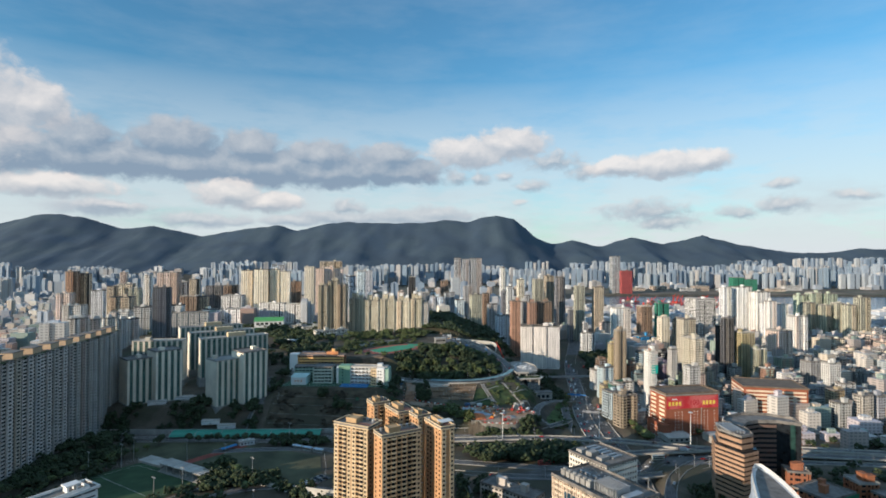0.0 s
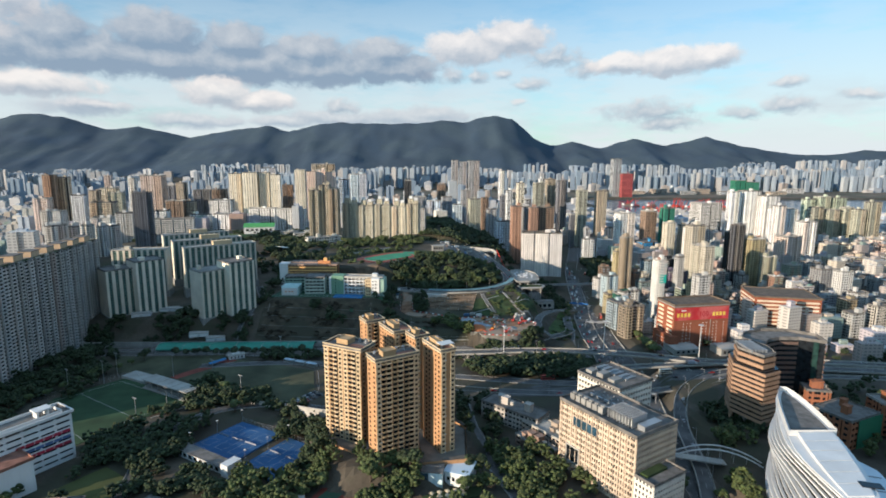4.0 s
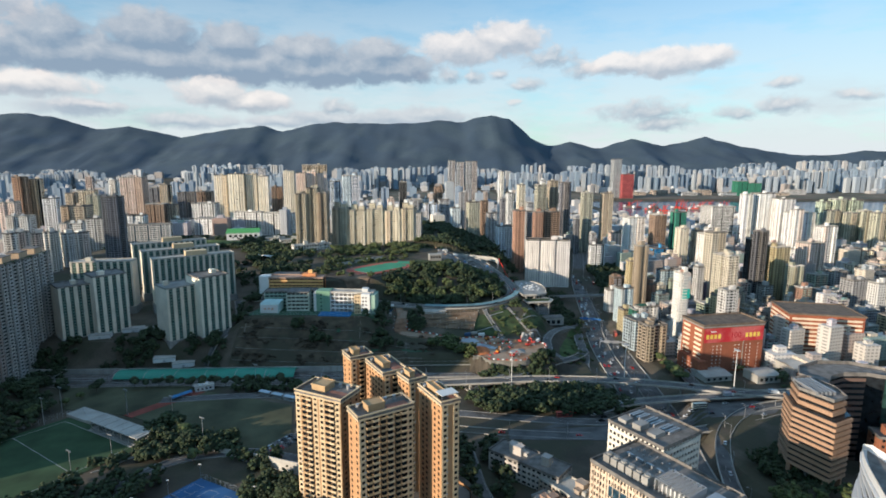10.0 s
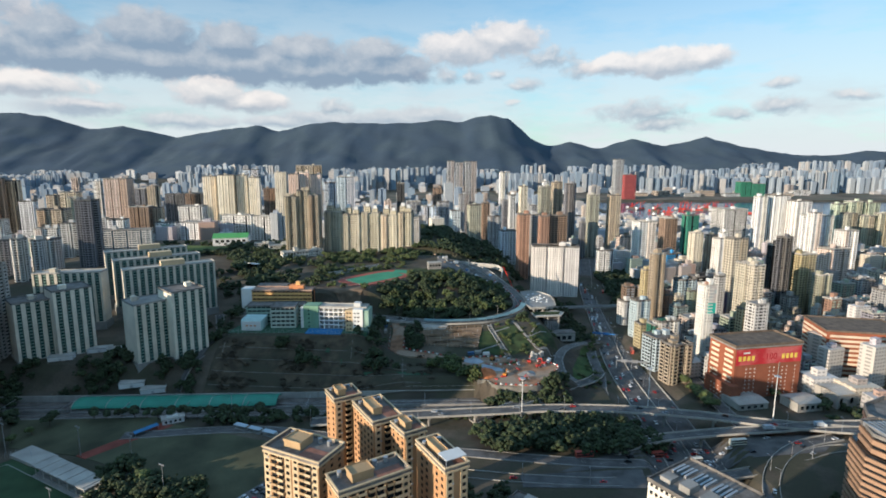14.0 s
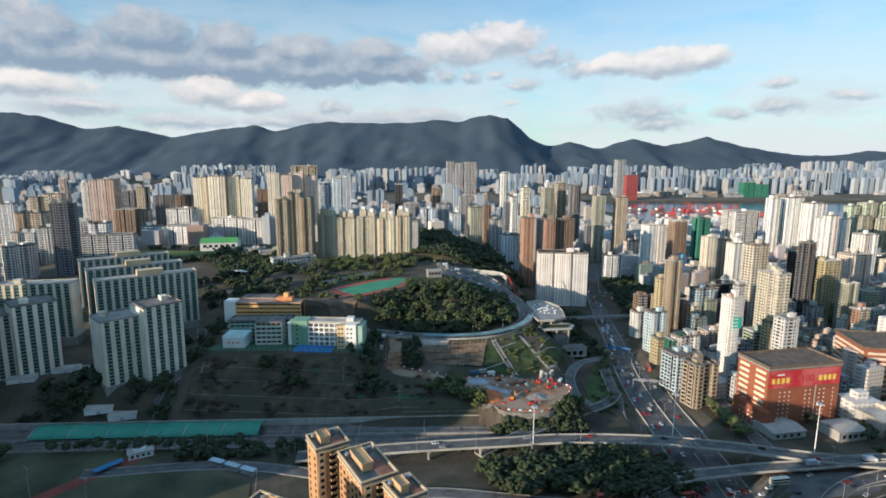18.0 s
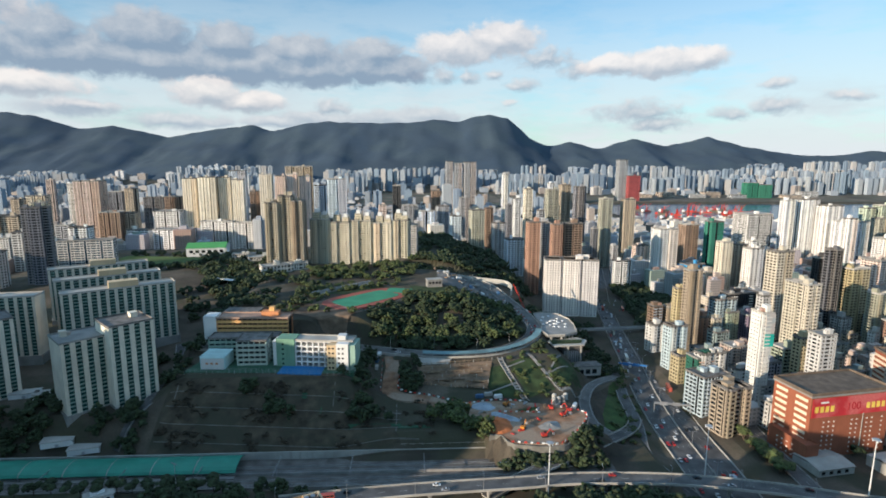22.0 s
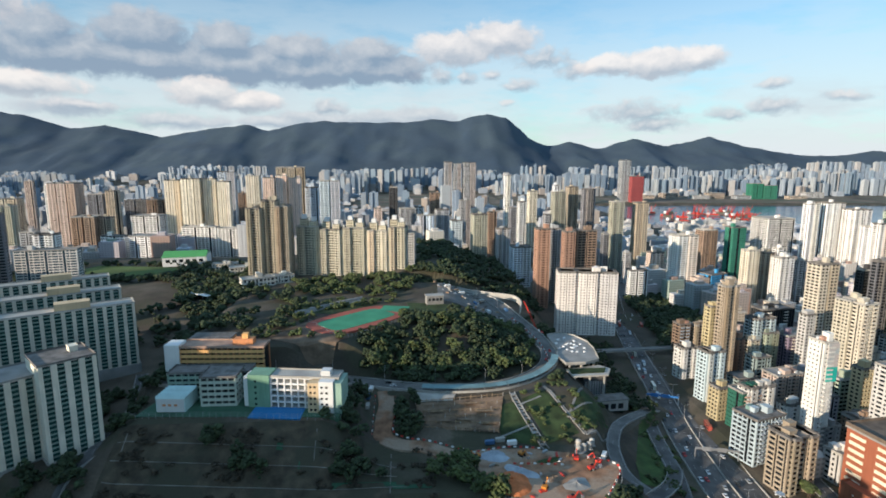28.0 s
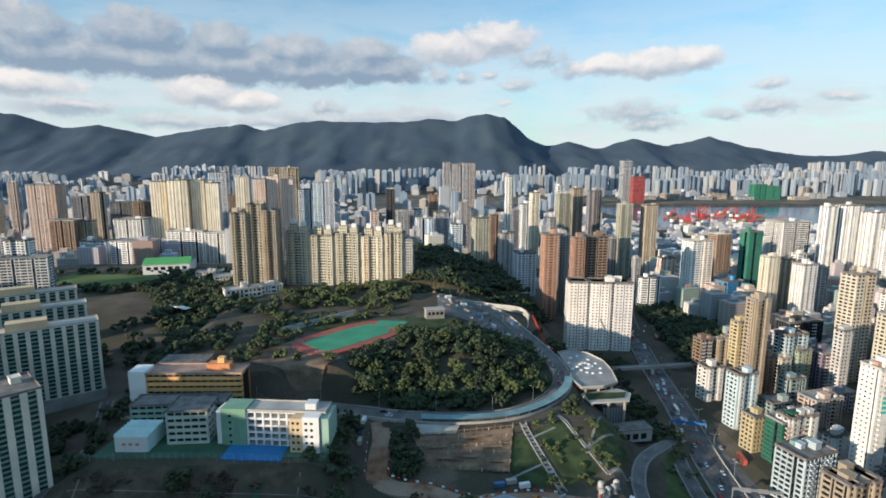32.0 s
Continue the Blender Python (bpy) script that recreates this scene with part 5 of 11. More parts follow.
for n in range(8):
    for c in (-20, -16, -12, 2, 6, 14, 18, 26):
        put(ME_DOT, "window", t, c, -D / 2, 3 + n * 3.2)
part("downpipe", Geo().box(10.2, 10.6, -D / 2 - 0.4, -D / 2, 1, 30), M_CONC_LT, t)
banner = part("banner", Geo().box(-W / 2 + 1, W / 2 - 0.5, -D / 2 - 0.35, -D / 2 - 0.02, 29.5, 42.5), M_RED, t, "faded red banner with yellow print")
for n, c in enumerate((-28, -24, -20, -16, 12, 16, 20, 24)):
    part("print_bar", Geo().box(c, c + 2.6, -D / 2 - 0.45, -D / 2 - 0.36, 33, 37), M_YELLOW, banner)
part("print_bar", Geo().box(-24, -18, -D / 2 - 0.45, -D / 2 - 0.36, 39, 40.2), M_WHITE, banner)
txt = bpy.data.curves.new("numeral", "FONT")
txt.body, txt.size, txt.extrude, txt.align_x = "100", 7.5, 0.05, "CENTER"
num = new("numeral", txt)
num.data.materials.append(mat("red_print", (0.35, 0.01, 0.02), 0.6, vary=0.05, bump=0))
num.parent = banner
num.matrix_basis = pose(2, -D / 2 - 0.42, 33, 90, 0, 0)
g = Geo().box(-W / 2 - 7, -W / 2 + 2, -D / 2 - 7, D / 2 - 6, 0, 14)
roof_edge(g, sides(-W / 2 - 2.5, -6.5, 9.6, 30.6), 14, 1.2)
annex = part("annex", g, M_BRICK, t)
for n in range(3):
    for c in (-9, -5, -1, 3):
        put(ME_DOT, "annex_window", annex, -W / 2 - 7, c - 2, 3 + n * 3.4, -90)

# second brick block: cream and brick bands under a wide flat roof
t = thing("banded_brick_block", "brick and cream banded block under a wide flat brown roof", "building", 402, 598, 8, -14)
W, D, H = 66, 46, 42
part("wall", Geo().box(-W / 2, W / 2, -D / 2, D / 2, 0, H), M_BRICK, t)
ME_LONG = box_mesh("window_band", wall_mat((0.66, 0.55, 0.42)), -W / 2 + 0.5, W / 2 - 4, -0.4, 0.1, 0, 2.0)
ME_LONG2 = box_mesh("window_band", wall_mat((0.66, 0.55, 0.42)), -D / 2 + 0.5, D / 2 - 0.5, -0.4, 0.1, 0, 2.0)
for n in range(9):
    put(ME_LONG2, "window_band", t, -W / 2, 0, 3 + n * 4.2, -90)
    put(ME_LONG, "window_band", t, 2, -D / 2, 3 + n * 4.2)
g = Geo()
roof_edge(g, sides(0, 0, W + 2, D + 2), H, 1.2, 0.5)
part("roof", g, MATS["brown_roof"], t)

# slim white tower with a billboard near its top
t = tower("sign_tower", "slim white tower with a teal billboard near its top", 270, 618, 9.5, 12.5, 76, 6, (0.82, 0.80, 0.76), M_GLASS, 3.0, 3.4, 2.2, 0.7, 0.2, z=9, huts=1)
part("billboard", Geo().box(-2.5, 5.5, -7.4, -6.7, 52, 76), mat("grey_print", (0.40, 0.44, 0.44), 0.5, vary=0.15, scale=1.5, grain=1, bump=0, second=(0.5, 0.42, 0.38), second_scale=0.12), t, "grey and teal printed billboard")
part("billboard_panel", Geo().box(-2.5, 5.5, -7.6, -7.45, 50, 60), mat("teal_print", (0.02, 0.36, 0.30), 0.5, vary=0.1, bump=0), t)

# white low sheds in front of the brick block
for x, y, w, d, h in ((258, 528, 26, 20, 6), (300, 522, 22, 18, 8), (345, 530, 44, 22, 13)):
    t = thing("shed", "white low shed with a shallow pitched roof", "shed", x, y, 8, 8)
    g = Geo().box(-w / 2, w / 2, -d / 2, d / 2, 0, h)
    part("wall", g, M_CONC_LT, t)
    g = Geo()
    g.strip([(-w / 2 - 0.5, -d / 2 - 0.5, h), (-w / 2 - 0.5, 0, h + 1.6), (-w / 2 - 0.5, d / 2 + 0.5, h)], [(w / 2 + 0.5, -d / 2 - 0.5, h), (w / 2 + 0.5, 0, h + 1.6), (w / 2 + 0.5, d / 2 + 0.5, h)])
    g.strip([(w / 2 + 0.5, -d / 2 - 0.5, h - 0.2), (w / 2 + 0.5, 0, h + 1.4), (w / 2 + 0.5, d / 2 + 0.5, h - 0.2)], [(-w / 2 - 0.5, -d / 2 - 0.5, h - 0.2), (-w / 2 - 0.5, 0, h + 1.4), (-w / 2 - 0.5, d / 2 + 0.5, h - 0.2)])
    part("roof", g, M_CONC_LT, t)
    for n in range(4):
        part("window", Geo().box(-w / 2 + 2 + n * w / 4.6, -w / 2 + 4.5 + n * w / 4.6, -d / 2 - 0.08, -d / 2 + 0.05, h * 0.4, h * 0.75), M_GLASS, t)

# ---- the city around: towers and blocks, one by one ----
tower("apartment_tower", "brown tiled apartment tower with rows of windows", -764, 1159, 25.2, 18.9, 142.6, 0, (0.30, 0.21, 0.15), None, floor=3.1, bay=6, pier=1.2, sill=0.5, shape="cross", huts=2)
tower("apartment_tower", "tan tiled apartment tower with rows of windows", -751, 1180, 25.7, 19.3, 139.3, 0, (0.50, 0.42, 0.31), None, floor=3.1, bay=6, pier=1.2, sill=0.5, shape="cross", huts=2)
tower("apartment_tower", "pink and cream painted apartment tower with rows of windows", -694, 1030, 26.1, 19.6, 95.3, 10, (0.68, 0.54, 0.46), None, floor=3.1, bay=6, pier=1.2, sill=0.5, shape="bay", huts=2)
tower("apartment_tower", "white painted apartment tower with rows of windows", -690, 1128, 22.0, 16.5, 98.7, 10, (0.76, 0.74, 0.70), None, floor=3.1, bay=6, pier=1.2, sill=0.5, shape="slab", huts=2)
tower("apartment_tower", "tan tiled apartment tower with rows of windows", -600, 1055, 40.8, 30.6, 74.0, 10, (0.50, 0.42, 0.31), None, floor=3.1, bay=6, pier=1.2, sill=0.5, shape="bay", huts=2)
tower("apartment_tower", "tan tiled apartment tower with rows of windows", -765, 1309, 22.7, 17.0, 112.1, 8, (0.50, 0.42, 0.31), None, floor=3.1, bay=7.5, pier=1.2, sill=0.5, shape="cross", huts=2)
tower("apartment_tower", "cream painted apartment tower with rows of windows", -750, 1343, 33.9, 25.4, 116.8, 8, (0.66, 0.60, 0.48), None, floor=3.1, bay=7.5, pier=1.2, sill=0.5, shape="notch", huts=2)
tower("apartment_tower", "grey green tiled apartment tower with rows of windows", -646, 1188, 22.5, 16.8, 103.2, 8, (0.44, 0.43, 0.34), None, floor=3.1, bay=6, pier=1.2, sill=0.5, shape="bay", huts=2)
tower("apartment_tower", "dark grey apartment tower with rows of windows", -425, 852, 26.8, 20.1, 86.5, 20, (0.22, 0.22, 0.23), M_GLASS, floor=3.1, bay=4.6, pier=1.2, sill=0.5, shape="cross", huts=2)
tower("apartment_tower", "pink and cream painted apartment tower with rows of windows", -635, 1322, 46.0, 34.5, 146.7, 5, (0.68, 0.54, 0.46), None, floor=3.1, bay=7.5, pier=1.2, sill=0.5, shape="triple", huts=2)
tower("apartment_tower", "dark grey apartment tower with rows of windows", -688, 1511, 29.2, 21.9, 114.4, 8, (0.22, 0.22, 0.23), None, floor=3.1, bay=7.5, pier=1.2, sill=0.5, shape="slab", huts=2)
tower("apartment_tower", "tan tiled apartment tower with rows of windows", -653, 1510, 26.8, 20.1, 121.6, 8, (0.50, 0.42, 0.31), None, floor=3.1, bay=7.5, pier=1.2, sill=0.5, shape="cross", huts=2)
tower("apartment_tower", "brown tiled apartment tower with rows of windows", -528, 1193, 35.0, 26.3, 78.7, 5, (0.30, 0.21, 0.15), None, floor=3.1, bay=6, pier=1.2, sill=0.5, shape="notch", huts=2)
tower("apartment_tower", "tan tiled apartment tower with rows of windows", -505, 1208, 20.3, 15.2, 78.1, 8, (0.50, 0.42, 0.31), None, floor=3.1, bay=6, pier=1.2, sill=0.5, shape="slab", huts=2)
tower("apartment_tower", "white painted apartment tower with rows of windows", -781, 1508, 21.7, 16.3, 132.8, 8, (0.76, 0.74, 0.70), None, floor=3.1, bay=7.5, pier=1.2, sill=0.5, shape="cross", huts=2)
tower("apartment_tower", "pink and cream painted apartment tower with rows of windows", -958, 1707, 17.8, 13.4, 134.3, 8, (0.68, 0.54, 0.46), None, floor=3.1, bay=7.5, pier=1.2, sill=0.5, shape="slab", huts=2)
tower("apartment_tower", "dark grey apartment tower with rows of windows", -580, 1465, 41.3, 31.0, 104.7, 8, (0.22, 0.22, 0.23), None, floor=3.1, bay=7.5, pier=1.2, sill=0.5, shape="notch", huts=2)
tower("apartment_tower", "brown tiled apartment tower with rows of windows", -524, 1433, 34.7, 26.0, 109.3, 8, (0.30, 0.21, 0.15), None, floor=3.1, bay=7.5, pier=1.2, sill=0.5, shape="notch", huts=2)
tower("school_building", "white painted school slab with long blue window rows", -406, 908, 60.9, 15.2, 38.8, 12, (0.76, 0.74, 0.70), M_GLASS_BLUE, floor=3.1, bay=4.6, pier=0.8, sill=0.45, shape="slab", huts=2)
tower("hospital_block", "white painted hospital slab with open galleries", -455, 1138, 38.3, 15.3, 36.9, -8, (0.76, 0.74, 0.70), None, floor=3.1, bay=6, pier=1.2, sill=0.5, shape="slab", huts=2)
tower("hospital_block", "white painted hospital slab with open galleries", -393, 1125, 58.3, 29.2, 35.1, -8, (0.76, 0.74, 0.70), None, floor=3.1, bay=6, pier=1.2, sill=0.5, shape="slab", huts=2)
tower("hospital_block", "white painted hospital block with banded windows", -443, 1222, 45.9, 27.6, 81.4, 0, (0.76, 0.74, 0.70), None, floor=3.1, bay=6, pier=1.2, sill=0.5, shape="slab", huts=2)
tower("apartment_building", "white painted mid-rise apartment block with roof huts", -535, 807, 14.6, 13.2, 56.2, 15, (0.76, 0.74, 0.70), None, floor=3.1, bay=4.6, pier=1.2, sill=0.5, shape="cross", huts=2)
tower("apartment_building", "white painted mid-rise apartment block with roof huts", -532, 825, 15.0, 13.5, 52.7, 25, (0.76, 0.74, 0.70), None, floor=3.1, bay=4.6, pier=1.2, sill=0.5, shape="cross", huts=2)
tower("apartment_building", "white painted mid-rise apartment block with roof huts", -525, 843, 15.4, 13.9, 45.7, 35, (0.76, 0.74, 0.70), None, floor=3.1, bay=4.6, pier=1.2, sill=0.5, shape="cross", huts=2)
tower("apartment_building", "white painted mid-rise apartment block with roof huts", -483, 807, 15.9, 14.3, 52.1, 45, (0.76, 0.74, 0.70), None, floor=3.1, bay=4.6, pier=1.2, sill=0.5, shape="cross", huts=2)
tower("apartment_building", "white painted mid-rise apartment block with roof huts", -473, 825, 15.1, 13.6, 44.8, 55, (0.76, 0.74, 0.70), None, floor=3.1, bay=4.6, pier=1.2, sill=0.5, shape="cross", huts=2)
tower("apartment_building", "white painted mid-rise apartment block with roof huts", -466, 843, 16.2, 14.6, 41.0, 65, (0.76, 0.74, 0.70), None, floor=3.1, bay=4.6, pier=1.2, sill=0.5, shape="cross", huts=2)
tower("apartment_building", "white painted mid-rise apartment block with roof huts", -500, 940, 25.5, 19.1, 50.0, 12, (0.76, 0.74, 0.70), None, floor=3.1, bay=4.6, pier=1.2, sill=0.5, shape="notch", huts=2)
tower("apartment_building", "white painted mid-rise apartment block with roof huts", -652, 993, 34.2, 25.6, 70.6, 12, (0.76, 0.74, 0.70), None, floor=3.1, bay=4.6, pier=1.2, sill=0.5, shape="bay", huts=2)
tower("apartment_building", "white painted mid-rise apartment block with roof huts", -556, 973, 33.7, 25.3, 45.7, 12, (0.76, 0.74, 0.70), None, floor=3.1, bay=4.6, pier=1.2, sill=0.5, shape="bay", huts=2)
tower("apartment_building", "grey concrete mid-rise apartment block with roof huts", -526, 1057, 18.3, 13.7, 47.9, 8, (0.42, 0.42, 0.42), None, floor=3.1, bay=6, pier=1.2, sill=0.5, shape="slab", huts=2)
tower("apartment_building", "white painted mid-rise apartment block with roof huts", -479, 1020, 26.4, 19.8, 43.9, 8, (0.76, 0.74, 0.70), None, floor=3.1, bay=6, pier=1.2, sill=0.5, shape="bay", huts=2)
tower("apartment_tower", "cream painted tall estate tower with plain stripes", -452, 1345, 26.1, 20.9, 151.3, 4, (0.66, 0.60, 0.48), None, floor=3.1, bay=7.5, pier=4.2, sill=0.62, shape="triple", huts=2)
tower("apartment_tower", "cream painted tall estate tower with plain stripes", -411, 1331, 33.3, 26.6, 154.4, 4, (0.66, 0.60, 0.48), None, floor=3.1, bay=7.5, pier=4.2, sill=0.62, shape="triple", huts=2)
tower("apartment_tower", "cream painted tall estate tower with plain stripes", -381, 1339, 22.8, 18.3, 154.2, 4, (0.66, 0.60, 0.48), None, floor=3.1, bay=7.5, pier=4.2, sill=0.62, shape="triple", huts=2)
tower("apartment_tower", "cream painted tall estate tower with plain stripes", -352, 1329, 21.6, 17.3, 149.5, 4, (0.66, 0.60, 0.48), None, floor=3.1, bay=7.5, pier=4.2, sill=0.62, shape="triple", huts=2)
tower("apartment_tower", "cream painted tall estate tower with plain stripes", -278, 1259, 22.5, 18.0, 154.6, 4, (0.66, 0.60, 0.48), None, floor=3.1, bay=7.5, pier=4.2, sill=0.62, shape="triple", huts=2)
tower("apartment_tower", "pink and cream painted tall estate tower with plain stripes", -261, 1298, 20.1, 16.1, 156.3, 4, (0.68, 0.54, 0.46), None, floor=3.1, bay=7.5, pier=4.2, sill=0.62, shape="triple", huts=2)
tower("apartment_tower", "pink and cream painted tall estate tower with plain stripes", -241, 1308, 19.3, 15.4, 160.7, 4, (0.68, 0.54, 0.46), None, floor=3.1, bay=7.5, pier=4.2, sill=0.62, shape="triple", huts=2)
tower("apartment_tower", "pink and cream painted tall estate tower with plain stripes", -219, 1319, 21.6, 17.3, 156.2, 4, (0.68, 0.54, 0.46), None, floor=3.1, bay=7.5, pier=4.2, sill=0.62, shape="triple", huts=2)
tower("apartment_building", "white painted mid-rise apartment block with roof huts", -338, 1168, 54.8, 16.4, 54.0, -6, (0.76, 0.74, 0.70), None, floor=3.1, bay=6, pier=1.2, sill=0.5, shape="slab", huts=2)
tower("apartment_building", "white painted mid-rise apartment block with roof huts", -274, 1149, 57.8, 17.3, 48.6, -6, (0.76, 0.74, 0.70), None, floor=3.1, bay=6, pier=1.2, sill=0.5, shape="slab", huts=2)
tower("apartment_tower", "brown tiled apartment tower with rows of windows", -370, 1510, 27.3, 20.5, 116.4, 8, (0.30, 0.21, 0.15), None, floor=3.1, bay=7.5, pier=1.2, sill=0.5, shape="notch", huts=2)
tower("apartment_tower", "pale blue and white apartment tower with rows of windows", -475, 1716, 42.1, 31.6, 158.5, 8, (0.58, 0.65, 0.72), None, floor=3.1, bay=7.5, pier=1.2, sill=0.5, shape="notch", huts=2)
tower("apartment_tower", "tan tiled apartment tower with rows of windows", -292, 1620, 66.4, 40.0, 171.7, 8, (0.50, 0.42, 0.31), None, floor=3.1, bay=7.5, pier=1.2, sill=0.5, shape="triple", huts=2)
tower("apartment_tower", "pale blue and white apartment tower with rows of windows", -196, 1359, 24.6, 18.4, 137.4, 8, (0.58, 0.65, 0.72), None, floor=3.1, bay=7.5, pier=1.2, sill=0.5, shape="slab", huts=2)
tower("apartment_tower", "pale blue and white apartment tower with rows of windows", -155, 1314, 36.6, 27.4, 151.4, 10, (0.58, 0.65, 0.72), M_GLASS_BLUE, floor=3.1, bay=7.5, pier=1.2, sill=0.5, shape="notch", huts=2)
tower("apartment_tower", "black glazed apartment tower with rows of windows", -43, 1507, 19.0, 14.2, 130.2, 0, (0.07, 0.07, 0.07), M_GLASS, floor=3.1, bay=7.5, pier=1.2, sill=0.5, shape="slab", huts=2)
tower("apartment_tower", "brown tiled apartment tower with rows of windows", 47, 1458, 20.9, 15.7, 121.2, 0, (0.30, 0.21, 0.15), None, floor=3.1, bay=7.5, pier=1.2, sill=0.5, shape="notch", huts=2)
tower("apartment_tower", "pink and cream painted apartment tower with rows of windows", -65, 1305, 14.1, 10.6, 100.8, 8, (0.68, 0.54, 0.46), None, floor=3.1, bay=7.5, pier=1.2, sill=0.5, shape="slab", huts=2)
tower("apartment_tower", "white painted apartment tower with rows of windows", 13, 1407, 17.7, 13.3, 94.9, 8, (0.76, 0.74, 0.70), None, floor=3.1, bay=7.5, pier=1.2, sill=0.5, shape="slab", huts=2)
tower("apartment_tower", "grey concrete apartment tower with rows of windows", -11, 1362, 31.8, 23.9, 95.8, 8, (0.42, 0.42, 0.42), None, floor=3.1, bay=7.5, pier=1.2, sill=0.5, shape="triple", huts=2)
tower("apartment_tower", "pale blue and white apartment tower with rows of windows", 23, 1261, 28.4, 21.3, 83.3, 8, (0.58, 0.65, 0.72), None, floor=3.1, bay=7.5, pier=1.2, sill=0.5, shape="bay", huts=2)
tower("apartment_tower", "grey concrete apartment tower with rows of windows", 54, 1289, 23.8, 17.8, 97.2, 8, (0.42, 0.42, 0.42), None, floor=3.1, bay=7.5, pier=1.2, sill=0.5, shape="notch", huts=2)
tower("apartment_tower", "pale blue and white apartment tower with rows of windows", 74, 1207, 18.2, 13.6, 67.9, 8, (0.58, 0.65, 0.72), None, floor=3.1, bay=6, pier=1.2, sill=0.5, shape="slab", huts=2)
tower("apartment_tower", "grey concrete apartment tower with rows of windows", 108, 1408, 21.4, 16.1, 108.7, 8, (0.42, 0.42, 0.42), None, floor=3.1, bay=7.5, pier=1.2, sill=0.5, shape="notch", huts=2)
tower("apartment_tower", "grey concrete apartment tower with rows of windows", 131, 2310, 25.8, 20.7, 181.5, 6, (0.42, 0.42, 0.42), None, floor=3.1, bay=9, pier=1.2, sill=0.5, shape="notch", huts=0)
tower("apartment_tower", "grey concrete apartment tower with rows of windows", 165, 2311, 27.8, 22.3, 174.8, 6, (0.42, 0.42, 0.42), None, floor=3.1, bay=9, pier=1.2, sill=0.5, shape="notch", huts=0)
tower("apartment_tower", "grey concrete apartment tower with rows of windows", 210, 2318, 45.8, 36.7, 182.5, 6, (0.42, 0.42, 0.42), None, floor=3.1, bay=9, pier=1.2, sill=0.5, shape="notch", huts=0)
tower("apartment_tower", "grey green tiled apartment tower with rows of windows", 105, 1139, 22.8, 17.1, 75.0, 10, (0.44, 0.43, 0.34), None, floor=3.1, bay=6, pier=1.2, sill=0.5, shape="notch", huts=2)
tower("apartment_tower", "brown tiled apartment tower with rows of windows", 132, 1185, 14.0, 10.5, 89.4, 8, (0.30, 0.21, 0.15), None, floor=3.1, bay=6, pier=1.2, sill=0.5, shape="slab", huts=2)
tower("apartment_tower", "grey concrete apartment tower with rows of windows", 135, 1088, 20.1, 15.0, 62.2, 5, (0.42, 0.42, 0.42), None, floor=3.1, bay=6, pier=1.2, sill=0.5, shape="bay", huts=2)
tower("apartment_tower", "pale blue and white apartment tower with rows of windows", 148, 1020, 25.5, 19.2, 55.7, 5, (0.58, 0.65, 0.72), None, floor=3.1, bay=6, pier=1.2, sill=0.5, shape="notch", huts=2)
tower("apartment_tower", "dark grey apartment tower with rows of windows", 192, 1306, 16.6, 12.5, 103.0, 8, (0.22, 0.22, 0.23), None, floor=3.1, bay=7.5, pier=1.2, sill=0.5, shape="slab", huts=2)
tower("apartment_tower", "white painted apartment tower with rows of windows", 218, 1524, 20.7, 15.6, 159.8, 8, (0.76, 0.74, 0.70), None, floor=3.1, bay=7.5, pier=1.2, sill=0.5, shape="cross", huts=2)
tower("apartment_tower", "white painted apartment tower with rows of windows", 196, 1255, 12.8, 10.0, 119.7, 8, (0.76, 0.74, 0.70), None, floor=3.1, bay=7.5, pier=1.2, sill=0.5, shape="slab", huts=2)
tower("apartment_tower", "cream painted apartment tower with rows of windows", 249, 1408, 20.4, 15.3, 129.4, 8, (0.66, 0.60, 0.48), None, floor=3.1, bay=7.5, pier=1.2, sill=0.5, shape="slab", huts=2)
tower("apartment_tower", "grey concrete apartment tower with rows of windows", 226, 1185, 14.1, 10.6, 104.7, 8, (0.42, 0.42, 0.42), None, floor=3.1, bay=6, pier=1.2, sill=0.5, shape="slab", huts=2)
tower("apartment_tower", "grey green tiled apartment tower with rows of windows", 267, 1270, 27.0, 20.2, 134.7, 8, (0.44, 0.43, 0.34), None, floor=3.1, bay=7.5, pier=1.2, sill=0.5, shape="notch", huts=2)
tower("apartment_tower", "tan tiled apartment tower with rows of windows", 303, 1309, 24.6, 18.4, 141.8, 8, (0.50, 0.42, 0.31), None, floor=3.1, bay=7.5, pier=1.2, sill=0.5, shape="notch", huts=2)
tower("apartment_tower", "dark grey apartment tower with rows of windows", 316, 1250, 27.7, 20.7, 140.6, 8, (0.22, 0.22, 0.23), None, floor=3.1, bay=6, pier=1.2, sill=0.5, shape="cross", huts=2)
tower("apartment_tower", "white painted apartment tower with rows of windows", 325, 1506, 16.8, 12.6, 135.4, 8, (0.76, 0.74, 0.70), None, floor=3.1, bay=7.5, pier=1.2, sill=0.5, shape="slab", huts=2)
tower("apartment_tower", "brick red tiled apartment tower with rows of windows", 158, 937, 15.6, 14.0, 98.4, 5, (0.42, 0.25, 0.18), None, floor=3.1, bay=4.6, pier=2.5, sill=0.6, shape="slab", huts=2)
tower("apartment_tower", "grey concrete apartment tower with rows of windows", 180, 966, 16.2, 12.1, 97.1, 5, (0.42, 0.42, 0.42), None, floor=3.1, bay=4.6, pier=1.2, sill=0.5, shape="bay", huts=2)
tower("apartment_tower", "brick red tiled apartment tower with rows of windows", 183, 911, 12.9, 11.6, 103.9, 5, (0.42, 0.25, 0.18), None, floor=3.1, bay=4.6, pier=2.5, sill=0.6, shape="slab", huts=2)
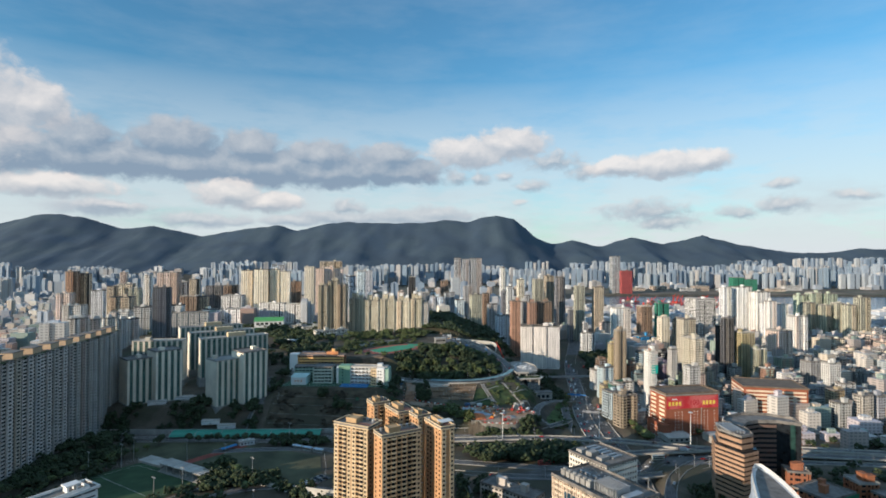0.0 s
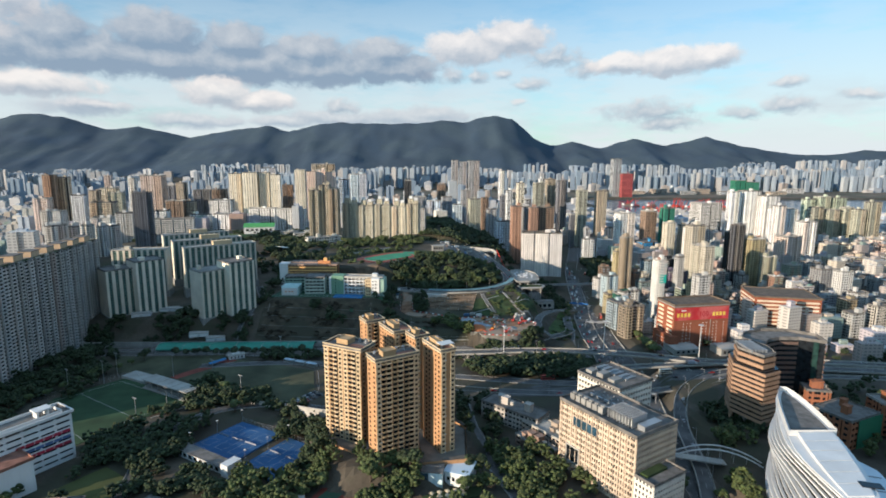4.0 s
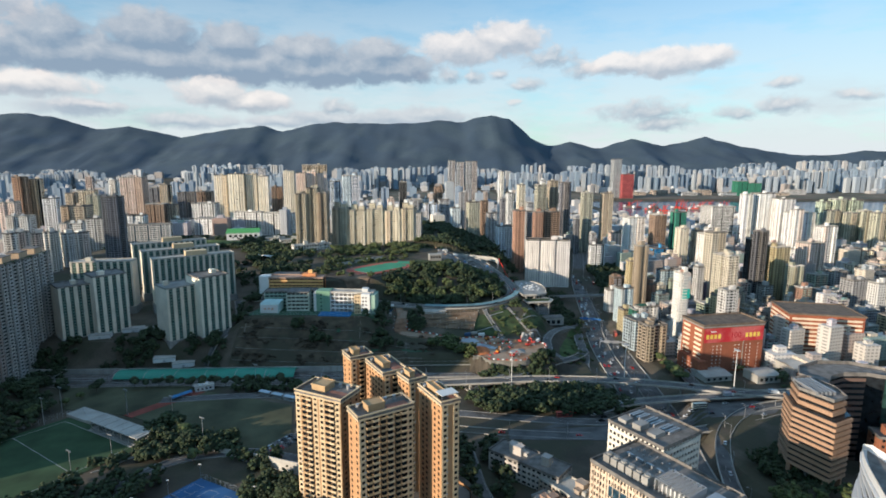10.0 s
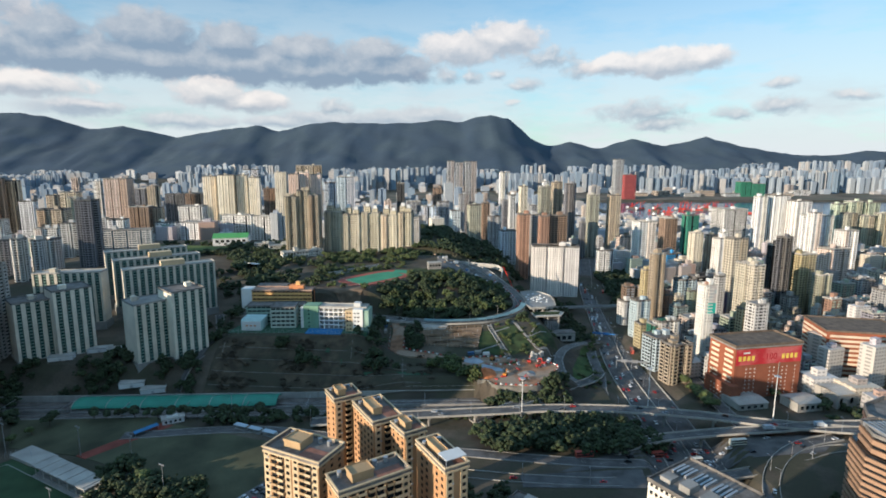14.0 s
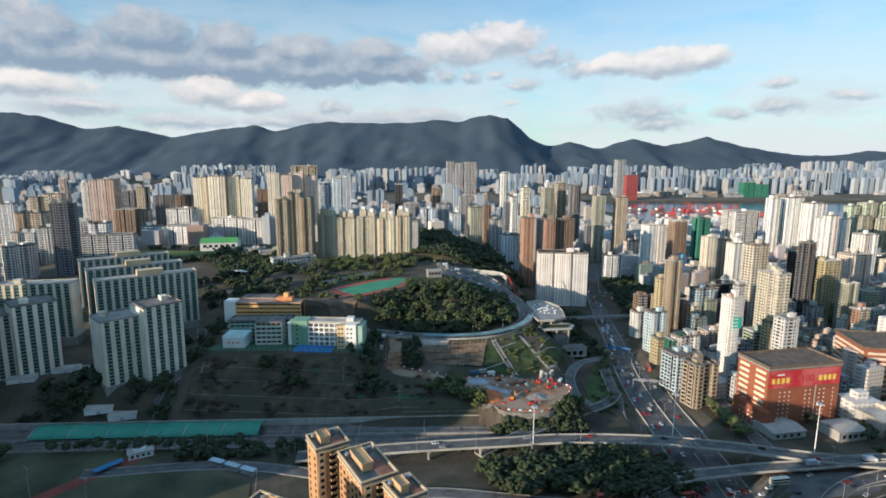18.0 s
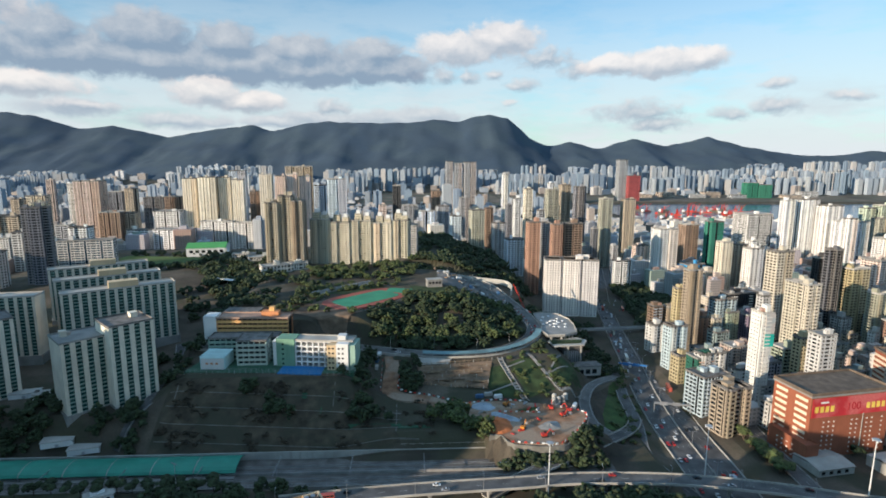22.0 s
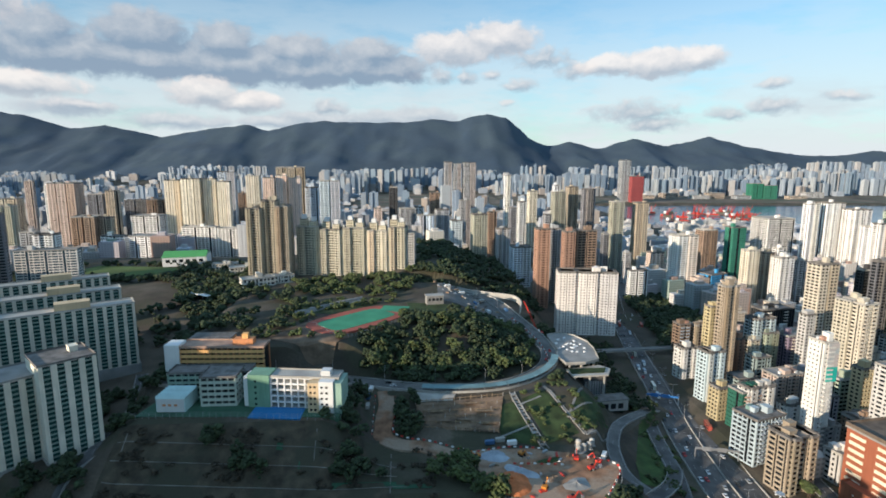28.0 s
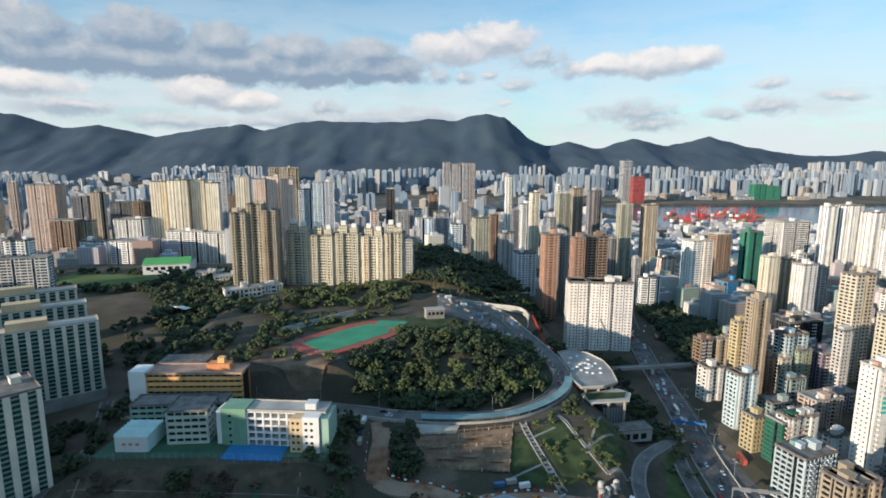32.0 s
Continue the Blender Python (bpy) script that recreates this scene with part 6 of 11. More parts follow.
tower("apartment_tower", "brown tiled apartment tower with rows of windows", 206, 921, 24.5, 12.3, 112.7, 5, (0.30, 0.21, 0.15), M_GLASS, floor=3.1, bay=4.6, pier=1.2, sill=0.5, shape="slab", huts=2)
tower("apartment_tower", "grey green tiled apartment tower with rows of windows", 342, 1179, 24.1, 18.1, 123.2, 5, (0.44, 0.43, 0.34), None, floor=3.1, bay=6, pier=1.2, sill=0.5, shape="notch", huts=2)
tower("apartment_tower", "tan tiled apartment tower with rows of windows", 388, 1191, 25.5, 19.1, 121.4, 5, (0.50, 0.42, 0.31), None, floor=3.1, bay=6, pier=1.2, sill=0.5, shape="notch", huts=2)
tower("apartment_tower", "dark grey apartment tower with rows of windows", 316, 1155, 11.9, 10.0, 72.4, 8, (0.22, 0.22, 0.23), None, floor=3.1, bay=6, pier=1.2, sill=0.5, shape="slab", huts=2)
tower("school_building", "white painted low school block", 309, 1006, 25.7, 12.9, 43.4, 0, (0.76, 0.74, 0.70), None, floor=3.1, bay=6, pier=1.2, sill=0.5, shape="slab", huts=2)
tower("apartment_building", "pink and cream painted mid-rise apartment block with roof huts", 372, 1089, 24.3, 18.2, 53.3, 8, (0.68, 0.54, 0.46), None, floor=3.1, bay=6, pier=1.2, sill=0.5, shape="triple", huts=2)
tower("apartment_building", "grey concrete mid-rise apartment block with roof huts", 334, 1105, 11.4, 10.0, 49.5, 8, (0.42, 0.42, 0.42), None, floor=3.1, bay=6, pier=1.2, sill=0.5, shape="slab", huts=2)
tower("apartment_tower", "white painted apartment tower with rows of windows", 378, 1018, 37.3, 26.1, 89.8, 8, (0.76, 0.74, 0.70), None, floor=3.1, bay=6, pier=1.6, sill=0.55, shape="notch", huts=2)
tower("apartment_tower", "brown tiled apartment tower with rows of windows", 463, 1111, 30.6, 22.9, 85.0, 8, (0.30, 0.21, 0.15), None, floor=3.1, bay=6, pier=1.2, sill=0.5, shape="notch", huts=2)
tower("netted_building", "green netted building wrapped in scaffold netting", 477, 1058, 21.5, 17.2, 95.7, 8, (0.03, 0.16, 0.11), None, floor=3.1, bay=6, pier=0, sill=0.9, shape="slab", huts=2)
tower("netted_building", "blue netted building wrapped in scaffold netting", 420, 1012, 30.6, 24.5, 36.7, 20, (0.04, 0.22, 0.42), None, floor=3.1, bay=6, pier=0, sill=0.9, shape="slab", huts=2)
tower("apartment_tower", "cream painted tall tower with rust stained stripes", 434, 953, 20.0, 16.0, 79.2, 10, (0.66, 0.60, 0.48), None, floor=3.1, bay=4.6, pier=2, sill=0.5, shape="triple", huts=2)
tower("apartment_tower", "tan tiled apartment tower with rows of windows", 467, 968, 17.3, 13.0, 73.1, 10, (0.50, 0.42, 0.31), None, floor=3.1, bay=4.6, pier=1.2, sill=0.5, shape="notch", huts=2)
tower("apartment_tower", "white painted tall tower with rust stained stripes", 465, 935, 24.0, 19.2, 73.1, 10, (0.76, 0.74, 0.70), None, floor=3.1, bay=4.6, pier=2, sill=0.5, shape="triple", huts=2)
tower("apartment_tower", "grey concrete apartment tower with rows of windows", 503, 955, 13.2, 10.0, 64.6, 10, (0.42, 0.42, 0.42), None, floor=3.1, bay=4.6, pier=1.2, sill=0.5, shape="slab", huts=2)
tower("office_building", "white painted office block with banded windows", 623, 1188, 49.8, 39.9, 95.0, 5, (0.76, 0.74, 0.70), None, floor=3.1, bay=6, pier=0.5, sill=0.42, shape="slab", huts=2)
tower("apartment_tower", "white painted apartment tower with rows of windows", 659, 1148, 22.6, 16.9, 122.1, 6, (0.76, 0.74, 0.70), None, floor=3.1, bay=6, pier=2, sill=0.5, shape="notch", huts=2)
tower("apartment_tower", "white painted apartment tower with rows of windows", 704, 1166, 42.5, 31.9, 123.1, 6, (0.76, 0.74, 0.70), None, floor=3.1, bay=6, pier=2, sill=0.5, shape="triple", huts=2)
tower("apartment_tower", "white painted apartment tower with rows of windows", 727, 1134, 38.1, 28.6, 114.6, 6, (0.76, 0.74, 0.70), None, floor=3.1, bay=6, pier=2, sill=0.5, shape="triple", huts=2)
tower("apartment_tower", "white painted apartment tower with rows of windows", 702, 1058, 20.6, 15.5, 100.0, 6, (0.76, 0.74, 0.70), None, floor=3.1, bay=6, pier=2, sill=0.5, shape="notch", huts=2)
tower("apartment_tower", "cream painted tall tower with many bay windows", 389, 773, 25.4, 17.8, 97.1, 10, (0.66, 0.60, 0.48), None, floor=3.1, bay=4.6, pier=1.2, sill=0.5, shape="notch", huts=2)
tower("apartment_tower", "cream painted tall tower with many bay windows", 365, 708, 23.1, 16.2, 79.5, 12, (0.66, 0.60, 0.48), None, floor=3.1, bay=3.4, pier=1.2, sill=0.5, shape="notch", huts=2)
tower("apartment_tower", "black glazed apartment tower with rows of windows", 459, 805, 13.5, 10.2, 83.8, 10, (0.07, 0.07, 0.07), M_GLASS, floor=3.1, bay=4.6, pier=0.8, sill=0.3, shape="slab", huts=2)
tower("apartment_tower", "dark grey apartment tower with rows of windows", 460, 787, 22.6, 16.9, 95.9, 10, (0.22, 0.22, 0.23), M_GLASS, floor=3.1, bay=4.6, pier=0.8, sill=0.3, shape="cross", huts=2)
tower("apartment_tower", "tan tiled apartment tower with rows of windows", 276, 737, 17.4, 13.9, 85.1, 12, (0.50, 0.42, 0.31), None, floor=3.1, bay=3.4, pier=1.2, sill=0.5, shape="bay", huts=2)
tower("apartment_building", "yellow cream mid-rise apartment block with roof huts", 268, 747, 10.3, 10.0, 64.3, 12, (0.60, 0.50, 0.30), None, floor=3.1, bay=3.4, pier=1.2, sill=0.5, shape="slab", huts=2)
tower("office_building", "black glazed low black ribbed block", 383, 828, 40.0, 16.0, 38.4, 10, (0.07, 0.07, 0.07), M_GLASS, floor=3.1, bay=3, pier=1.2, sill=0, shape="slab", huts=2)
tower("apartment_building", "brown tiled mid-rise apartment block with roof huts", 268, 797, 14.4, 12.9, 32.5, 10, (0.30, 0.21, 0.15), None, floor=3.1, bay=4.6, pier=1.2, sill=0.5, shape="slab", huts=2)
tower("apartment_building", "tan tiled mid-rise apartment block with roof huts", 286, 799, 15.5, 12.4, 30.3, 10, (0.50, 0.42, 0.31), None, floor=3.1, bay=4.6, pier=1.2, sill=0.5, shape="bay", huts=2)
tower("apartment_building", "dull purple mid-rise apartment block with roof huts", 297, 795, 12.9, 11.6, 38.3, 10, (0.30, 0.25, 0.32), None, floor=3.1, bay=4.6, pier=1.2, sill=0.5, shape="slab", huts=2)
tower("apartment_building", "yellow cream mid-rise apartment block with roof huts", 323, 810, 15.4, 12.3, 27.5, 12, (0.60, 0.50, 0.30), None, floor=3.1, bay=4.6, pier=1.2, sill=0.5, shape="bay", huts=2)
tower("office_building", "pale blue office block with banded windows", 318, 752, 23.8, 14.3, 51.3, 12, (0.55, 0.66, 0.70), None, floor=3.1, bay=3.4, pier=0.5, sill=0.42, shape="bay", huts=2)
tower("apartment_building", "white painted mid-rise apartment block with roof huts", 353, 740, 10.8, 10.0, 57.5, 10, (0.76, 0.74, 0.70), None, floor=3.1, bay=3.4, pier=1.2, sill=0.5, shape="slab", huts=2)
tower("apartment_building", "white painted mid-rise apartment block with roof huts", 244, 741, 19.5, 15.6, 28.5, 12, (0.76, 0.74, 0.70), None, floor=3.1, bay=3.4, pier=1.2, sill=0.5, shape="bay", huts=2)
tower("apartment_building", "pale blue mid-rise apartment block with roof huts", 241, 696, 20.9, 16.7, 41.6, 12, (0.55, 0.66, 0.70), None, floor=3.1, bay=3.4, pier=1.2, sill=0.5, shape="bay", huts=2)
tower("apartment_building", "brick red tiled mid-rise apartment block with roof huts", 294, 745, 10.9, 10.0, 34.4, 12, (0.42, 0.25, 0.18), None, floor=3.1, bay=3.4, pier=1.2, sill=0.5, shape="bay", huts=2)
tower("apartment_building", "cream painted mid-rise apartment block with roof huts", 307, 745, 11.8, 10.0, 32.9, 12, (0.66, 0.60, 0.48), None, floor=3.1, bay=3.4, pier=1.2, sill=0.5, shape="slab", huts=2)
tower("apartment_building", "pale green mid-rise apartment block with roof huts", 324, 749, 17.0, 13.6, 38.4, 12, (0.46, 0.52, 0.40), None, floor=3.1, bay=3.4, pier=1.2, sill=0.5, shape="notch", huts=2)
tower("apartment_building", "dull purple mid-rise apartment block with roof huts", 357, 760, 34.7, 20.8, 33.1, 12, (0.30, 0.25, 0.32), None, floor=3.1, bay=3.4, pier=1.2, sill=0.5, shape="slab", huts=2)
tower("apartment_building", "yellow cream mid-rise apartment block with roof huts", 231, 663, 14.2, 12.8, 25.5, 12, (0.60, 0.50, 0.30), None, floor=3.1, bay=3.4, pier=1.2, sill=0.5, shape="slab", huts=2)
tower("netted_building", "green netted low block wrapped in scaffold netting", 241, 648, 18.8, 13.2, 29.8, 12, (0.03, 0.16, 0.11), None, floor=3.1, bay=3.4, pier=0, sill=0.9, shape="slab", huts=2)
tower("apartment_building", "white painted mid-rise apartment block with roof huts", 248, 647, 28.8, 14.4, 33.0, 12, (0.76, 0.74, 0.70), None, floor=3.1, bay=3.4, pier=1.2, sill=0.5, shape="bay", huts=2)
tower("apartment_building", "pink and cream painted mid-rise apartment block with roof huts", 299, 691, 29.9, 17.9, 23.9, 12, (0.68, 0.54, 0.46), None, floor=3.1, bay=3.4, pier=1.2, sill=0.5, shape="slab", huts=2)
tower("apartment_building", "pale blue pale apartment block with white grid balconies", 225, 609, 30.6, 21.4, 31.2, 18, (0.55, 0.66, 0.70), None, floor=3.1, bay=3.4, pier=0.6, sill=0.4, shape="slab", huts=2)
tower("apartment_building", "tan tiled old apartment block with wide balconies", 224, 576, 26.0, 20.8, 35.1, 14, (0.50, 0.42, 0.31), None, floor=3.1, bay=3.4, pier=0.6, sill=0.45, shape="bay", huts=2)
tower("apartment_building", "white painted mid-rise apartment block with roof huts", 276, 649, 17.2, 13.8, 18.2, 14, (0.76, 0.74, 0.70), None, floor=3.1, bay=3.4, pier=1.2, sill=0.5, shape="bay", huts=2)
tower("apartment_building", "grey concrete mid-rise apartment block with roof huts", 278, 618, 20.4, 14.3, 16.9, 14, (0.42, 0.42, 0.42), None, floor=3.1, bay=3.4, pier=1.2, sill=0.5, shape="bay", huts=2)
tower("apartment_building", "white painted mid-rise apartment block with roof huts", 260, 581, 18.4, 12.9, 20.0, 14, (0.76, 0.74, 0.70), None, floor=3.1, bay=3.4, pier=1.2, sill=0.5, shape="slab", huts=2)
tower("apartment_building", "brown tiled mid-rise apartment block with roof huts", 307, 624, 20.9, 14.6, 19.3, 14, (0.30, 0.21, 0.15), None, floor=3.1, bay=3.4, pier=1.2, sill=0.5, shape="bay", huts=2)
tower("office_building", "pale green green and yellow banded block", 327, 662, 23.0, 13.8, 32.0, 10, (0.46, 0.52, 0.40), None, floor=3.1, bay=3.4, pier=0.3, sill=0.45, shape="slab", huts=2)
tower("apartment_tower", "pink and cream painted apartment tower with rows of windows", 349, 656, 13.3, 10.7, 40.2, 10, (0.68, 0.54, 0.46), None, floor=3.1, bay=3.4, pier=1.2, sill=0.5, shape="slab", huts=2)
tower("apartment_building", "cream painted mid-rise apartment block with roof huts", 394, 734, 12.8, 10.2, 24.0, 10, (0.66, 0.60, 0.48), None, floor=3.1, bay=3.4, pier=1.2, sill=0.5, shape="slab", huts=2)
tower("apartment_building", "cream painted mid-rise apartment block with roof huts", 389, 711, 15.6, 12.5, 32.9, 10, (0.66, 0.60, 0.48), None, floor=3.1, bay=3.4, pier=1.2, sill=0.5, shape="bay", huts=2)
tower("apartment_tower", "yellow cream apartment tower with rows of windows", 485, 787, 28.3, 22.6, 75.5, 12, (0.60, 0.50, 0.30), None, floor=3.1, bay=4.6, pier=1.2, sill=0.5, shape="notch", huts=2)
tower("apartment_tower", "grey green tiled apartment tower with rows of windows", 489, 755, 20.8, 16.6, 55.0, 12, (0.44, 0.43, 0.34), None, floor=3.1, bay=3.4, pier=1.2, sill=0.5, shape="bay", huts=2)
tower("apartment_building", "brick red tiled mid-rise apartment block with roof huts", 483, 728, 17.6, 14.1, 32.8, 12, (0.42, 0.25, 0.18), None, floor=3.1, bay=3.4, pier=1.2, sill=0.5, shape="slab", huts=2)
tower("apartment_tower", "white painted apartment tower with rows of windows", 546, 905, 13.4, 10.1, 44.2, 8, (0.76, 0.74, 0.70), None, floor=3.1, bay=4.6, pier=1.2, sill=0.5, shape="slab", huts=2)
tower("apartment_tower", "white painted apartment tower with rows of windows", 669, 1005, 14.2, 10.7, 34.4, 8, (0.76, 0.74, 0.70), None, floor=3.1, bay=6, pier=1.2, sill=0.5, shape="slab", huts=2)
tower("apartment_tower", "pink and cream painted apartment tower with rows of windows", 613, 896, 40.4, 32.3, 63.4, 10, (0.68, 0.54, 0.46), None, floor=3.1, bay=4.6, pier=1.2, sill=0.5, shape="bay", huts=2)
tower("apartment_tower", "white painted apartment tower with rows of windows", 727, 1085, 49.3, 37.0, 91.9, 6, (0.76, 0.74, 0.70), None, floor=3.1, bay=6, pier=2, sill=0.5, shape="triple", huts=2)
tower("apartment_tower", "white painted apartment tower with rows of windows", 725, 1011, 35.5, 26.6, 74.8, 6, (0.76, 0.74, 0.70), None, floor=3.1, bay=4.6, pier=1.2, sill=0.5, shape="bay", huts=2)
tower("apartment_tower", "white painted apartment tower with rows of windows", 510, 1006, 15.7, 11.8, 72.9, 8, (0.76, 0.74, 0.70), None, floor=3.1, bay=6, pier=1.2, sill=0.5, shape="slab", huts=2)
tower("apartment_tower", "cream painted apartment tower with rows of windows", 367, 697, 17.6, 13.2, 79.0, 10, (0.66, 0.60, 0.48), None, floor=3.1, bay=3.4, pier=1.2, sill=0.5, shape="slab", huts=2)
tower("apartment_tower", "white painted apartment tower with rows of windows", 320, 617, 17.4, 13.9, 58.3, 10, (0.76, 0.74, 0.70), None, floor=3.1, bay=3.4, pier=1.2, sill=0.5, shape="slab", huts=2)
tower("apartment_building", "yellow cream mid-rise apartment block with roof huts", 325, 645, 11.9, 10.0, 45.9, 10, (0.60, 0.50, 0.30), None, floor=3.1, bay=3.4, pier=1.2, sill=0.5, shape="slab", huts=2)
tower("apartment_building", "pale green mid-rise apartment block with roof huts", 562, 809, 24.7, 18.5, 32.0, 8, (0.46, 0.52, 0.40), None, floor=3.1, bay=4.6, pier=1.2, sill=0.5, shape="slab", huts=2)
tower("apartment_building", "grey concrete mid-rise apartment block with roof huts", 607, 830, 25.4, 19.1, 31.6, 8, (0.42, 0.42, 0.42), None, floor=3.1, bay=4.6, pier=1.2, sill=0.5, shape="notch", huts=2)
tower("apartment_building", "grey concrete mid-rise apartment block with roof huts", 552, 731, 28.4, 21.3, 42.1, 8, (0.42, 0.42, 0.42), None, floor=3.1, bay=3.4, pier=1.2, sill=0.5, shape="slab", huts=2)
tower("apartment_building", "white painted mid-rise apartment block with roof huts", 546, 688, 20.8, 15.6, 47.8, 8, (0.76, 0.74, 0.70), None, floor=3.1, bay=3.4, pier=1.2, sill=0.5, shape="slab", huts=2)
tower("apartment_tower", "pale green apartment tower with rows of windows", 905, 1259, 27.0, 18.9, 99.0, 6, (0.46, 0.52, 0.40), None, floor=3.1, bay=7.5, pier=1.2, sill=0.5, shape="notch", huts=2)
tower("apartment_tower", "pale green apartment tower with rows of windows", 940, 1262, 33.8, 23.7, 104.1, 6, (0.46, 0.52, 0.40), None, floor=3.1, bay=7.5, pier=1.2, sill=0.5, shape="notch", huts=2)
tower("apartment_tower", "pale green apartment tower with rows of windows", 979, 1262, 33.9, 23.7, 101.6, 6, (0.46, 0.52, 0.40), None, floor=3.1, bay=7.5, pier=1.2, sill=0.5, shape="notch", huts=2)
tower("apartment_tower", "grey green tiled apartment tower with rows of windows", 882, 1200, 30.0, 21.0, 84.5, 6, (0.44, 0.43, 0.34), None, floor=3.1, bay=6, pier=1.2, sill=0.5, shape="notch", huts=2)
tower("apartment_tower", "grey green tiled apartment tower with rows of windows", 918, 1201, 32.2, 22.5, 79.7, 6, (0.44, 0.43, 0.34), None, floor=3.1, bay=6, pier=1.2, sill=0.5, shape="notch", huts=2)
tower("apartment_tower", "grey green tiled apartment tower with rows of windows", 952, 1199, 26.9, 18.8, 84.5, 6, (0.44, 0.43, 0.34), None, floor=3.1, bay=6, pier=1.2, sill=0.5, shape="notch", huts=2)
tower("apartment_tower", "grey green tiled apartment tower with rows of windows", 931, 1139, 25.5, 17.8, 85.7, 6, (0.44, 0.43, 0.34), None, floor=3.1, bay=6, pier=1.2, sill=0.5, shape="notch", huts=2)
tower("apartment_tower", "grey green tiled apartment tower with rows of windows", 962, 1141, 30.6, 21.4, 101.6, 6, (0.44, 0.43, 0.34), None, floor=3.1, bay=6, pier=1.2, sill=0.5, shape="notch", huts=2)
tower("apartment_building", "cream painted mid-rise apartment block with roof huts", 779, 876, 33.8, 27.0, 25.7, 8, (0.66, 0.60, 0.48), None, floor=3.1, bay=4.6, pier=1.2, sill=0.5, shape="bay", huts=2)
tower("apartment_building", "white painted mid-rise apartment block with roof huts", 554, 729, 14.1, 11.3, 17.0, 8, (0.76, 0.74, 0.70), None, floor=3.1, bay=3.4, pier=1.2, sill=0.5, shape="slab", huts=2)
tower("apartment_building", "pink and cream painted mid-rise apartment block with roof huts", 911, 1048, 38.5, 30.8, 34.5, 8, (0.68, 0.54, 0.46), None, floor=3.1, bay=6, pier=1.2, sill=0.5, shape="notch", huts=2)
tower("apartment_building", "pink and cream painted mid-rise apartment block with roof huts", 847, 1008, 32.5, 26.0, 31.0, 8, (0.68, 0.54, 0.46), None, floor=3.1, bay=4.6, pier=1.2, sill=0.5, shape="notch", huts=2)
tower("apartment_building", "white painted mid-rise apartment block with roof huts", 545, 741, 20.5, 16.4, 18.9, 8, (0.76, 0.74, 0.70), None, floor=3.1, bay=3.4, pier=1.2, sill=0.5, shape="notch", huts=2)
tower("apartment_building", "pink and cream painted mid-rise apartment block with roof huts", 582, 766, 27.0, 21.6, 24.0, 8, (0.68, 0.54, 0.46), None, floor=3.1, bay=4.6, pier=1.2, sill=0.5, shape="notch", huts=2)
tower("apartment_building", "cream painted mid-rise apartment block with roof huts", 911, 1100, 25.2, 20.2, 30.6, 8, (0.66, 0.60, 0.48), None, floor=3.1, bay=6, pier=1.2, sill=0.5, shape="notch", huts=2)
tower("apartment_building", "cream painted mid-rise apartment block with roof huts", 811, 1021, 27.5, 22.0, 29.2, 8, (0.66, 0.60, 0.48), None, floor=3.1, bay=6, pier=1.2, sill=0.5, shape="bay", huts=2)
tower("apartment_building", "grey concrete mid-rise apartment block with roof huts", 721, 908, 24.1, 19.3, 19.7, 8, (0.42, 0.42, 0.42), None, floor=3.1, bay=4.6, pier=1.2, sill=0.5, shape="slab", huts=2)
tower("apartment_building", "white painted mid-rise apartment block with roof huts", 597, 779, 16.9, 13.5, 16.6, 8, (0.76, 0.74, 0.70), None, floor=3.1, bay=4.6, pier=1.2, sill=0.5, shape="notch", huts=2)
tower("apartment_building", "pink and cream painted mid-rise apartment block with roof huts", 876, 982, 36.3, 29.0, 28.9, 8, (0.68, 0.54, 0.46), None, floor=3.1, bay=4.6, pier=1.2, sill=0.5, shape="bay", huts=2)
tower("apartment_building", "white painted mid-rise apartment block with roof huts", 686, 867, 31.0, 24.8, 26.8, 8, (0.76, 0.74, 0.70), None, floor=3.1, bay=4.6, pier=1.2, sill=0.5, shape="slab", huts=2)
tower("apartment_building", "pink and cream painted mid-rise apartment block with roof huts", 856, 1020, 34.7, 27.8, 32.4, 8, (0.68, 0.54, 0.46), None, floor=3.1, bay=6, pier=1.2, sill=0.5, shape="bay", huts=2)
tower("apartment_building", "white painted mid-rise apartment block with roof huts", 546, 739, 16.5, 13.2, 20.2, 8, (0.76, 0.74, 0.70), None, floor=3.1, bay=3.4, pier=1.2, sill=0.5, shape="bay", huts=2)
tower("apartment_building", "grey concrete mid-rise apartment block with roof huts", 989, 1139, 25.1, 20.1, 33.8, 8, (0.42, 0.42, 0.42), None, floor=3.1, bay=6, pier=1.2, sill=0.5, shape="slab", huts=2)
tower("apartment_building", "grey concrete mid-rise apartment block with roof huts", 630, 769, 22.1, 17.7, 23.2, 8, (0.42, 0.42, 0.42), None, floor=3.1, bay=4.6, pier=1.2, sill=0.5, shape="notch", huts=2)
tower("apartment_building", "tan tiled mid-rise apartment block with roof huts", 914, 1075, 29.0, 23.2, 34.0, 8, (0.50, 0.42, 0.31), None, floor=3.1, bay=6, pier=1.2, sill=0.5, shape="notch", huts=2)
tower("apartment_building", "cream painted mid-rise apartment block with roof huts", 697, 906, 24.5, 19.6, 25.6, 8, (0.66, 0.60, 0.48), None, floor=3.1, bay=4.6, pier=1.2, sill=0.5, shape="notch", huts=2)
tower("apartment_building", "white painted mid-rise apartment block with roof huts", 843, 1097, 23.2, 18.5, 25.7, 8, (0.76, 0.74, 0.70), None, floor=3.1, bay=6, pier=1.2, sill=0.5, shape="bay", huts=2)
tower("apartment_building", "grey concrete mid-rise apartment block with roof huts", 639, 741, 21.5, 17.2, 21.7, 8, (0.42, 0.42, 0.42), None, floor=3.1, bay=3.4, pier=1.2, sill=0.5, shape="bay", huts=2)
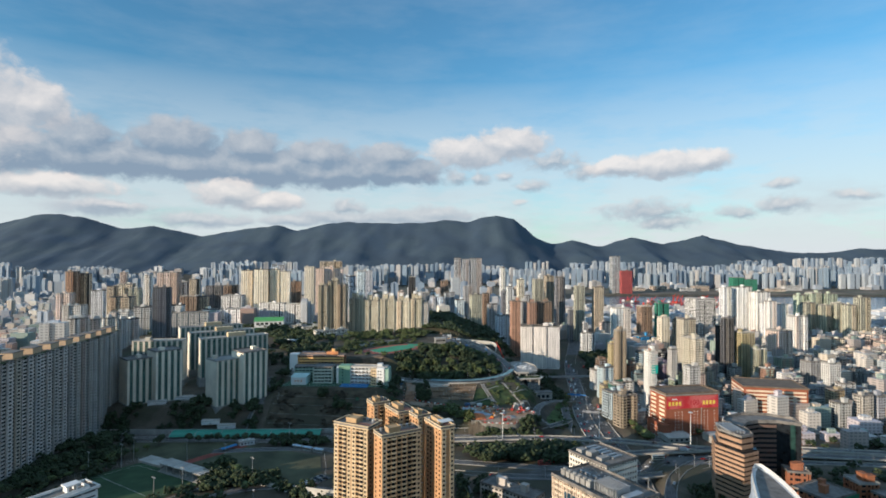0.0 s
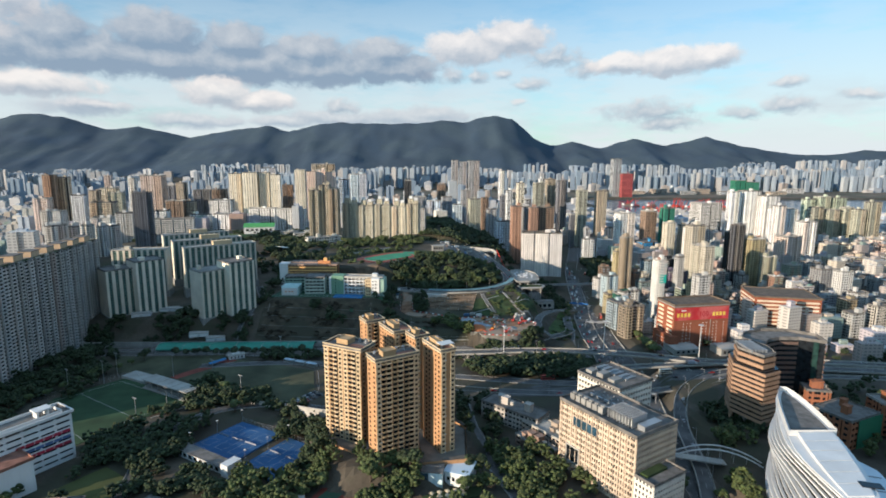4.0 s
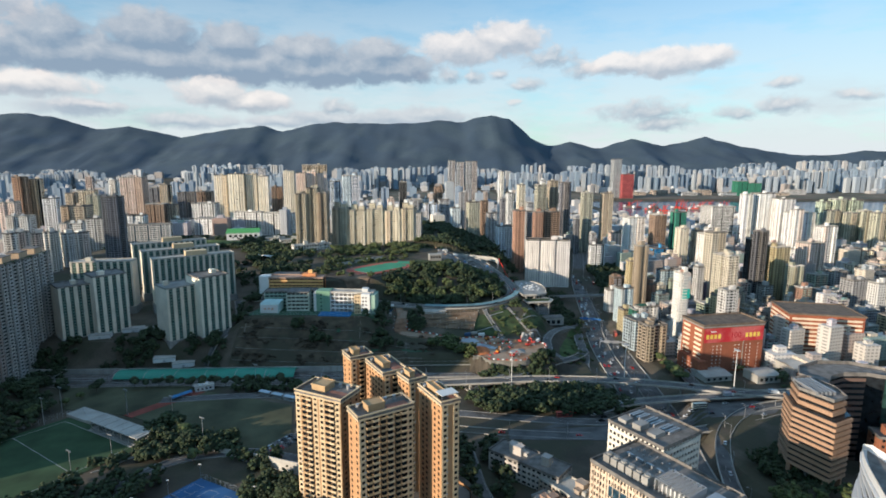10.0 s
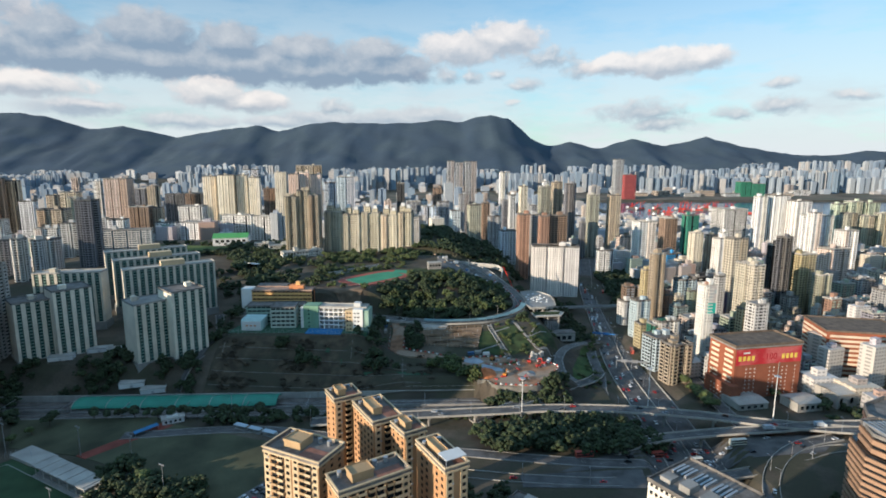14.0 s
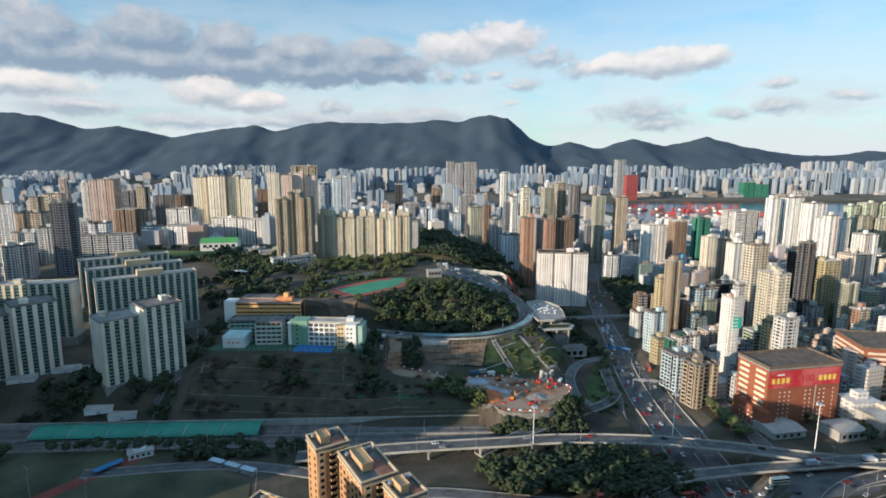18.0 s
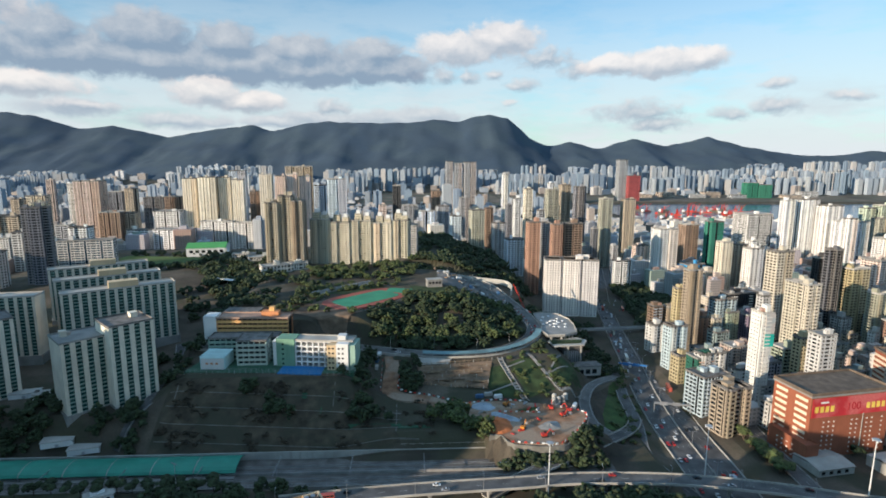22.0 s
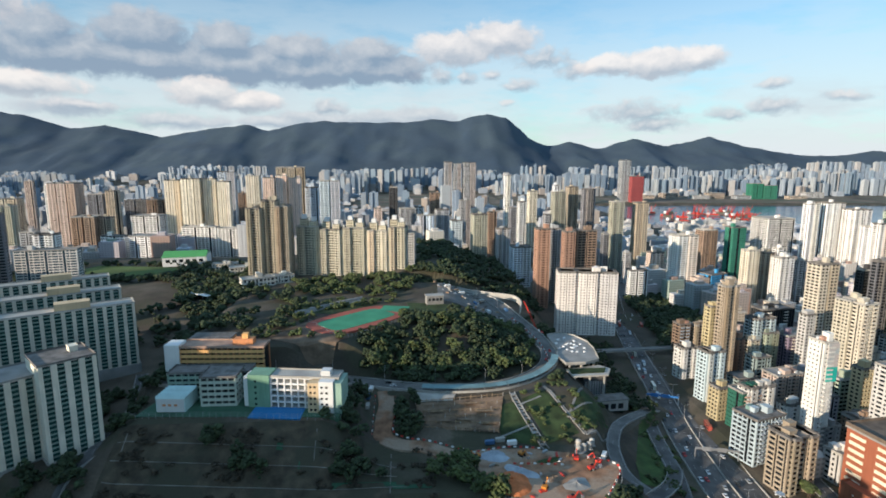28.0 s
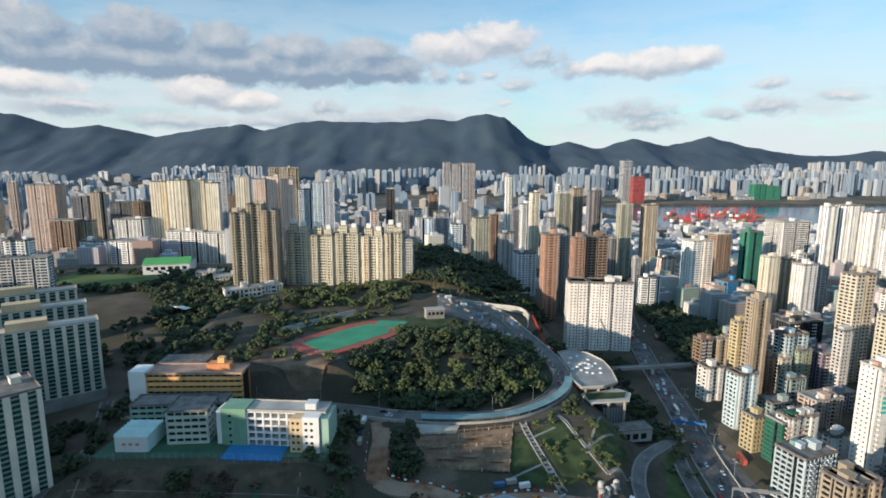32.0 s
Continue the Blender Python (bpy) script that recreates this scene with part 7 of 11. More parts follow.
tower("apartment_building", "white painted mid-rise apartment block with roof huts", 631, 848, 18.5, 14.8, 25.3, 8, (0.76, 0.74, 0.70), None, floor=3.1, bay=4.6, pier=1.2, sill=0.5, shape="slab", huts=2)
tower("apartment_building", "tan tiled mid-rise apartment block with roof huts", 642, 740, 15.7, 12.5, 16.8, 8, (0.50, 0.42, 0.31), None, floor=3.1, bay=3.4, pier=1.2, sill=0.5, shape="notch", huts=2)
tower("apartment_building", "tan tiled mid-rise apartment block with roof huts", 765, 1026, 20.8, 16.7, 22.6, 8, (0.50, 0.42, 0.31), None, floor=3.1, bay=6, pier=1.2, sill=0.5, shape="slab", huts=2)
tower("apartment_building", "white painted mid-rise apartment block with roof huts", 669, 810, 29.8, 23.9, 16.7, 8, (0.76, 0.74, 0.70), None, floor=3.1, bay=4.6, pier=1.2, sill=0.5, shape="bay", huts=2)
tower("apartment_building", "pink and cream painted mid-rise apartment block with roof huts", 687, 846, 18.7, 15.0, 22.3, 8, (0.68, 0.54, 0.46), None, floor=3.1, bay=4.6, pier=1.2, sill=0.5, shape="slab", huts=2)
tower("apartment_building", "cream painted mid-rise apartment block with roof huts", 602, 746, 27.7, 22.2, 19.6, 8, (0.66, 0.60, 0.48), None, floor=3.1, bay=3.4, pier=1.2, sill=0.5, shape="bay", huts=2)
tower("apartment_building", "tan tiled mid-rise apartment block with roof huts", 617, 764, 27.9, 22.3, 16.8, 8, (0.50, 0.42, 0.31), None, floor=3.1, bay=4.6, pier=1.2, sill=0.5, shape="slab", huts=2)
tower("apartment_building", "grey concrete mid-rise apartment block with roof huts", 615, 754, 19.2, 15.3, 22.2, 8, (0.42, 0.42, 0.42), None, floor=3.1, bay=3.4, pier=1.2, sill=0.5, shape="slab", huts=2)
tower("apartment_building", "grey concrete mid-rise apartment block with roof huts", 791, 1033, 35.7, 28.6, 31.4, 8, (0.42, 0.42, 0.42), None, floor=3.1, bay=6, pier=1.2, sill=0.5, shape="bay", huts=2)
tower("apartment_building", "pink and cream painted mid-rise apartment block with roof huts", 779, 958, 34.4, 27.5, 23.7, 8, (0.68, 0.54, 0.46), None, floor=3.1, bay=4.6, pier=1.2, sill=0.5, shape="bay", huts=2)
tower("apartment_building", "white painted mid-rise apartment block with roof huts", 624, 802, 26.7, 21.4, 23.0, 8, (0.76, 0.74, 0.70), None, floor=3.1, bay=4.6, pier=1.2, sill=0.5, shape="bay", huts=2)
tower("apartment_building", "tan tiled mid-rise apartment block with roof huts", 770, 940, 35.8, 28.6, 19.7, 8, (0.50, 0.42, 0.31), None, floor=3.1, bay=4.6, pier=1.2, sill=0.5, shape="slab", huts=2)
tower("apartment_building", "grey concrete mid-rise apartment block with roof huts", 1029, 1160, 25.5, 20.4, 26.0, 8, (0.42, 0.42, 0.42), None, floor=3.1, bay=6, pier=1.2, sill=0.5, shape="bay", huts=2)
tower("apartment_building", "grey concrete mid-rise apartment block with roof huts", 815, 918, 29.3, 23.4, 25.9, 8, (0.42, 0.42, 0.42), None, floor=3.1, bay=4.6, pier=1.2, sill=0.5, shape="bay", huts=2)
tower("apartment_building", "pink and cream painted mid-rise apartment block with roof huts", 410, 672, 17.8, 14.2, 13.9, 12, (0.68, 0.54, 0.46), None, floor=3.1, bay=3.4, pier=1.2, sill=0.5, shape="bay", huts=2)
tower("apartment_building", "cream painted mid-rise apartment block with roof huts", 413, 714, 21.3, 17.1, 15.9, 12, (0.66, 0.60, 0.48), None, floor=3.1, bay=3.4, pier=1.2, sill=0.5, shape="bay", huts=2)
tower("apartment_building", "cream painted mid-rise apartment block with roof huts", 497, 733, 13.8, 11.1, 16.8, 12, (0.66, 0.60, 0.48), None, floor=3.1, bay=3.4, pier=1.2, sill=0.5, shape="bay", huts=2)
tower("apartment_building", "pink and cream painted mid-rise apartment block with roof huts", 412, 685, 12.3, 10.0, 19.6, 12, (0.68, 0.54, 0.46), None, floor=3.1, bay=3.4, pier=1.2, sill=0.5, shape="slab", huts=2)
tower("apartment_building", "white painted mid-rise apartment block with roof huts", 472, 735, 11.9, 10.0, 18.9, 12, (0.76, 0.74, 0.70), None, floor=3.1, bay=3.4, pier=1.2, sill=0.5, shape="bay", huts=2)
tower("apartment_building", "white painted mid-rise apartment block with roof huts", 419, 730, 11.2, 10.0, 18.5, 12, (0.76, 0.74, 0.70), None, floor=3.1, bay=3.4, pier=1.2, sill=0.5, shape="bay", huts=2)
tower("apartment_building", "pink and cream painted mid-rise apartment block with roof huts", 394, 674, 11.3, 10.0, 17.7, 12, (0.68, 0.54, 0.46), None, floor=3.1, bay=3.4, pier=1.2, sill=0.5, shape="bay", huts=2)
tower("apartment_building", "cream painted mid-rise apartment block with roof huts", 418, 688, 19.2, 15.3, 16.3, 12, (0.66, 0.60, 0.48), None, floor=3.1, bay=3.4, pier=1.2, sill=0.5, shape="slab", huts=2)
tower("apartment_building", "pink and cream painted mid-rise apartment block with roof huts", 427, 685, 21.1, 16.8, 19.3, 12, (0.68, 0.54, 0.46), None, floor=3.1, bay=3.4, pier=1.2, sill=0.5, shape="slab", huts=2)
tower("apartment_building", "tan tiled mid-rise apartment block with roof huts", 443, 733, 12.6, 10.1, 18.1, 12, (0.50, 0.42, 0.31), None, floor=3.1, bay=3.4, pier=1.2, sill=0.5, shape="slab", huts=2)
tower("apartment_building", "cream painted mid-rise apartment block with roof huts", 388, 678, 13.4, 10.7, 14.6, 12, (0.66, 0.60, 0.48), None, floor=3.1, bay=3.4, pier=1.2, sill=0.5, shape="slab", huts=2)
tower("apartment_building", "white painted mid-rise apartment block with roof huts", 435, 673, 16.9, 13.5, 15.5, 12, (0.76, 0.74, 0.70), None, floor=3.1, bay=3.4, pier=1.2, sill=0.5, shape="slab", huts=2)
tower("apartment_building", "tan tiled mid-rise apartment block with roof huts", 391, 695, 15.8, 12.7, 15.9, 12, (0.50, 0.42, 0.31), None, floor=3.1, bay=3.4, pier=1.2, sill=0.5, shape="bay", huts=2)
tower("apartment_building", "tan tiled mid-rise apartment block with roof huts", 410, 682, 13.5, 10.8, 15.7, 12, (0.50, 0.42, 0.31), None, floor=3.1, bay=3.4, pier=1.2, sill=0.5, shape="bay", huts=2)
tower("apartment_building", "cream painted mid-rise apartment block with roof huts", 474, 710, 20.4, 16.3, 19.4, 12, (0.66, 0.60, 0.48), None, floor=3.1, bay=3.4, pier=1.2, sill=0.5, shape="slab", huts=2)
tower("apartment_building", "white painted mid-rise apartment block with roof huts", 450, 689, 11.3, 10.0, 18.1, 12, (0.76, 0.74, 0.70), None, floor=3.1, bay=3.4, pier=1.2, sill=0.5, shape="slab", huts=2)

# ---- trees and woods ----
def blob(g, rng, x, y, z, r, flat=0.8):
    """A leafy clump: a small uneven lump of 20 faces."""
    t = (1 + 5 ** 0.5) / 2
    pts = [(-1, t, 0), (1, t, 0), (-1, -t, 0), (1, -t, 0), (0, -1, t), (0, 1, t), (0, -1, -t), (0, 1, -t), (t, 0, -1), (t, 0, 1), (-t, 0, -1), (-t, 0, 1)]
    n = len(g.v)
    a = rng.uniform(0, 6.28)
    c, s = math.cos(a), math.sin(a)
    for p in pts:
        k = r * rng.uniform(0.78, 1.14) / 1.9
        px, py = p[0] * c - p[1] * s, p[0] * s + p[1] * c
        g.v.append((x + px * k, y + py * k, z + p[2] * k * flat))
    for f in ((0, 11, 5), (0, 5, 1), (0, 1, 7), (0, 7, 10), (0, 10, 11), (1, 5, 9), (5, 11, 4), (11, 10, 2), (10, 7, 6), (7, 1, 8), (3, 9, 4), (3, 4, 2), (3, 2, 6), (3, 6, 8), (3, 8, 9), (4, 9, 5), (2, 4, 11), (6, 2, 10), (8, 6, 7), (9, 8, 1)):
        g.f.append((n + f[0], n + f[1], n + f[2]))


def crown(g, rng, x, y, z, wide, high, count, size):
    """An uneven crown of many clumps with gaps between them."""
    lobes = [(rng.uniform(-0.3, 0.3) * wide, rng.uniform(-0.3, 0.3) * wide, rng.uniform(-0.1, 0.3) * high, rng.uniform(0.5, 0.8)) for _ in range(5)]
    for _ in range(count):
        lx, ly, lz, lr = rng.choice(lobes)
        u, v = rng.uniform(0, 6.28), rng.uniform(-0.35, 1)
        r = rng.uniform(0.7, 1.0) * lr
        h = math.sqrt(max(0, 1 - v * v))
        blob(g, rng, x + lx + r * h * math.cos(u) * wide * 0.5, y + ly + r * h * math.sin(u) * wide * 0.5, z + lz + r * v * high * 0.5, size * rng.uniform(0.7, 1.25))


def make_tree(seed, tall, wide, count=110, size=1.15, leaf=None):
    rng = random.Random(seed)
    t = thing("tree", "broad leafy green street tree", "tree", 0, 0, -400)
    g = Geo()
    th = tall * 0.45
    g.tube(0, 0, -1, th, 0.34, 0.2, 8)
    for n in range(5):
        a = n * 1.256 + rng.uniform(-0.3, 0.3)
        e = (math.cos(a) * wide * 0.3, math.sin(a) * wide * 0.3, tall * rng.uniform(0.6, 0.75))
        g.beam((0, 0, th * 0.85), e, 0.16, 0.16)
    part("trunk", g, M_BARK, t)
    g = Geo()
    crown(g, rng, 0, 0, tall * 0.66, wide, tall * 0.62, count, size)
    part("crown", g, leaf or M_LEAF, t)
    return t


TREES = [make_tree(1, 9, 8), make_tree(2, 11, 9, 130), make_tree(3, 7, 6.5, 90), make_tree(4, 12, 11, 150, 1.3, M_LEAF_DK), make_tree(5, 9.5, 8.5, 110, 1.2, M_LEAF_DK)]


def plant(x, y, pick=None, scale=1.0, z=None, label=""):
    k = RNG.randrange(5) if pick is None else pick
    s = scale * RNG.uniform(0.85, 1.2)
    t = copy_thing(TREES[k], pose(x, y, (ground_z(x, y) if z is None else z) - 0.2, 0, 0, RNG.uniform(0, 360)) @ Matrix.Scale(s, 4))
    if label:
        t["label"] = label
    t["group"] = "city trees"
    return t


def wood(name, label, spots, count=26, wide=8, tall=8, size=1.5, leaf=None, seed=1, lift=0.35):
    """Many trees that nobody could count, as one leafy mass."""
    rng = random.Random(seed)
    g = Geo()
    for x, y in spots:
        s = rng.uniform(0.7, 1.3)
        crown(g, rng, x, y, ground_z(x, y) + tall * lift * s, wide * s, tall * s, count, size)
    return tagged(part(name, g, leaf or M_LEAF), label, "trees", kind="stuff")


CLEAR = [[(-128, 379), (-96, 361), (-119, 324), (-151, 348)], [(-90, 356), (-67, 341), (-88, 306), (-109, 326)], [(-67, 288), (-50, 317), (-26, 298), (-44, 270)], [(-210, 303), (-192, 329), (-162, 307), (-180, 281)],
         [(-165, 276), (-152, 300), (-116, 282), (-126, 260)], [(-298, 408), (-226, 352), (-180, 418), (-252, 461)], [(-100, 404), (-78, 424), (-97, 474), (-186, 449)], [(0, 283), (32, 289), (36, 302), (-2, 298)], [(-4, 296), (30, 296), (30, 316), (-4, 312)],
         [(-266, 300), (-236, 285), (-205, 340), (-235, 356)], [(60, 240), (125, 240), (165, 340), (140, 352)], [(160, 190), (235, 190), (235, 330), (190, 330)], [(-66, 338), (-30, 312), (28, 310), (28, 350)]]


def open_spot(x, y):
    """True where no court, pitch, yard or building stands."""
    for ring_ in CLEAR:
        hit = False
        for (ax, ay), (bx, by) in zip(ring_, ring_[1:] + ring_[:1]):
            if (ay > y) != (by > y) and x < ax + (bx - ax) * (y - ay) / (by - ay):
                hit = not hit
        if hit:
            return False
    return not (y < 528 and abs(x - 187 + 0.155 * (528 - y)) < 22)


def scatter(seed, n, x0, x1, y0, y1, ok=None):
    rng = random.Random(seed)
    out = []
    while len(out) < n:
        x, y = rng.uniform(x0, x1), rng.uniform(y0, y1)
        if (ok is None or ok(x, y)) and (y > 420 or open_spot(x, y)):
            out.append((x, y))
    return out


in_oval = lambda cx, cy, rx, ry: (lambda x, y: ((x - cx) / rx) ** 2 + ((y - cy) / ry) ** 2 < 1)
def road_far(x, y, half):
    d = np.hypot(CARVE[:, 0] - x, CARVE[:, 1] - y)
    return float(d.min()) > half


def hill_free(x, y):
    """Inside the hill road, clear of it and of the track, courts and lawn."""
    if not road_far(x, y, 11) or y < 664 or y > 764:
        return False
    if ((x + 48) * 0.72 + (y - 741) * 0.70) ** 2 / 50 ** 2 + ((y - 741) * 0.72 - (x + 48) * 0.70) ** 2 / 31 ** 2 < 1:
        return False
    return not (x < 36 and y > 742) and x < 118 - max(0, y - 700) * 0.25 and not (x < -54 and y > 672)


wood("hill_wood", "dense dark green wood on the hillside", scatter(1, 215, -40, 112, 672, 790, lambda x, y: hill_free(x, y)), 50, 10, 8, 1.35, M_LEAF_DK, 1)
# lighter leaves stand in for the sunlit tops of this wood
wood("hill_wood", "lighter green hilltop trees, sunlight in their leaf colour", scatter(2, 46, -30, 106, 680, 770, lambda x, y: hill_free(x, y) and math.sin(x * 0.09) + math.sin(y * 0.13) > -0.1), 70, 10, 9, 1.35, M_LEAF, 2, 0.5)
# dark leaf colour stands in for the shade over the interchange
wood("interchange_wood", "green trees inside the road interchange, shade in their dark leaf colour", scatter(3, 190, 36, 168, 444, 500, lambda x, y: in_oval(102, 473, 66, 26)(x, y)), 34, 9, 11, 1.4, M_LEAF_DK, 3)
wood("bank_bushes", "green bushes on the bank beside the slip road", scatter(4, 34, 130, 184, 560, 680, lambda x, y: 138 + (y - 560) * 0.2 < x < 163 + (y - 560) * 0.2 and road_far(x, y, 6)), 16, 5, 3, 0.9, M_LEAF, 4)
wood("site_trees", "trees beside the construction site", scatter(5, 12, 10, 34, 566, 590) + scatter(6, 8, 36, 52, 552, 562), 46, 10, 11, 1.3, M_LEAF, 5)
wood("slope_scrub", "dark scrub on the terraced slope", scatter(7, 150, -172, 14, 556, 598, lambda x, y: math.sin(x * 0.11) + math.sin(y * 0.4 + x * 0.03) > 0.2), 12, 5, 1.6, 0.8, M_SCRUB, 6)
wood("school_trees", "dark green trees round the school terrace", scatter(8, 12, -45, -18, 570, 588) + scatter(9, 6, -102, -86, 574, 584) + scatter(10, 5, -128, -112, 588, 594), 40, 8, 10, 1.3, M_LEAF_DK, 7)
wood("plateau_trees", "green trees along the hilltop plateau", scatter(11, 170, -240, 0, 790, 905, lambda x, y: y > 808 - x * 0.15 and not (-186 < x < -130 and 855 < y < 900)), 26, 8, 7, 1.4, M_LEAF, 8)
wood("field_trees", "dark trees between the towers and the sports field", scatter(12, 70, -318, -262, 372, 520, lambda x, y: x < -262 - (y - 372) * 0.13), 26, 9, 9, 1.5, M_LEAF_DK, 9)
wood("track_trees", "dark trees along the railway edge of the pitch", scatter(13, 34, -150, -62, 497, 512), 28, 7, 8, 1.3, M_LEAF_DK, 10)
wood("estate_trees", "dark trees between the estate towers", scatter(14, 26, -262, -240, 566, 600) + scatter(15, 8, -198, -190, 570, 580), 30, 8, 8, 1.4, M_LEAF_DK, 11)
wood("ridge_wood", "dark wooded hill behind the apartment row", scatter(16, 230, 5, 150, 880, 1090, lambda x, y: x < 150 - (y - 880) * 0.15 and not (abs(x - 182) < 40 and y < 870)), 16, 13, 9, 2.2, M_LEAF_DK, 12)
wood("park_trees", "dark green park trees beside the highway", scatter(17, 170, 225, 352, 850, 1010, lambda x, y: x > 268 + (y - 850) * 0.18 and not (290 < x < 335 and 855 < y < 900)), 18, 11, 9, 2.0, M_LEAF_DK, 13)
wood("block_trees", "dark trees between the white tower block and the road", scatter(18, 34, 118, 215, 795, 818, lambda x, y: x < 196 + (y - 795) * 0.3), 26, 9, 9, 1.6, M_LEAF_DK, 14)
wood("hill_trees_west", "dark green trees round the school field", scatter(19, 160, -480, -190, 905, 1010, lambda x, y: not (-420 < x < -290 and 930 < y < 1000)), 16, 11, 8, 2.0, M_LEAF_DK, 15)
wood("slope_trees", "dark trees behind the estate slabs", scatter(20, 90, -330, -170, 790, 900, lambda x, y: x + y * 0.5 > 180), 20, 10, 8, 1.8, M_LEAF_DK, 16)
wood("tower_garden", "green trees below the ochre towers", scatter(21, 76, -108, 34, 284, 330, lambda x, y: y < 318 - abs(x + 30) * 0.08) , 44, 8, 9, 1.15, M_LEAF, 17)
wood("street_trees", "green trees beside the campus block", scatter(22, 60, 40, 84, 258, 335, lambda x, y: x < 80 and x > 44 + (315 - y) * 0.15), 50, 8, 10, 1.1, M_LEAF, 18)
wood("court_trees", "dark trees round the blue courts and lane", scatter(23, 90, -206, -60, 290, 420, lambda x, y: abs((x + 118) * 0.55 + (y - 352)) > 46 and not (-90 < x < 30 and y > 318)), 36, 8, 9, 1.2, M_LEAF_DK, 19)
wood("lane_trees", "dark trees along the wall above the lane", scatter(24, 44, -232, -120, 372, 430, lambda x, y: abs(y - 410 - (x + 160) * 0.25) < 9), 36, 7, 8, 1.2, M_LEAF_DK, 20)
wood("campus_trees", "green trees among the campus buildings", scatter(25, 16, 192, 214, 300, 345) + scatter(26, 20, 226, 300, 300, 340), 40, 8, 9, 1.2, M_LEAF, 21)
wood("corner_trees", "dark dense trees at the corner of the pitch", scatter(40, 70, -260, -150, 330, 380, lambda x, y: (x + 226) * 0.83 - (y - 352) * 0.56 > 8 and not (-212 < x < -160 and y < 330)), 34, 9, 10, 1.3, M_LEAF_DK, 30)
wood("pitch_trees", "dark trees between the stand and the lane", scatter(41, 40, -186, -128, 398, 444, lambda x, y: abs((y - 424) + (x + 160) * 0.5) < 10), 36, 8, 10, 1.3, M_LEAF_DK, 31)
wood("podium_trees", "dark trees round the foot of the ochre towers", scatter(42, 50, -96, -58, 318, 372, lambda x, y: x < -66 - (y - 345) * 0.2 or y < 328) + scatter(43, 34, 26, 52, 330, 412, lambda x, y: 40 < x or x < 31), 36, 8, 10, 1.2, M_LEAF_DK, 32)
wood("row_garden", "dark trees below the curved apartment row", scatter(44, 90, -330, -290, 400, 580, lambda x, y: x > -322 - (y - 400) * 0.12 and x < -296 - (y - 400) * 0.10), 30, 8, 9, 1.4, M_LEAF_DK, 33)
wood("office_trees", "dark trees between the ramp and the office tower", scatter(45, 50, 200, 232, 340, 412, lambda x, y: x > 204 and y < 392), 34, 7, 9, 1.2, M_LEAF_DK, 34)
wood("slope_wood", "dark trees on the slope below the deck", scatter(46, 80, 124, 186, 672, 800, lambda x, y: x > 150 or y > 765), 28, 9, 8, 1.5, M_LEAF_DK, 35)
wood("site_bank_trees", "dark green trees above the haul road", scatter(47, 26, -54, -32, 596, 650) + scatter(48, 20, -10, 4, 612, 650, lambda x, y: x < 2), 36, 8, 10, 1.3, M_LEAF_DK, 36)
wood("slope_bushes", "green bushes on the drained slope", scatter(49, 60, 76, 140, 606, 668, lambda x, y: road_far(x, y, 12) and math.sin(x * 0.3 + y * 0.2) > -0.3), 14, 4, 2.4, 0.9, M_LEAF, 37)
wood("estate_garden", "dark trees below the estate towers", scatter(50, 60, -345, -180, 556, 575, lambda x, y: math.sin(x * 0.09) > -0.2), 30, 7, 8, 1.3, M_LEAF_DK, 38)
wood("access_trees", "dark trees along the access road", scatter(51, 50, -190, -172, 590, 720) + scatter(52, 30, -240, -205, 620, 670), 28, 7, 8, 1.3, M_LEAF_DK, 39)
wood("plateau_wood", "dense dark trees between the estate and the school", scatter(53, 70, -255, -96, 690, 840, lambda x, y: not (-104 < x and y < 770) and not (x < -190 and y < 745) and math.sin(x * 0.05) + math.cos(y * 0.06) > -0.9), 24, 10, 9, 1.8, M_LEAF_DK, 40)
wood("wall_bushes", "dark bushes along the foot of the site wall", scatter(54, 84, 50, 122, 530, 556, lambda x, y: y < 537 + max(0, x - 94) * 1.0 and x > 52), 16, 5, 7, 1.2, M_LEAF_DK, 41)
wood("track_scrub", "green scrub round the hilltop track", scatter(55, 60, -120, -20, 690, 800, lambda x, y: not hill_free(x, y) and ((x + 48) * 0.72 + (y - 741) * 0.70) ** 2 / 54 ** 2 + ((y - 741) * 0.72 - (x + 48) * 0.70) ** 2 / 34 ** 2 > 1), 16, 7, 5, 1.3, M_LEAF, 42)
wood("lower_trees", "green trees on the ground before the towers", scatter(56, 150, -230, 120, 215, 300, lambda x, y: math.sin(x * 0.06 + 1) + math.sin(y * 0.11 + x * 0.02) > -0.6), 34, 8, 9, 1.3, M_LEAF, 43)
wood("east_trees", "dark trees between the flyover and the low blocks", scatter(57, 110, 290, 520, 380, 545, lambda x, y: y < 440 or y > 486), 22, 9, 8, 1.6, M_LEAF_DK, 44)
wood("park_grove", "dark trees at the near end of the park", scatter(59, 70, 236, 330, 815, 900, lambda x, y: x > 258 + (y - 815) * 0.25), 20, 10, 9, 1.8, M_LEAF_DK, 46)
wood("kerb_trees", "green trees beside the white fin tower", scatter(60, 16, 178, 196, 262, 300, lambda x, y: x > 172 + (300 - y) * 0.12), 44, 8, 9, 1.2, M_LEAF, 47)
wood("railway_scrub", "scrub along the railway wall", scatter(27, 40, -60, 120, 510, 517), 12, 4, 3, 0.9, M_LEAF_DK, 22)
for x, y in scatter(30, 26, 214, 232, 520, 760, lambda x, y: abs(x - 226 - (y - 520) * 0.12) < 4 and y < 640):
    plant(x, y, 2)
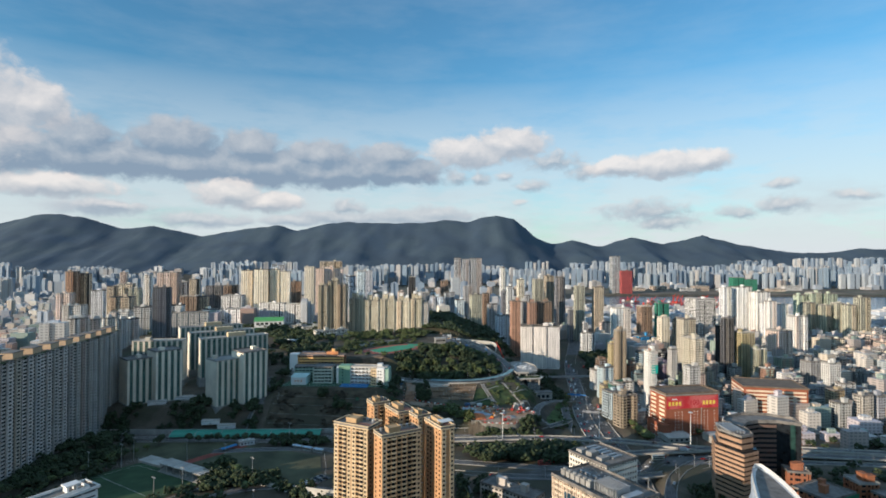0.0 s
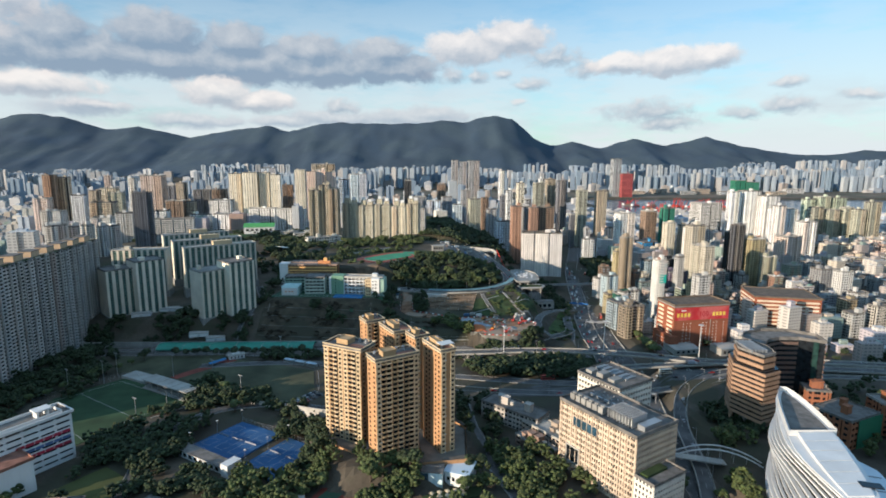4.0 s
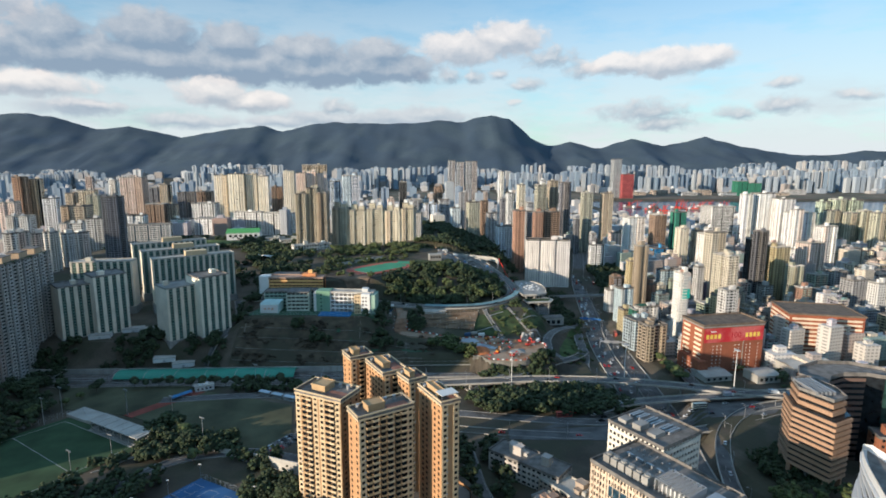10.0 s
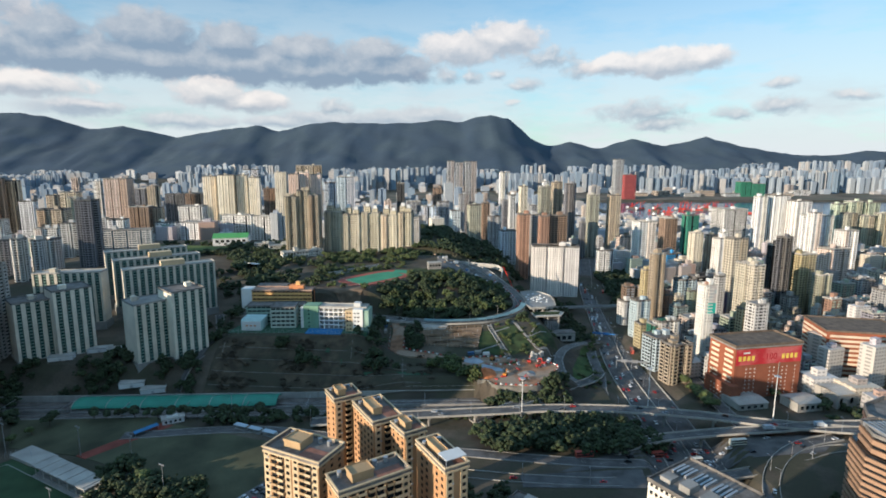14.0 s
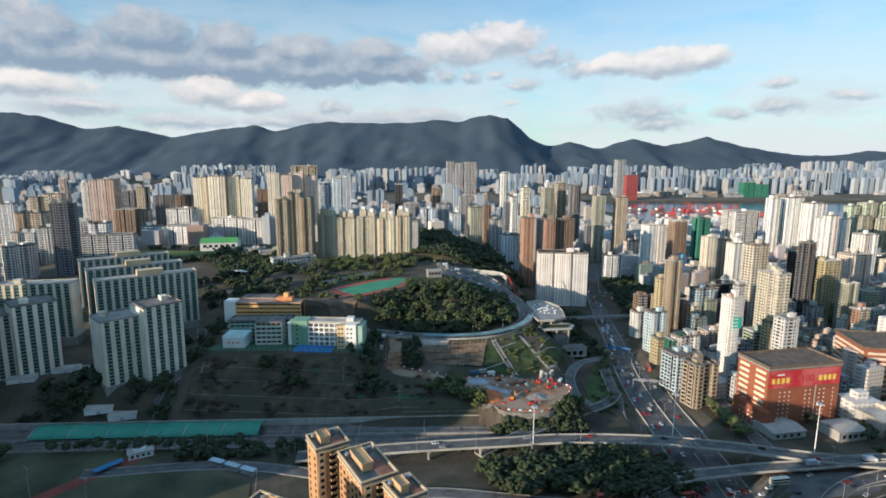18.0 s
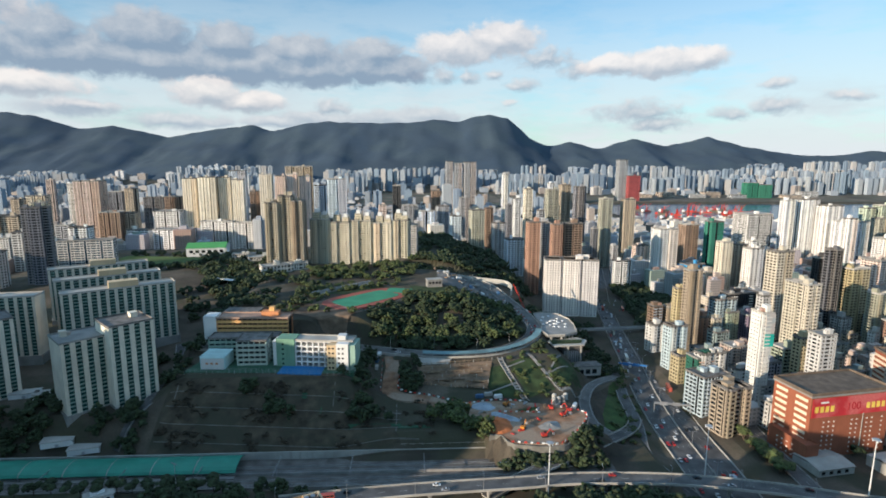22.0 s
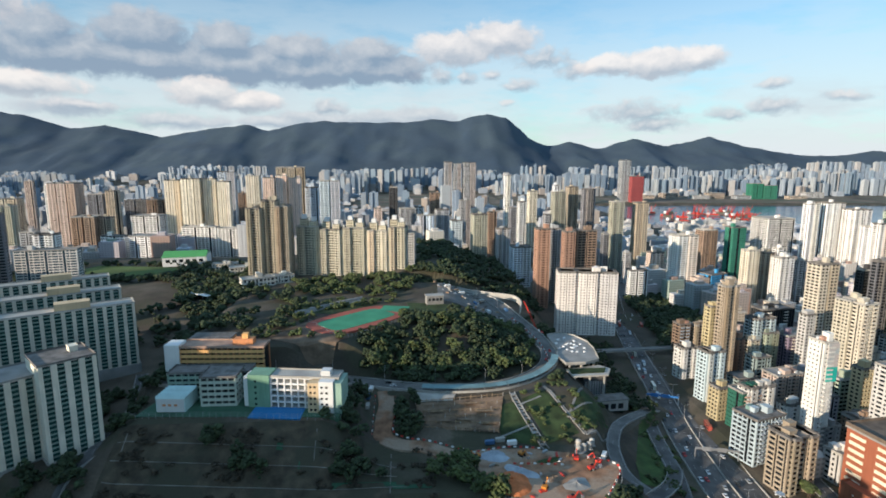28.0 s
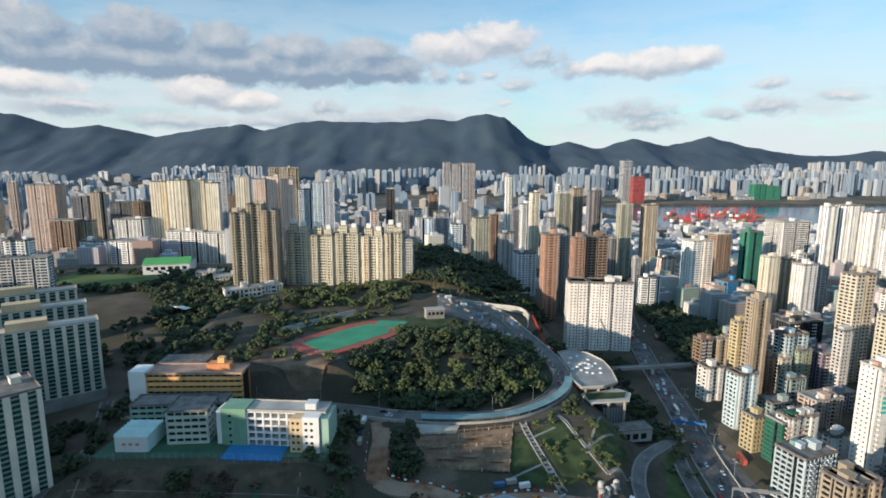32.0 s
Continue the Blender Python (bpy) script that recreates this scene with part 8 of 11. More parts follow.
for x, y in ((-139, 396), (-168, 436), (-160, 428), (-172, 441), (-8, 300), (24, 296), (30, 312), (-30, 296), (44, 270), (60, 250), (-60, 300), (-96, 306), (150, 300), (158, 270), (166, 290)):
    plant(x, y, None, 1.15)
for n in range(14):
    plant(-232 + n * 9, 512 + RNG.uniform(-3, 3), 4, 0.9)
for n in range(12):
    plant(-312 + n * 5, 380 + n * 11, None, 0.9)

# ---- sports ground, courts and the low buildings round them ----
def slab(name, label, category, ring_, z0, z1, material, kind="structure"):
    return tagged(part(name, Geo().prism(ring_, z0, z1), material), label, category, kind=kind)


def line_quad(g, a, b, wide, z):
    a, b = Vector((*a, z)), Vector((*b, z))
    s = Vector((b.y - a.y, a.x - b.x, 0)).normalized() * wide / 2
    g.quad(a - s, a + s, b + s, b - s)


def fence(name, label, pts, tall, z=None, gap=4.0, mesh_m=None):
    """A fence of posts and rails along a line, one thing."""
    t = thing(name, label, "fence")
    line = curve([(x, y, 0) for x, y in pts], gap)
    zz = [(ground_z(p.x, p.y) if z is None else z) for p in line]
    g = Geo()
    for p, h in zip(line, zz):
        g.box(p.x - 0.06, p.x + 0.06, p.y - 0.06, p.y + 0.06, h - 0.3, h + tall)
    tagged(part("posts", g, M_STEEL, t), kind="stuff")
    for k in (0.35, 0.7, 1.0):
        g = Geo()
        for (p, h), (q, j) in zip(list(zip(line, zz))[:-1], list(zip(line, zz))[1:]):
            g.beam((p.x, p.y, h + tall * k), (q.x, q.y, j + tall * k), 0.05, 0.05)
        part("rail", g, M_STEEL, t)
    return t


slab("sports_pitch", "green turf football pitch with white lines", "pitch", [(-298, 408), (-226, 352), (-180, 418), (-252, 461)], 12, 14.2, M_TURF)
g = Geo()
A, B, C_, D_ = Vector((-291, 408)), Vector((-226, 359)), Vector((-188, 417)), Vector((-252, 454))
for a, b in ((A, B), (B, C_), (C_, D_), (D_, A), ((A + D_) / 2, (B + C_) / 2)):
    line_quad(g, a, b, 0.35, 14.24)
for a, b, c, d in ((A, B, C_, D_), (C_, D_, A, B)):
    m, u, v = (a + D_) / 2 if a is A else (b + C_) / 2, (B - A).normalized(), (D_ - A).normalized()
tagged(part("pitch_lines", g, M_LINE), "white painted pitch lines on the turf", "markings", kind="structure")
slab("sports_field", "dry brown green playing field", "pitch", [(-290, 512), (-266, 474), (-215, 462), (-186, 449), (-100, 404), (-86, 422), (-97, 474), (-176, 503), (-190, 513)], 12, 14.25, M_SAND)
slab("running_lane", "dull red rubber strip across the field", "track", [(-216, 462), (-208, 458), (-172, 500), (-182, 504)], 12, 14.32, mat("red_rubber", (0.26, 0.07, 0.05), 0.9, vary=0.2, scale=0.5, grain=2, bump=0.1))

t = thing("grandstand", "grey concrete grandstand with a flat weathered roof", "grandstand", -201, 435, 14, -30)
for n in range(5):
    part("step", Geo().box(-26, 26, -9 + n * 2, -7 + n * 2, 0, 0.6 + n * 0.7), M_CONC, t)
part("rear_wall", Geo().box(-26, 26, 1, 1.5, 0, 7), M_CONC_LT, t)
part("roof", Geo().box(-27, 27, -8.5, 4, 6.8, 7.3), M_CONC_LT, t)
for n in range(7):
    part("column", Geo().box(-25 + n * 8.2, -24.6 + n * 8.2, -7.4, -7, 0, 6.8), M_CONC_LT, t)
    part("roof_beam", Geo().box(-25 + n * 8.2, -24.5 + n * 8.2, -8.4, 4, 7.3, 7.6), M_CONC_LT, t)
t = thing("stand_terrace", "pale concrete terrace beside the grandstand", "terrace", -238, 461, 14, -28)
part("terrace", Geo().box(-16, 12, -8, 5, 0, 2.2), M_CONC_LT, t)
t = thing("dugout_tent", "blue fabric shelter beside the field", "tent", -187, 491, 14.2, 50)
M_BLUE = mat("blue_fabric", (0.03, 0.17, 0.34), 0.6, vary=0.12, scale=1, grain=3, bump=0.05)
g = Geo()
g.strip([(-8, -2.5, 2.6), (-8, 0, 3.8), (-8, 2.5, 2.6)], [(8, -2.5, 2.6), (8, 0, 3.8), (8, 2.5, 2.6)])
g.strip([(8, -2.5, 2.5), (8, 0, 3.7), (8, 2.5, 2.5)], [(-8, -2.5, 2.5), (-8, 0, 3.7), (-8, 2.5, 2.5)])
part("canopy", g, M_BLUE, t)
for x in (-7.5, 0, 7.5):
    for y in (-2.3, 2.3):
        part("pole", Geo().box(x - 0.08, x + 0.08, y - 0.08, y + 0.08, 0, 2.6), M_STEEL, t)
t = thing("changing_room", "white single-storey changing room with a pale roof", "pavilion", -175, 506, 14, 28)
part("wall", Geo().box(-7, 7, -3.5, 3.5, 0, 4), M_WHITE, t)
part("roof", Geo().box(-7.6, 7.6, -4, 4, 4, 4.4), M_CONC_LT, t)
part("roof_light", Geo().box(-4, 3, -1.5, 1.5, 4.4, 5.4), M_WHITE, t)
for n in range(4):
    part("window", Geo().box(-5.5 + n * 3, -4 + n * 3, -3.6, -3.4, 1.2, 2.8), M_GLASS, t)
for k, (x, y) in enumerate(((-123, 493), (-112, 488), (-101, 483))):
    t = thing("seat_stand", "small covered seat stand with pale panels", "stand", x, y, 14, -25, "seat stands")
    part("roof", Geo().box(-5, 5, -2, 2, 3.2, 3.5), mat("pale_blue_sheet", (0.42, 0.50, 0.56), 0.5, vary=0.1, bump=0.05), t)
    part("back_panel", Geo().box(-5, 5, 1.8, 2, 0, 3.2), M_WHITE, t)
    for n in range(3):
        part("bench", Geo().box(-4.8, 4.8, -1.8 + n * 1.1, -1 + n * 1.1, 0.2, 0.6 + n * 0.4), M_CONC, t)
for k, (x, y) in enumerate(((-300, 585), (-279, 604), (-262, 603), (-232, 563), (-214, 560))):
    t = thing("site_hut", "white low hut with a flat roof beside the railway", "hut", x, y, ground_z(x, y) - 0.4, 15)
    part("wall", Geo().box(-9, 9, -4, 4, 0, 4), M_WHITE, t)
    part("roof", Geo().box(-9.5, 9.5, -4.5, 4.5, 4, 4.3), M_CONC_LT, t)
    part("door", Geo().box(-1, 1, -4.1, -3.9, 0, 2.2), M_STEEL, t)
fence("pitch_fence", "wire fence round the turf pitch", [(-302, 408), (-254, 464), (-240, 458)], 4.0)
fence("pitch_fence", "wire fence below the playing field", [(-182, 440), (-150, 424), (-100, 402), (-84, 422), (-94, 476)], 4.0)

# retaining wall and lane above the courts
g = Geo()
sweep(g, curve([(-196, 388, 9), (-170, 410, 10), (-140, 412, 11), (-104, 398, 14), (-80, 384, 17), (-66, 374, 20)], 4), [(-0.4, -2), (0.4, -2), (0.3, 5.4), (-0.3, 5.4)])
tagged(part("retaining_wall", g, M_CONC_LT), "tall pale stone retaining wall along the lane", "wall", kind="structure")

# blue tennis courts
M_COURT = mat("blue_court", (0.030, 0.105, 0.24), 0.75, vary=0.12, scale=0.6, grain=2, bump=0.05)
for k, (ring_, n) in enumerate((([(-128, 379), (-96, 361), (-119, 324), (-151, 348)], 3), ([(-90, 356), (-67, 341), (-88, 306), (-109, 326)], 2))):
    t = tagged(part("tennis_courts", Geo().prism(ring_, 13, 15.1), M_COURT), "blue hard tennis courts with white lines and nets", "courts", kind="structure")
    p, u, v = Vector(ring_[0]), Vector(ring_[1]) - Vector(ring_[0]), Vector(ring_[3]) - Vector(ring_[0])
    g, gn = Geo(), Geo()
    for j in range(n):
        a = p + u * ((j + 0.2) / n) + v * 0.14
        b, c, d = a + u * (0.6 / n), a + u * (0.6 / n) + v * 0.72, a + v * 0.72
        for s, e in ((a, b), (b, c), (c, d), (d, a)):
            line_quad(g, s, e, 0.18, 15.14)
        for f in (0.28, 0.72):
            line_quad(g, a + (d - a) * f, b + (c - b) * f, 0.15, 15.14)
        m, w = (a + d) / 2, (b + c) / 2
        gn.beam((*(m - u * 0.03), 15.6), (*(w + u * 0.03), 15.6), 0.06, 1.0)
    part("court_lines", g, M_LINE, t)
    tagged(part("nets", gn, M_STEEL, t), kind="stuff")
    fence("court_fence", "tall wire fence round the tennis courts", [ring_[0], ring_[1]], 3.5, 15)
    fence("court_fence", "tall wire fence round the tennis courts", [ring_[3], ring_[2]], 3.5, 15)
    ll, step_ = curve([(*ring_[3], 0), (*ring_[0], 0)], 18), 0
    for q in ll:
        lamp = thing("court_lamp", "thin steel court floodlight", "lamp", q.x, q.y, 14.8, 0, "court lamps")
        part("pole", Geo().tube(0, 0, 0, 9, 0.1, 0.07, 6), M_STEEL, lamp)
        part("head", Geo().box(-0.8, 0.8, -0.2, 0.2, 9, 9.3), M_WHITE, lamp)
t = thing("clubhouse", "long white clubhouse with a curved end and flat roof", "building", -132, 328, 14, -32)
part("wall", Geo().box(-26, 22, -3.5, 3.5, 0, 4.6).tube(-26, 0, 0, 4.6, 3.5, 3.5, 14), M_WHITE, t)
part("roof", Geo().box(-27, 23, -4.2, 4.2, 4.6, 5.0), M_ROOF, t)
for n in range(9):
    part("window", Geo().box(-24 + n * 5, -21 + n * 5, -3.62, -3.4, 1.2, 3.4), M_GLASS, t)
part("stair_tower", Geo().box(18, 24, -5, 5, 0, 8), M_WHITE, t)

# white school with red and blue panels
t = thing("white_school", "white school block with red and blue window panels", "building", -237, 322, 14, 58)
M_RP, M_BP = mat("red_panel", (0.42, 0.04, 0.07), 0.6, vary=0.1, bump=0), mat("blue_panel", (0.10, 0.16, 0.30), 0.6, vary=0.1, bump=0)
part("glazing", Geo().box(-27.8, 23.8, -7.8, 7.8, 0, 30), M_GLASS, t)
for a, b in zip(sides(-2, 0, 52, 16), sides(-2, 0, 52, 16)[1:] + sides(-2, 0, 52, 16)[:1]):
    g = Geo()
    lattice(g, a, b, 0, 30, 8, round(math.hypot(a[0] - b[0], a[1] - b[1]) / 8.6), 1.1, 0.66, 0.35)
    part("wall", g, M_WHITE, t)
for n, m in enumerate((M_RP, M_BP, M_RP)):
    for c in range(6):
        part("panel", Geo().box(-6 + c * 4.8, -1.6 + c * 4.8, -8.6, -8.2, 11 + n * 3.75, 12.8 + n * 3.75), m, t)
g = Geo()
roof_edge(g, sides(-2, 0, 54, 18), 30, 1.4, 0.5)
part("roof", g, M_ROOF, t)
for x0, x1, y0, y1 in ((-29.3, 25.3, -9.3, -8.5), (-29.3, 25.3, 8.5, 9.3), (-29.3, -28.5, -8.5, 8.5), (24.5, 25.3, -8.5, 8.5), (-24, 21, -4.6, -4.1), (20.5, 21, -4.1, 5)):
    part("coping", Geo().box(x0, x1, y0, y1, 30.2, 31.9), M_WHITE, t, "white roof coping")
for ox in (9, 14.4):
    part("hut_post", Geo().box(ox, ox + 1.2, -1, 4, 30.2, 34), M_WHITE, t)
part("roof_hut", Geo().box(8, 17, -2, 5, 34, 34.9), M_WHITE, t)
g = Geo()
for i, (a, b) in enumerate(zip(sides(-16, -17, 22, 18), sides(-16, -17, 22, 18)[1:] + sides(-16, -17, 22, 18)[:1])):
    if i in (0, 1):
        g.quad((*a, 0), (*b, 0), (*b, 19), (*a, 19))
    else:
        lattice(g, a, b, 0, 19, 2, 4, 1.6, 0.3, 0.3)
wing_ = part("wing", g, M_WHITE, t)
part("wing_core", Geo().box(-26.7, -5.3, -25.7, -8.3, 0, 19), M_GLASS, t)
g = Geo()
roof_edge(g, sides(-16, -17, 23, 19), 19, 1.3, 0.4)
part("wing_roof", g, MATS["roof_tile_red"], t)
slab("bowling_green", "olive grass bowling green", "lawn", [(-208, 303), (-192, 326), (-164, 307), (-180, 284)], 13, 14.3, mat("olive_lawn", (0.085, 0.095, 0.032), 0.95, vary=0.15, scale=0.3, grain=2, bump=0.1))
t = thing("brick_house", "small red brick house with a cluttered roof", "house", -186, 276, 14, 5)
part("wall", Geo().box(-9, 9, -6, 6, 0, 9), wall_mat((0.38, 0.19, 0.12)), t)
g = Geo()
roof_edge(g, sides(0, 0, 18.6, 12.6), 9, 1.0)
part("roof", g, M_ROOF, t)
part("roof_hut", Geo().box(-6, -1, -2, 3, 9.2, 12), wall_mat((0.45, 0.25, 0.16)), t)
for n in range(5):
    part("window", Geo().box(-7.5 + n * 3.3, -5.7 + n * 3.3, -6.08, -5.9, 5, 7), M_GLASS, t)
slab("storage_yard", "rough concrete storage yard", "yard", [(-163, 276), (-152, 298), (-118, 282), (-126, 262)], 13, 14.3, M_CONC)
for n in range(34):
    x, y = -158 + RNG.random() * 34, 272 + RNG.random() * 18
    t = thing("material_stack", "stacked building material in the yard", "stack", x, y, 14.3, RNG.uniform(0, 180), "yard stacks")
    m = RNG.choice((M_STEEL, M_BRICK, M_WHITE, M_BLUE, M_CONC_LT))
    w, d = RNG.uniform(0.8, 2.6), RNG.uniform(0.6, 1.4)
    for k in range(RNG.randint(1, 3)):
        part("bundle", Geo().box(-w / 2, w / 2, -d / 2 + k * 0.05, d / 2, k * 0.5, k * 0.5 + 0.46), m, t)
M_COURT_G = mat("green_court", (0.05, 0.12, 0.075), 0.85, vary=0.15, scale=0.5, grain=2, bump=0.05)
slab("ball_court", "red rubber ball court with green areas", "court", [(-65, 287), (-50, 314), (-29, 298), (-44, 273)], 13, 14.5, MATS["red_rubber"])
for ring_ in ([(-60, 289), (-52, 303), (-44, 297), (-52, 283)], [(-49, 304), (-46, 309), (-36, 301), (-40, 294)]):
    slab("court_area", "green painted area of the ball court", "court", ring_, 13.2, 14.56, M_COURT_G)
for x, y, w, d, tn in ((-70, 284, 11, 7, 15), (-49, 270, 11, 8, 25)):
    t = thing("hut", "small white hut with a pale sheet roof", "hut", x, y, 14, tn)
    part("wall", Geo().box(-w / 2, w / 2, -d / 2, d / 2, 0, 3.6), M_CREAM, t)
    part("roof", Geo().box(-w / 2 - 0.5, w / 2 + 0.5, -d / 2 - 0.5, d / 2 + 0.5, 3.6, 4), M_CONC_LT, t)
    part("door", Geo().box(-0.6, 0.6, -d / 2 - 0.06, -d / 2 + 0.05, 0, 2.1), M_STEEL, t)
t = thing("blue_roof_house", "white house with a pale blue sheet roof", "house", 21, 306, 15, -22)
part("wall", Geo().box(-7, 7, -8, 8, 0, 8), M_WHITE, t)
part("roof", Geo().box(-7.6, 7.6, -8.6, 8.6, 8, 8.5), mat("pale_blue_roof", (0.50, 0.60, 0.68), 0.4, vary=0.05, scale=0.5, grain=2, bump=0.03), t)
for n in range(4):
    part("window", Geo().box(-5.5 + n * 3, -4 + n * 3, -8.08, -7.9, 3, 5.2), M_GLASS, t)
t = thing("teal_annex", "white and teal annex with rooftop plant", "house", 5, 303, 15, -10)
part("wall", Geo().box(-6, 6, -5, 5, 0, 9), wall_mat((0.55, 0.66, 0.68)), t)
part("roof", Geo().box(-6.3, 6.3, -5.3, 5.3, 9, 9.5), M_ROOF, t)
for n in range(6):
    put(ME_AC, "air_conditioner", t, -4 + n * 1.6, 1, 9.5)
part("glass_stair", Geo().box(-6.2, -2, -5.3, -4.9, 0.5, 8.6), M_GLASS_BLUE, t)
slab("garden_terrace", "green lawn terrace with parasols", "lawn", [(0, 284), (30, 290), (34, 300), (-2, 296)], 13, 14.6, M_GRASS)
for n in range(10):
    x, y = 4 + (n % 5) * 4.4, 286.5 + (n // 5) * 4 + (n % 5) * 0.9
    t = thing("parasol", "cream garden parasol over a small table", "parasol", x, y, 14.6, 0, "garden parasols")
    part("pole", Geo().tube(0, 0, 0, 2.6, 0.05), M_STEEL, t)
    part("shade", Geo().tube(0, 0, 2.1, 2.8, 1.6, 0.1, 8), mat("cream_canvas", (0.62, 0.50, 0.34), 0.8, vary=0.1, bump=0), t)
    part("table", Geo().tube(0, 0, 0.7, 0.76, 0.6, 0.6, 8), M_WHITE, t)

# low campus blocks beside the slip road
for x, y, w, d, h, tn, c in ((64, 375, 46, 16, 13, -42, (0.44, 0.40, 0.36)), (82, 350, 34, 14, 10, -55, (0.42, 0.34, 0.27)), (72, 337, 30, 10, 7, -60, (0.36, 0.24, 0.19))):
    tower("campus_building", "low grey brown campus building with roof terraces", x, y, w, d, h, tn, c, None, 3.6, 3.2, 1.0, 0.5, z=13, huts=3)
for x, y, w, d, h, tn, lab in ((276, 369, 15, 12, 27, -15, "red brick campus block with a green netted roof"), (276, 341, 30, 24, 24, 22, "red brick campus block beside green scaffolding"), (306, 345, 14, 14, 29, 0, "red brick drum with a flat roof"), (325, 325, 44, 20, 27, 10, "long red brick campus block")):
    tower("campus_block", lab, x, y, w, d, h, tn, (0.40, 0.16, 0.08), M_GLASS, 3.8, 3.4, 1.4, 0.5, z=13, huts=2)
t = thing("scaffold_net", "green scaffold netting over a brick wall", "netting", 284, 331, 13, 22)
part("net", Geo().box(-12, 13, -1, -0.6, 0, 24), wall_mat((0.03, 0.17, 0.09)), t)

# tied-arch footbridge
t = thing("arch_bridge", "white steel arch footbridge over the ramp", "bridge")
a, b = Vector((156, 329, 15)), Vector((207, 308, 15))
g = Geo()
sweep(g, curve([tuple(a), tuple((a + b) / 2 + Vector((0, 0, 0.8))), tuple(b)], 3), [(-3, -0.9), (3, -0.9), (3, 0), (-3, 0)])
part("deck", g, M_CONC_LT, t)
for s in (-2.8, 2.8):
    side = Vector((b.y - a.y, a.x - b.x, 0)).normalized() * s
    pts = [a + (b - a) * u + side + Vector((0, 0, 9.5 * 4 * u * (1 - u))) for u in np.linspace(0, 1, 17)]
    g = Geo()
    sweep(g, pts, [(-0.3, -0.3), (0.3, -0.3), (0.3, 0.3), (-0.3, 0.3)])
    part("arch", g, M_WHITE, t)
    for k in range(2, 15, 2):
        u = k / 16
        q = a + (b - a) * u + side
        part("hanger", Geo().box(q.x - 0.06, q.x + 0.06, q.y - 0.06, q.y + 0.06, q.z, pts[k].z), M_WHITE, t)
for q in (a + (b - a) * 0.04, a + (b - a) * 0.96):
    part("pier", Geo().tube(q.x, q.y, 7, q.z - 0.8, 1.1), M_CONC, t)

# ---- school terrace on the hillside ----
t = thing("orange_school", "orange banded school block with a white stair tower", "building", -133, 665, 50, -2)
M_OR, M_ORD = wall_mat((0.76, 0.43, 0.17)), wall_mat((0.60, 0.25, 0.11))
W, D, H = 58, 15, 22
part("glazing", Geo().box(-W / 2 + 0.8, W / 2 - 0.8, -D / 2 + 0.9, D / 2 - 0.4, 0, H), M_GLASS, t)
part("rear_wall", Geo().box(-W / 2, W / 2, D / 2 - 0.4, D / 2, 0, H), M_ORD, t)
for n in range(6):
    part("gallery", Geo().box(-W / 2, W / 2, -D / 2, -D / 2 + 2.4, n * 3.6, n * 3.6 + (2.1 if n else 2.6)), M_OR, t)
for n in range(15):
    part("pier", Geo().box(-W / 2 + n * 4.1, -W / 2 + 0.6 + n * 4.1, -D / 2 + 0.3, -D / 2 + 1.2, 0, H), M_ORD, t)
g = Geo()
roof_edge(g, sides(0, 0, W + 1, D + 1), H, 1.2)
part("roof", g, mat("pink_roof", (0.42, 0.28, 0.21), 0.9, vary=0.15, scale=1, grain=2, bump=0.1), t)
part("stair_tower", Geo().box(-W / 2 - 10, -W / 2, -D / 2 - 1, D / 2 - 4, -2, H + 2), M_WHITE, t, "white stair tower")
part("rear_block", Geo().box(-W / 2 - 2, -2, D / 2, D / 2 + 20, 0, H - 1), M_ORD, t)
part("rear_roof", Geo().box(-W / 2 - 2.5, -1.5, D / 2 + 0.2, D / 2 + 20.5, H - 1, H - 0.4), M_ROOF, t)
part("roof_hut", Geo().box(6, 20, -2, 5, H, H + 4), M_ORD, t)
part("roof_hut", Geo().box(12, 16, 0, 4, H + 4, H + 7.5), M_OR, t)
t = thing("green_school", "green and white school block with open galleries", "building", -134, 641, 46, 1)
M_GRN = wall_mat((0.26, 0.38, 0.31))
for cx, w, d, oy, h, m in ((0, 52, 14, 0, 17, M_GRN), (10, 22, 20, -10, 19, wall_mat((0.50, 0.56, 0.48)))):
    g = Geo()
    for a, b in zip(sides(cx, oy, w, d), sides(cx, oy, w, d)[1:] + sides(cx, oy, w, d)[:1]):
        lattice(g, a, b, 0, h, 5, round(math.hypot(a[0] - b[0], a[1] - b[1]) / 4.5), 0.6, 0.5, 0.4)
    part("wall", g, m, t)
    part("glazing", Geo().box(cx - w / 2 + 0.3, cx + w / 2 - 0.3, oy - d / 2 + 0.3, oy + d / 2 - 0.3, 0, h), M_GLASS, t)
    g = Geo()
    roof_edge(g, sides(cx, oy, w + 0.8, d + 0.8), h, 1.1)
    part("roof", g, M_ROOF, t)
t = thing("school_hall", "white and pale teal school hall with a ribbed roof", "building", -150, 623, 46, -3)
M_TL = wall_mat((0.50, 0.68, 0.66))
part("wall", Geo().box(-9, 9, -9, 9, 0, 9), M_TL, t)
part("front", Geo().box(-8.5, 8.5, -9.25, -8.9, 0, 8.6), M_WHITE, t)
for n in range(6):
    g = Geo()
    y0 = -9 + n * 3
    g.strip([(-9.3, y0, 9), (-9.3, y0 + 1.5, 10.4), (-9.3, y0 + 2.9, 9)], [(9.3, y0, 9), (9.3, y0 + 1.5, 10.4), (9.3, y0 + 2.9, 9)])
    part("roof_rib", g, M_TL, t)
for n in range(3):
    part("window", Geo().box(-5 + n * 3.6, -3 + n * 3.6, -9.35, -9.2, 4, 5.4), M_ORD, t)
t = thing("white_school_block", "white school block with open corridors and a green wall", "building", -72, 622, 45.5, -7)
W, D, H = 52, 12, 20
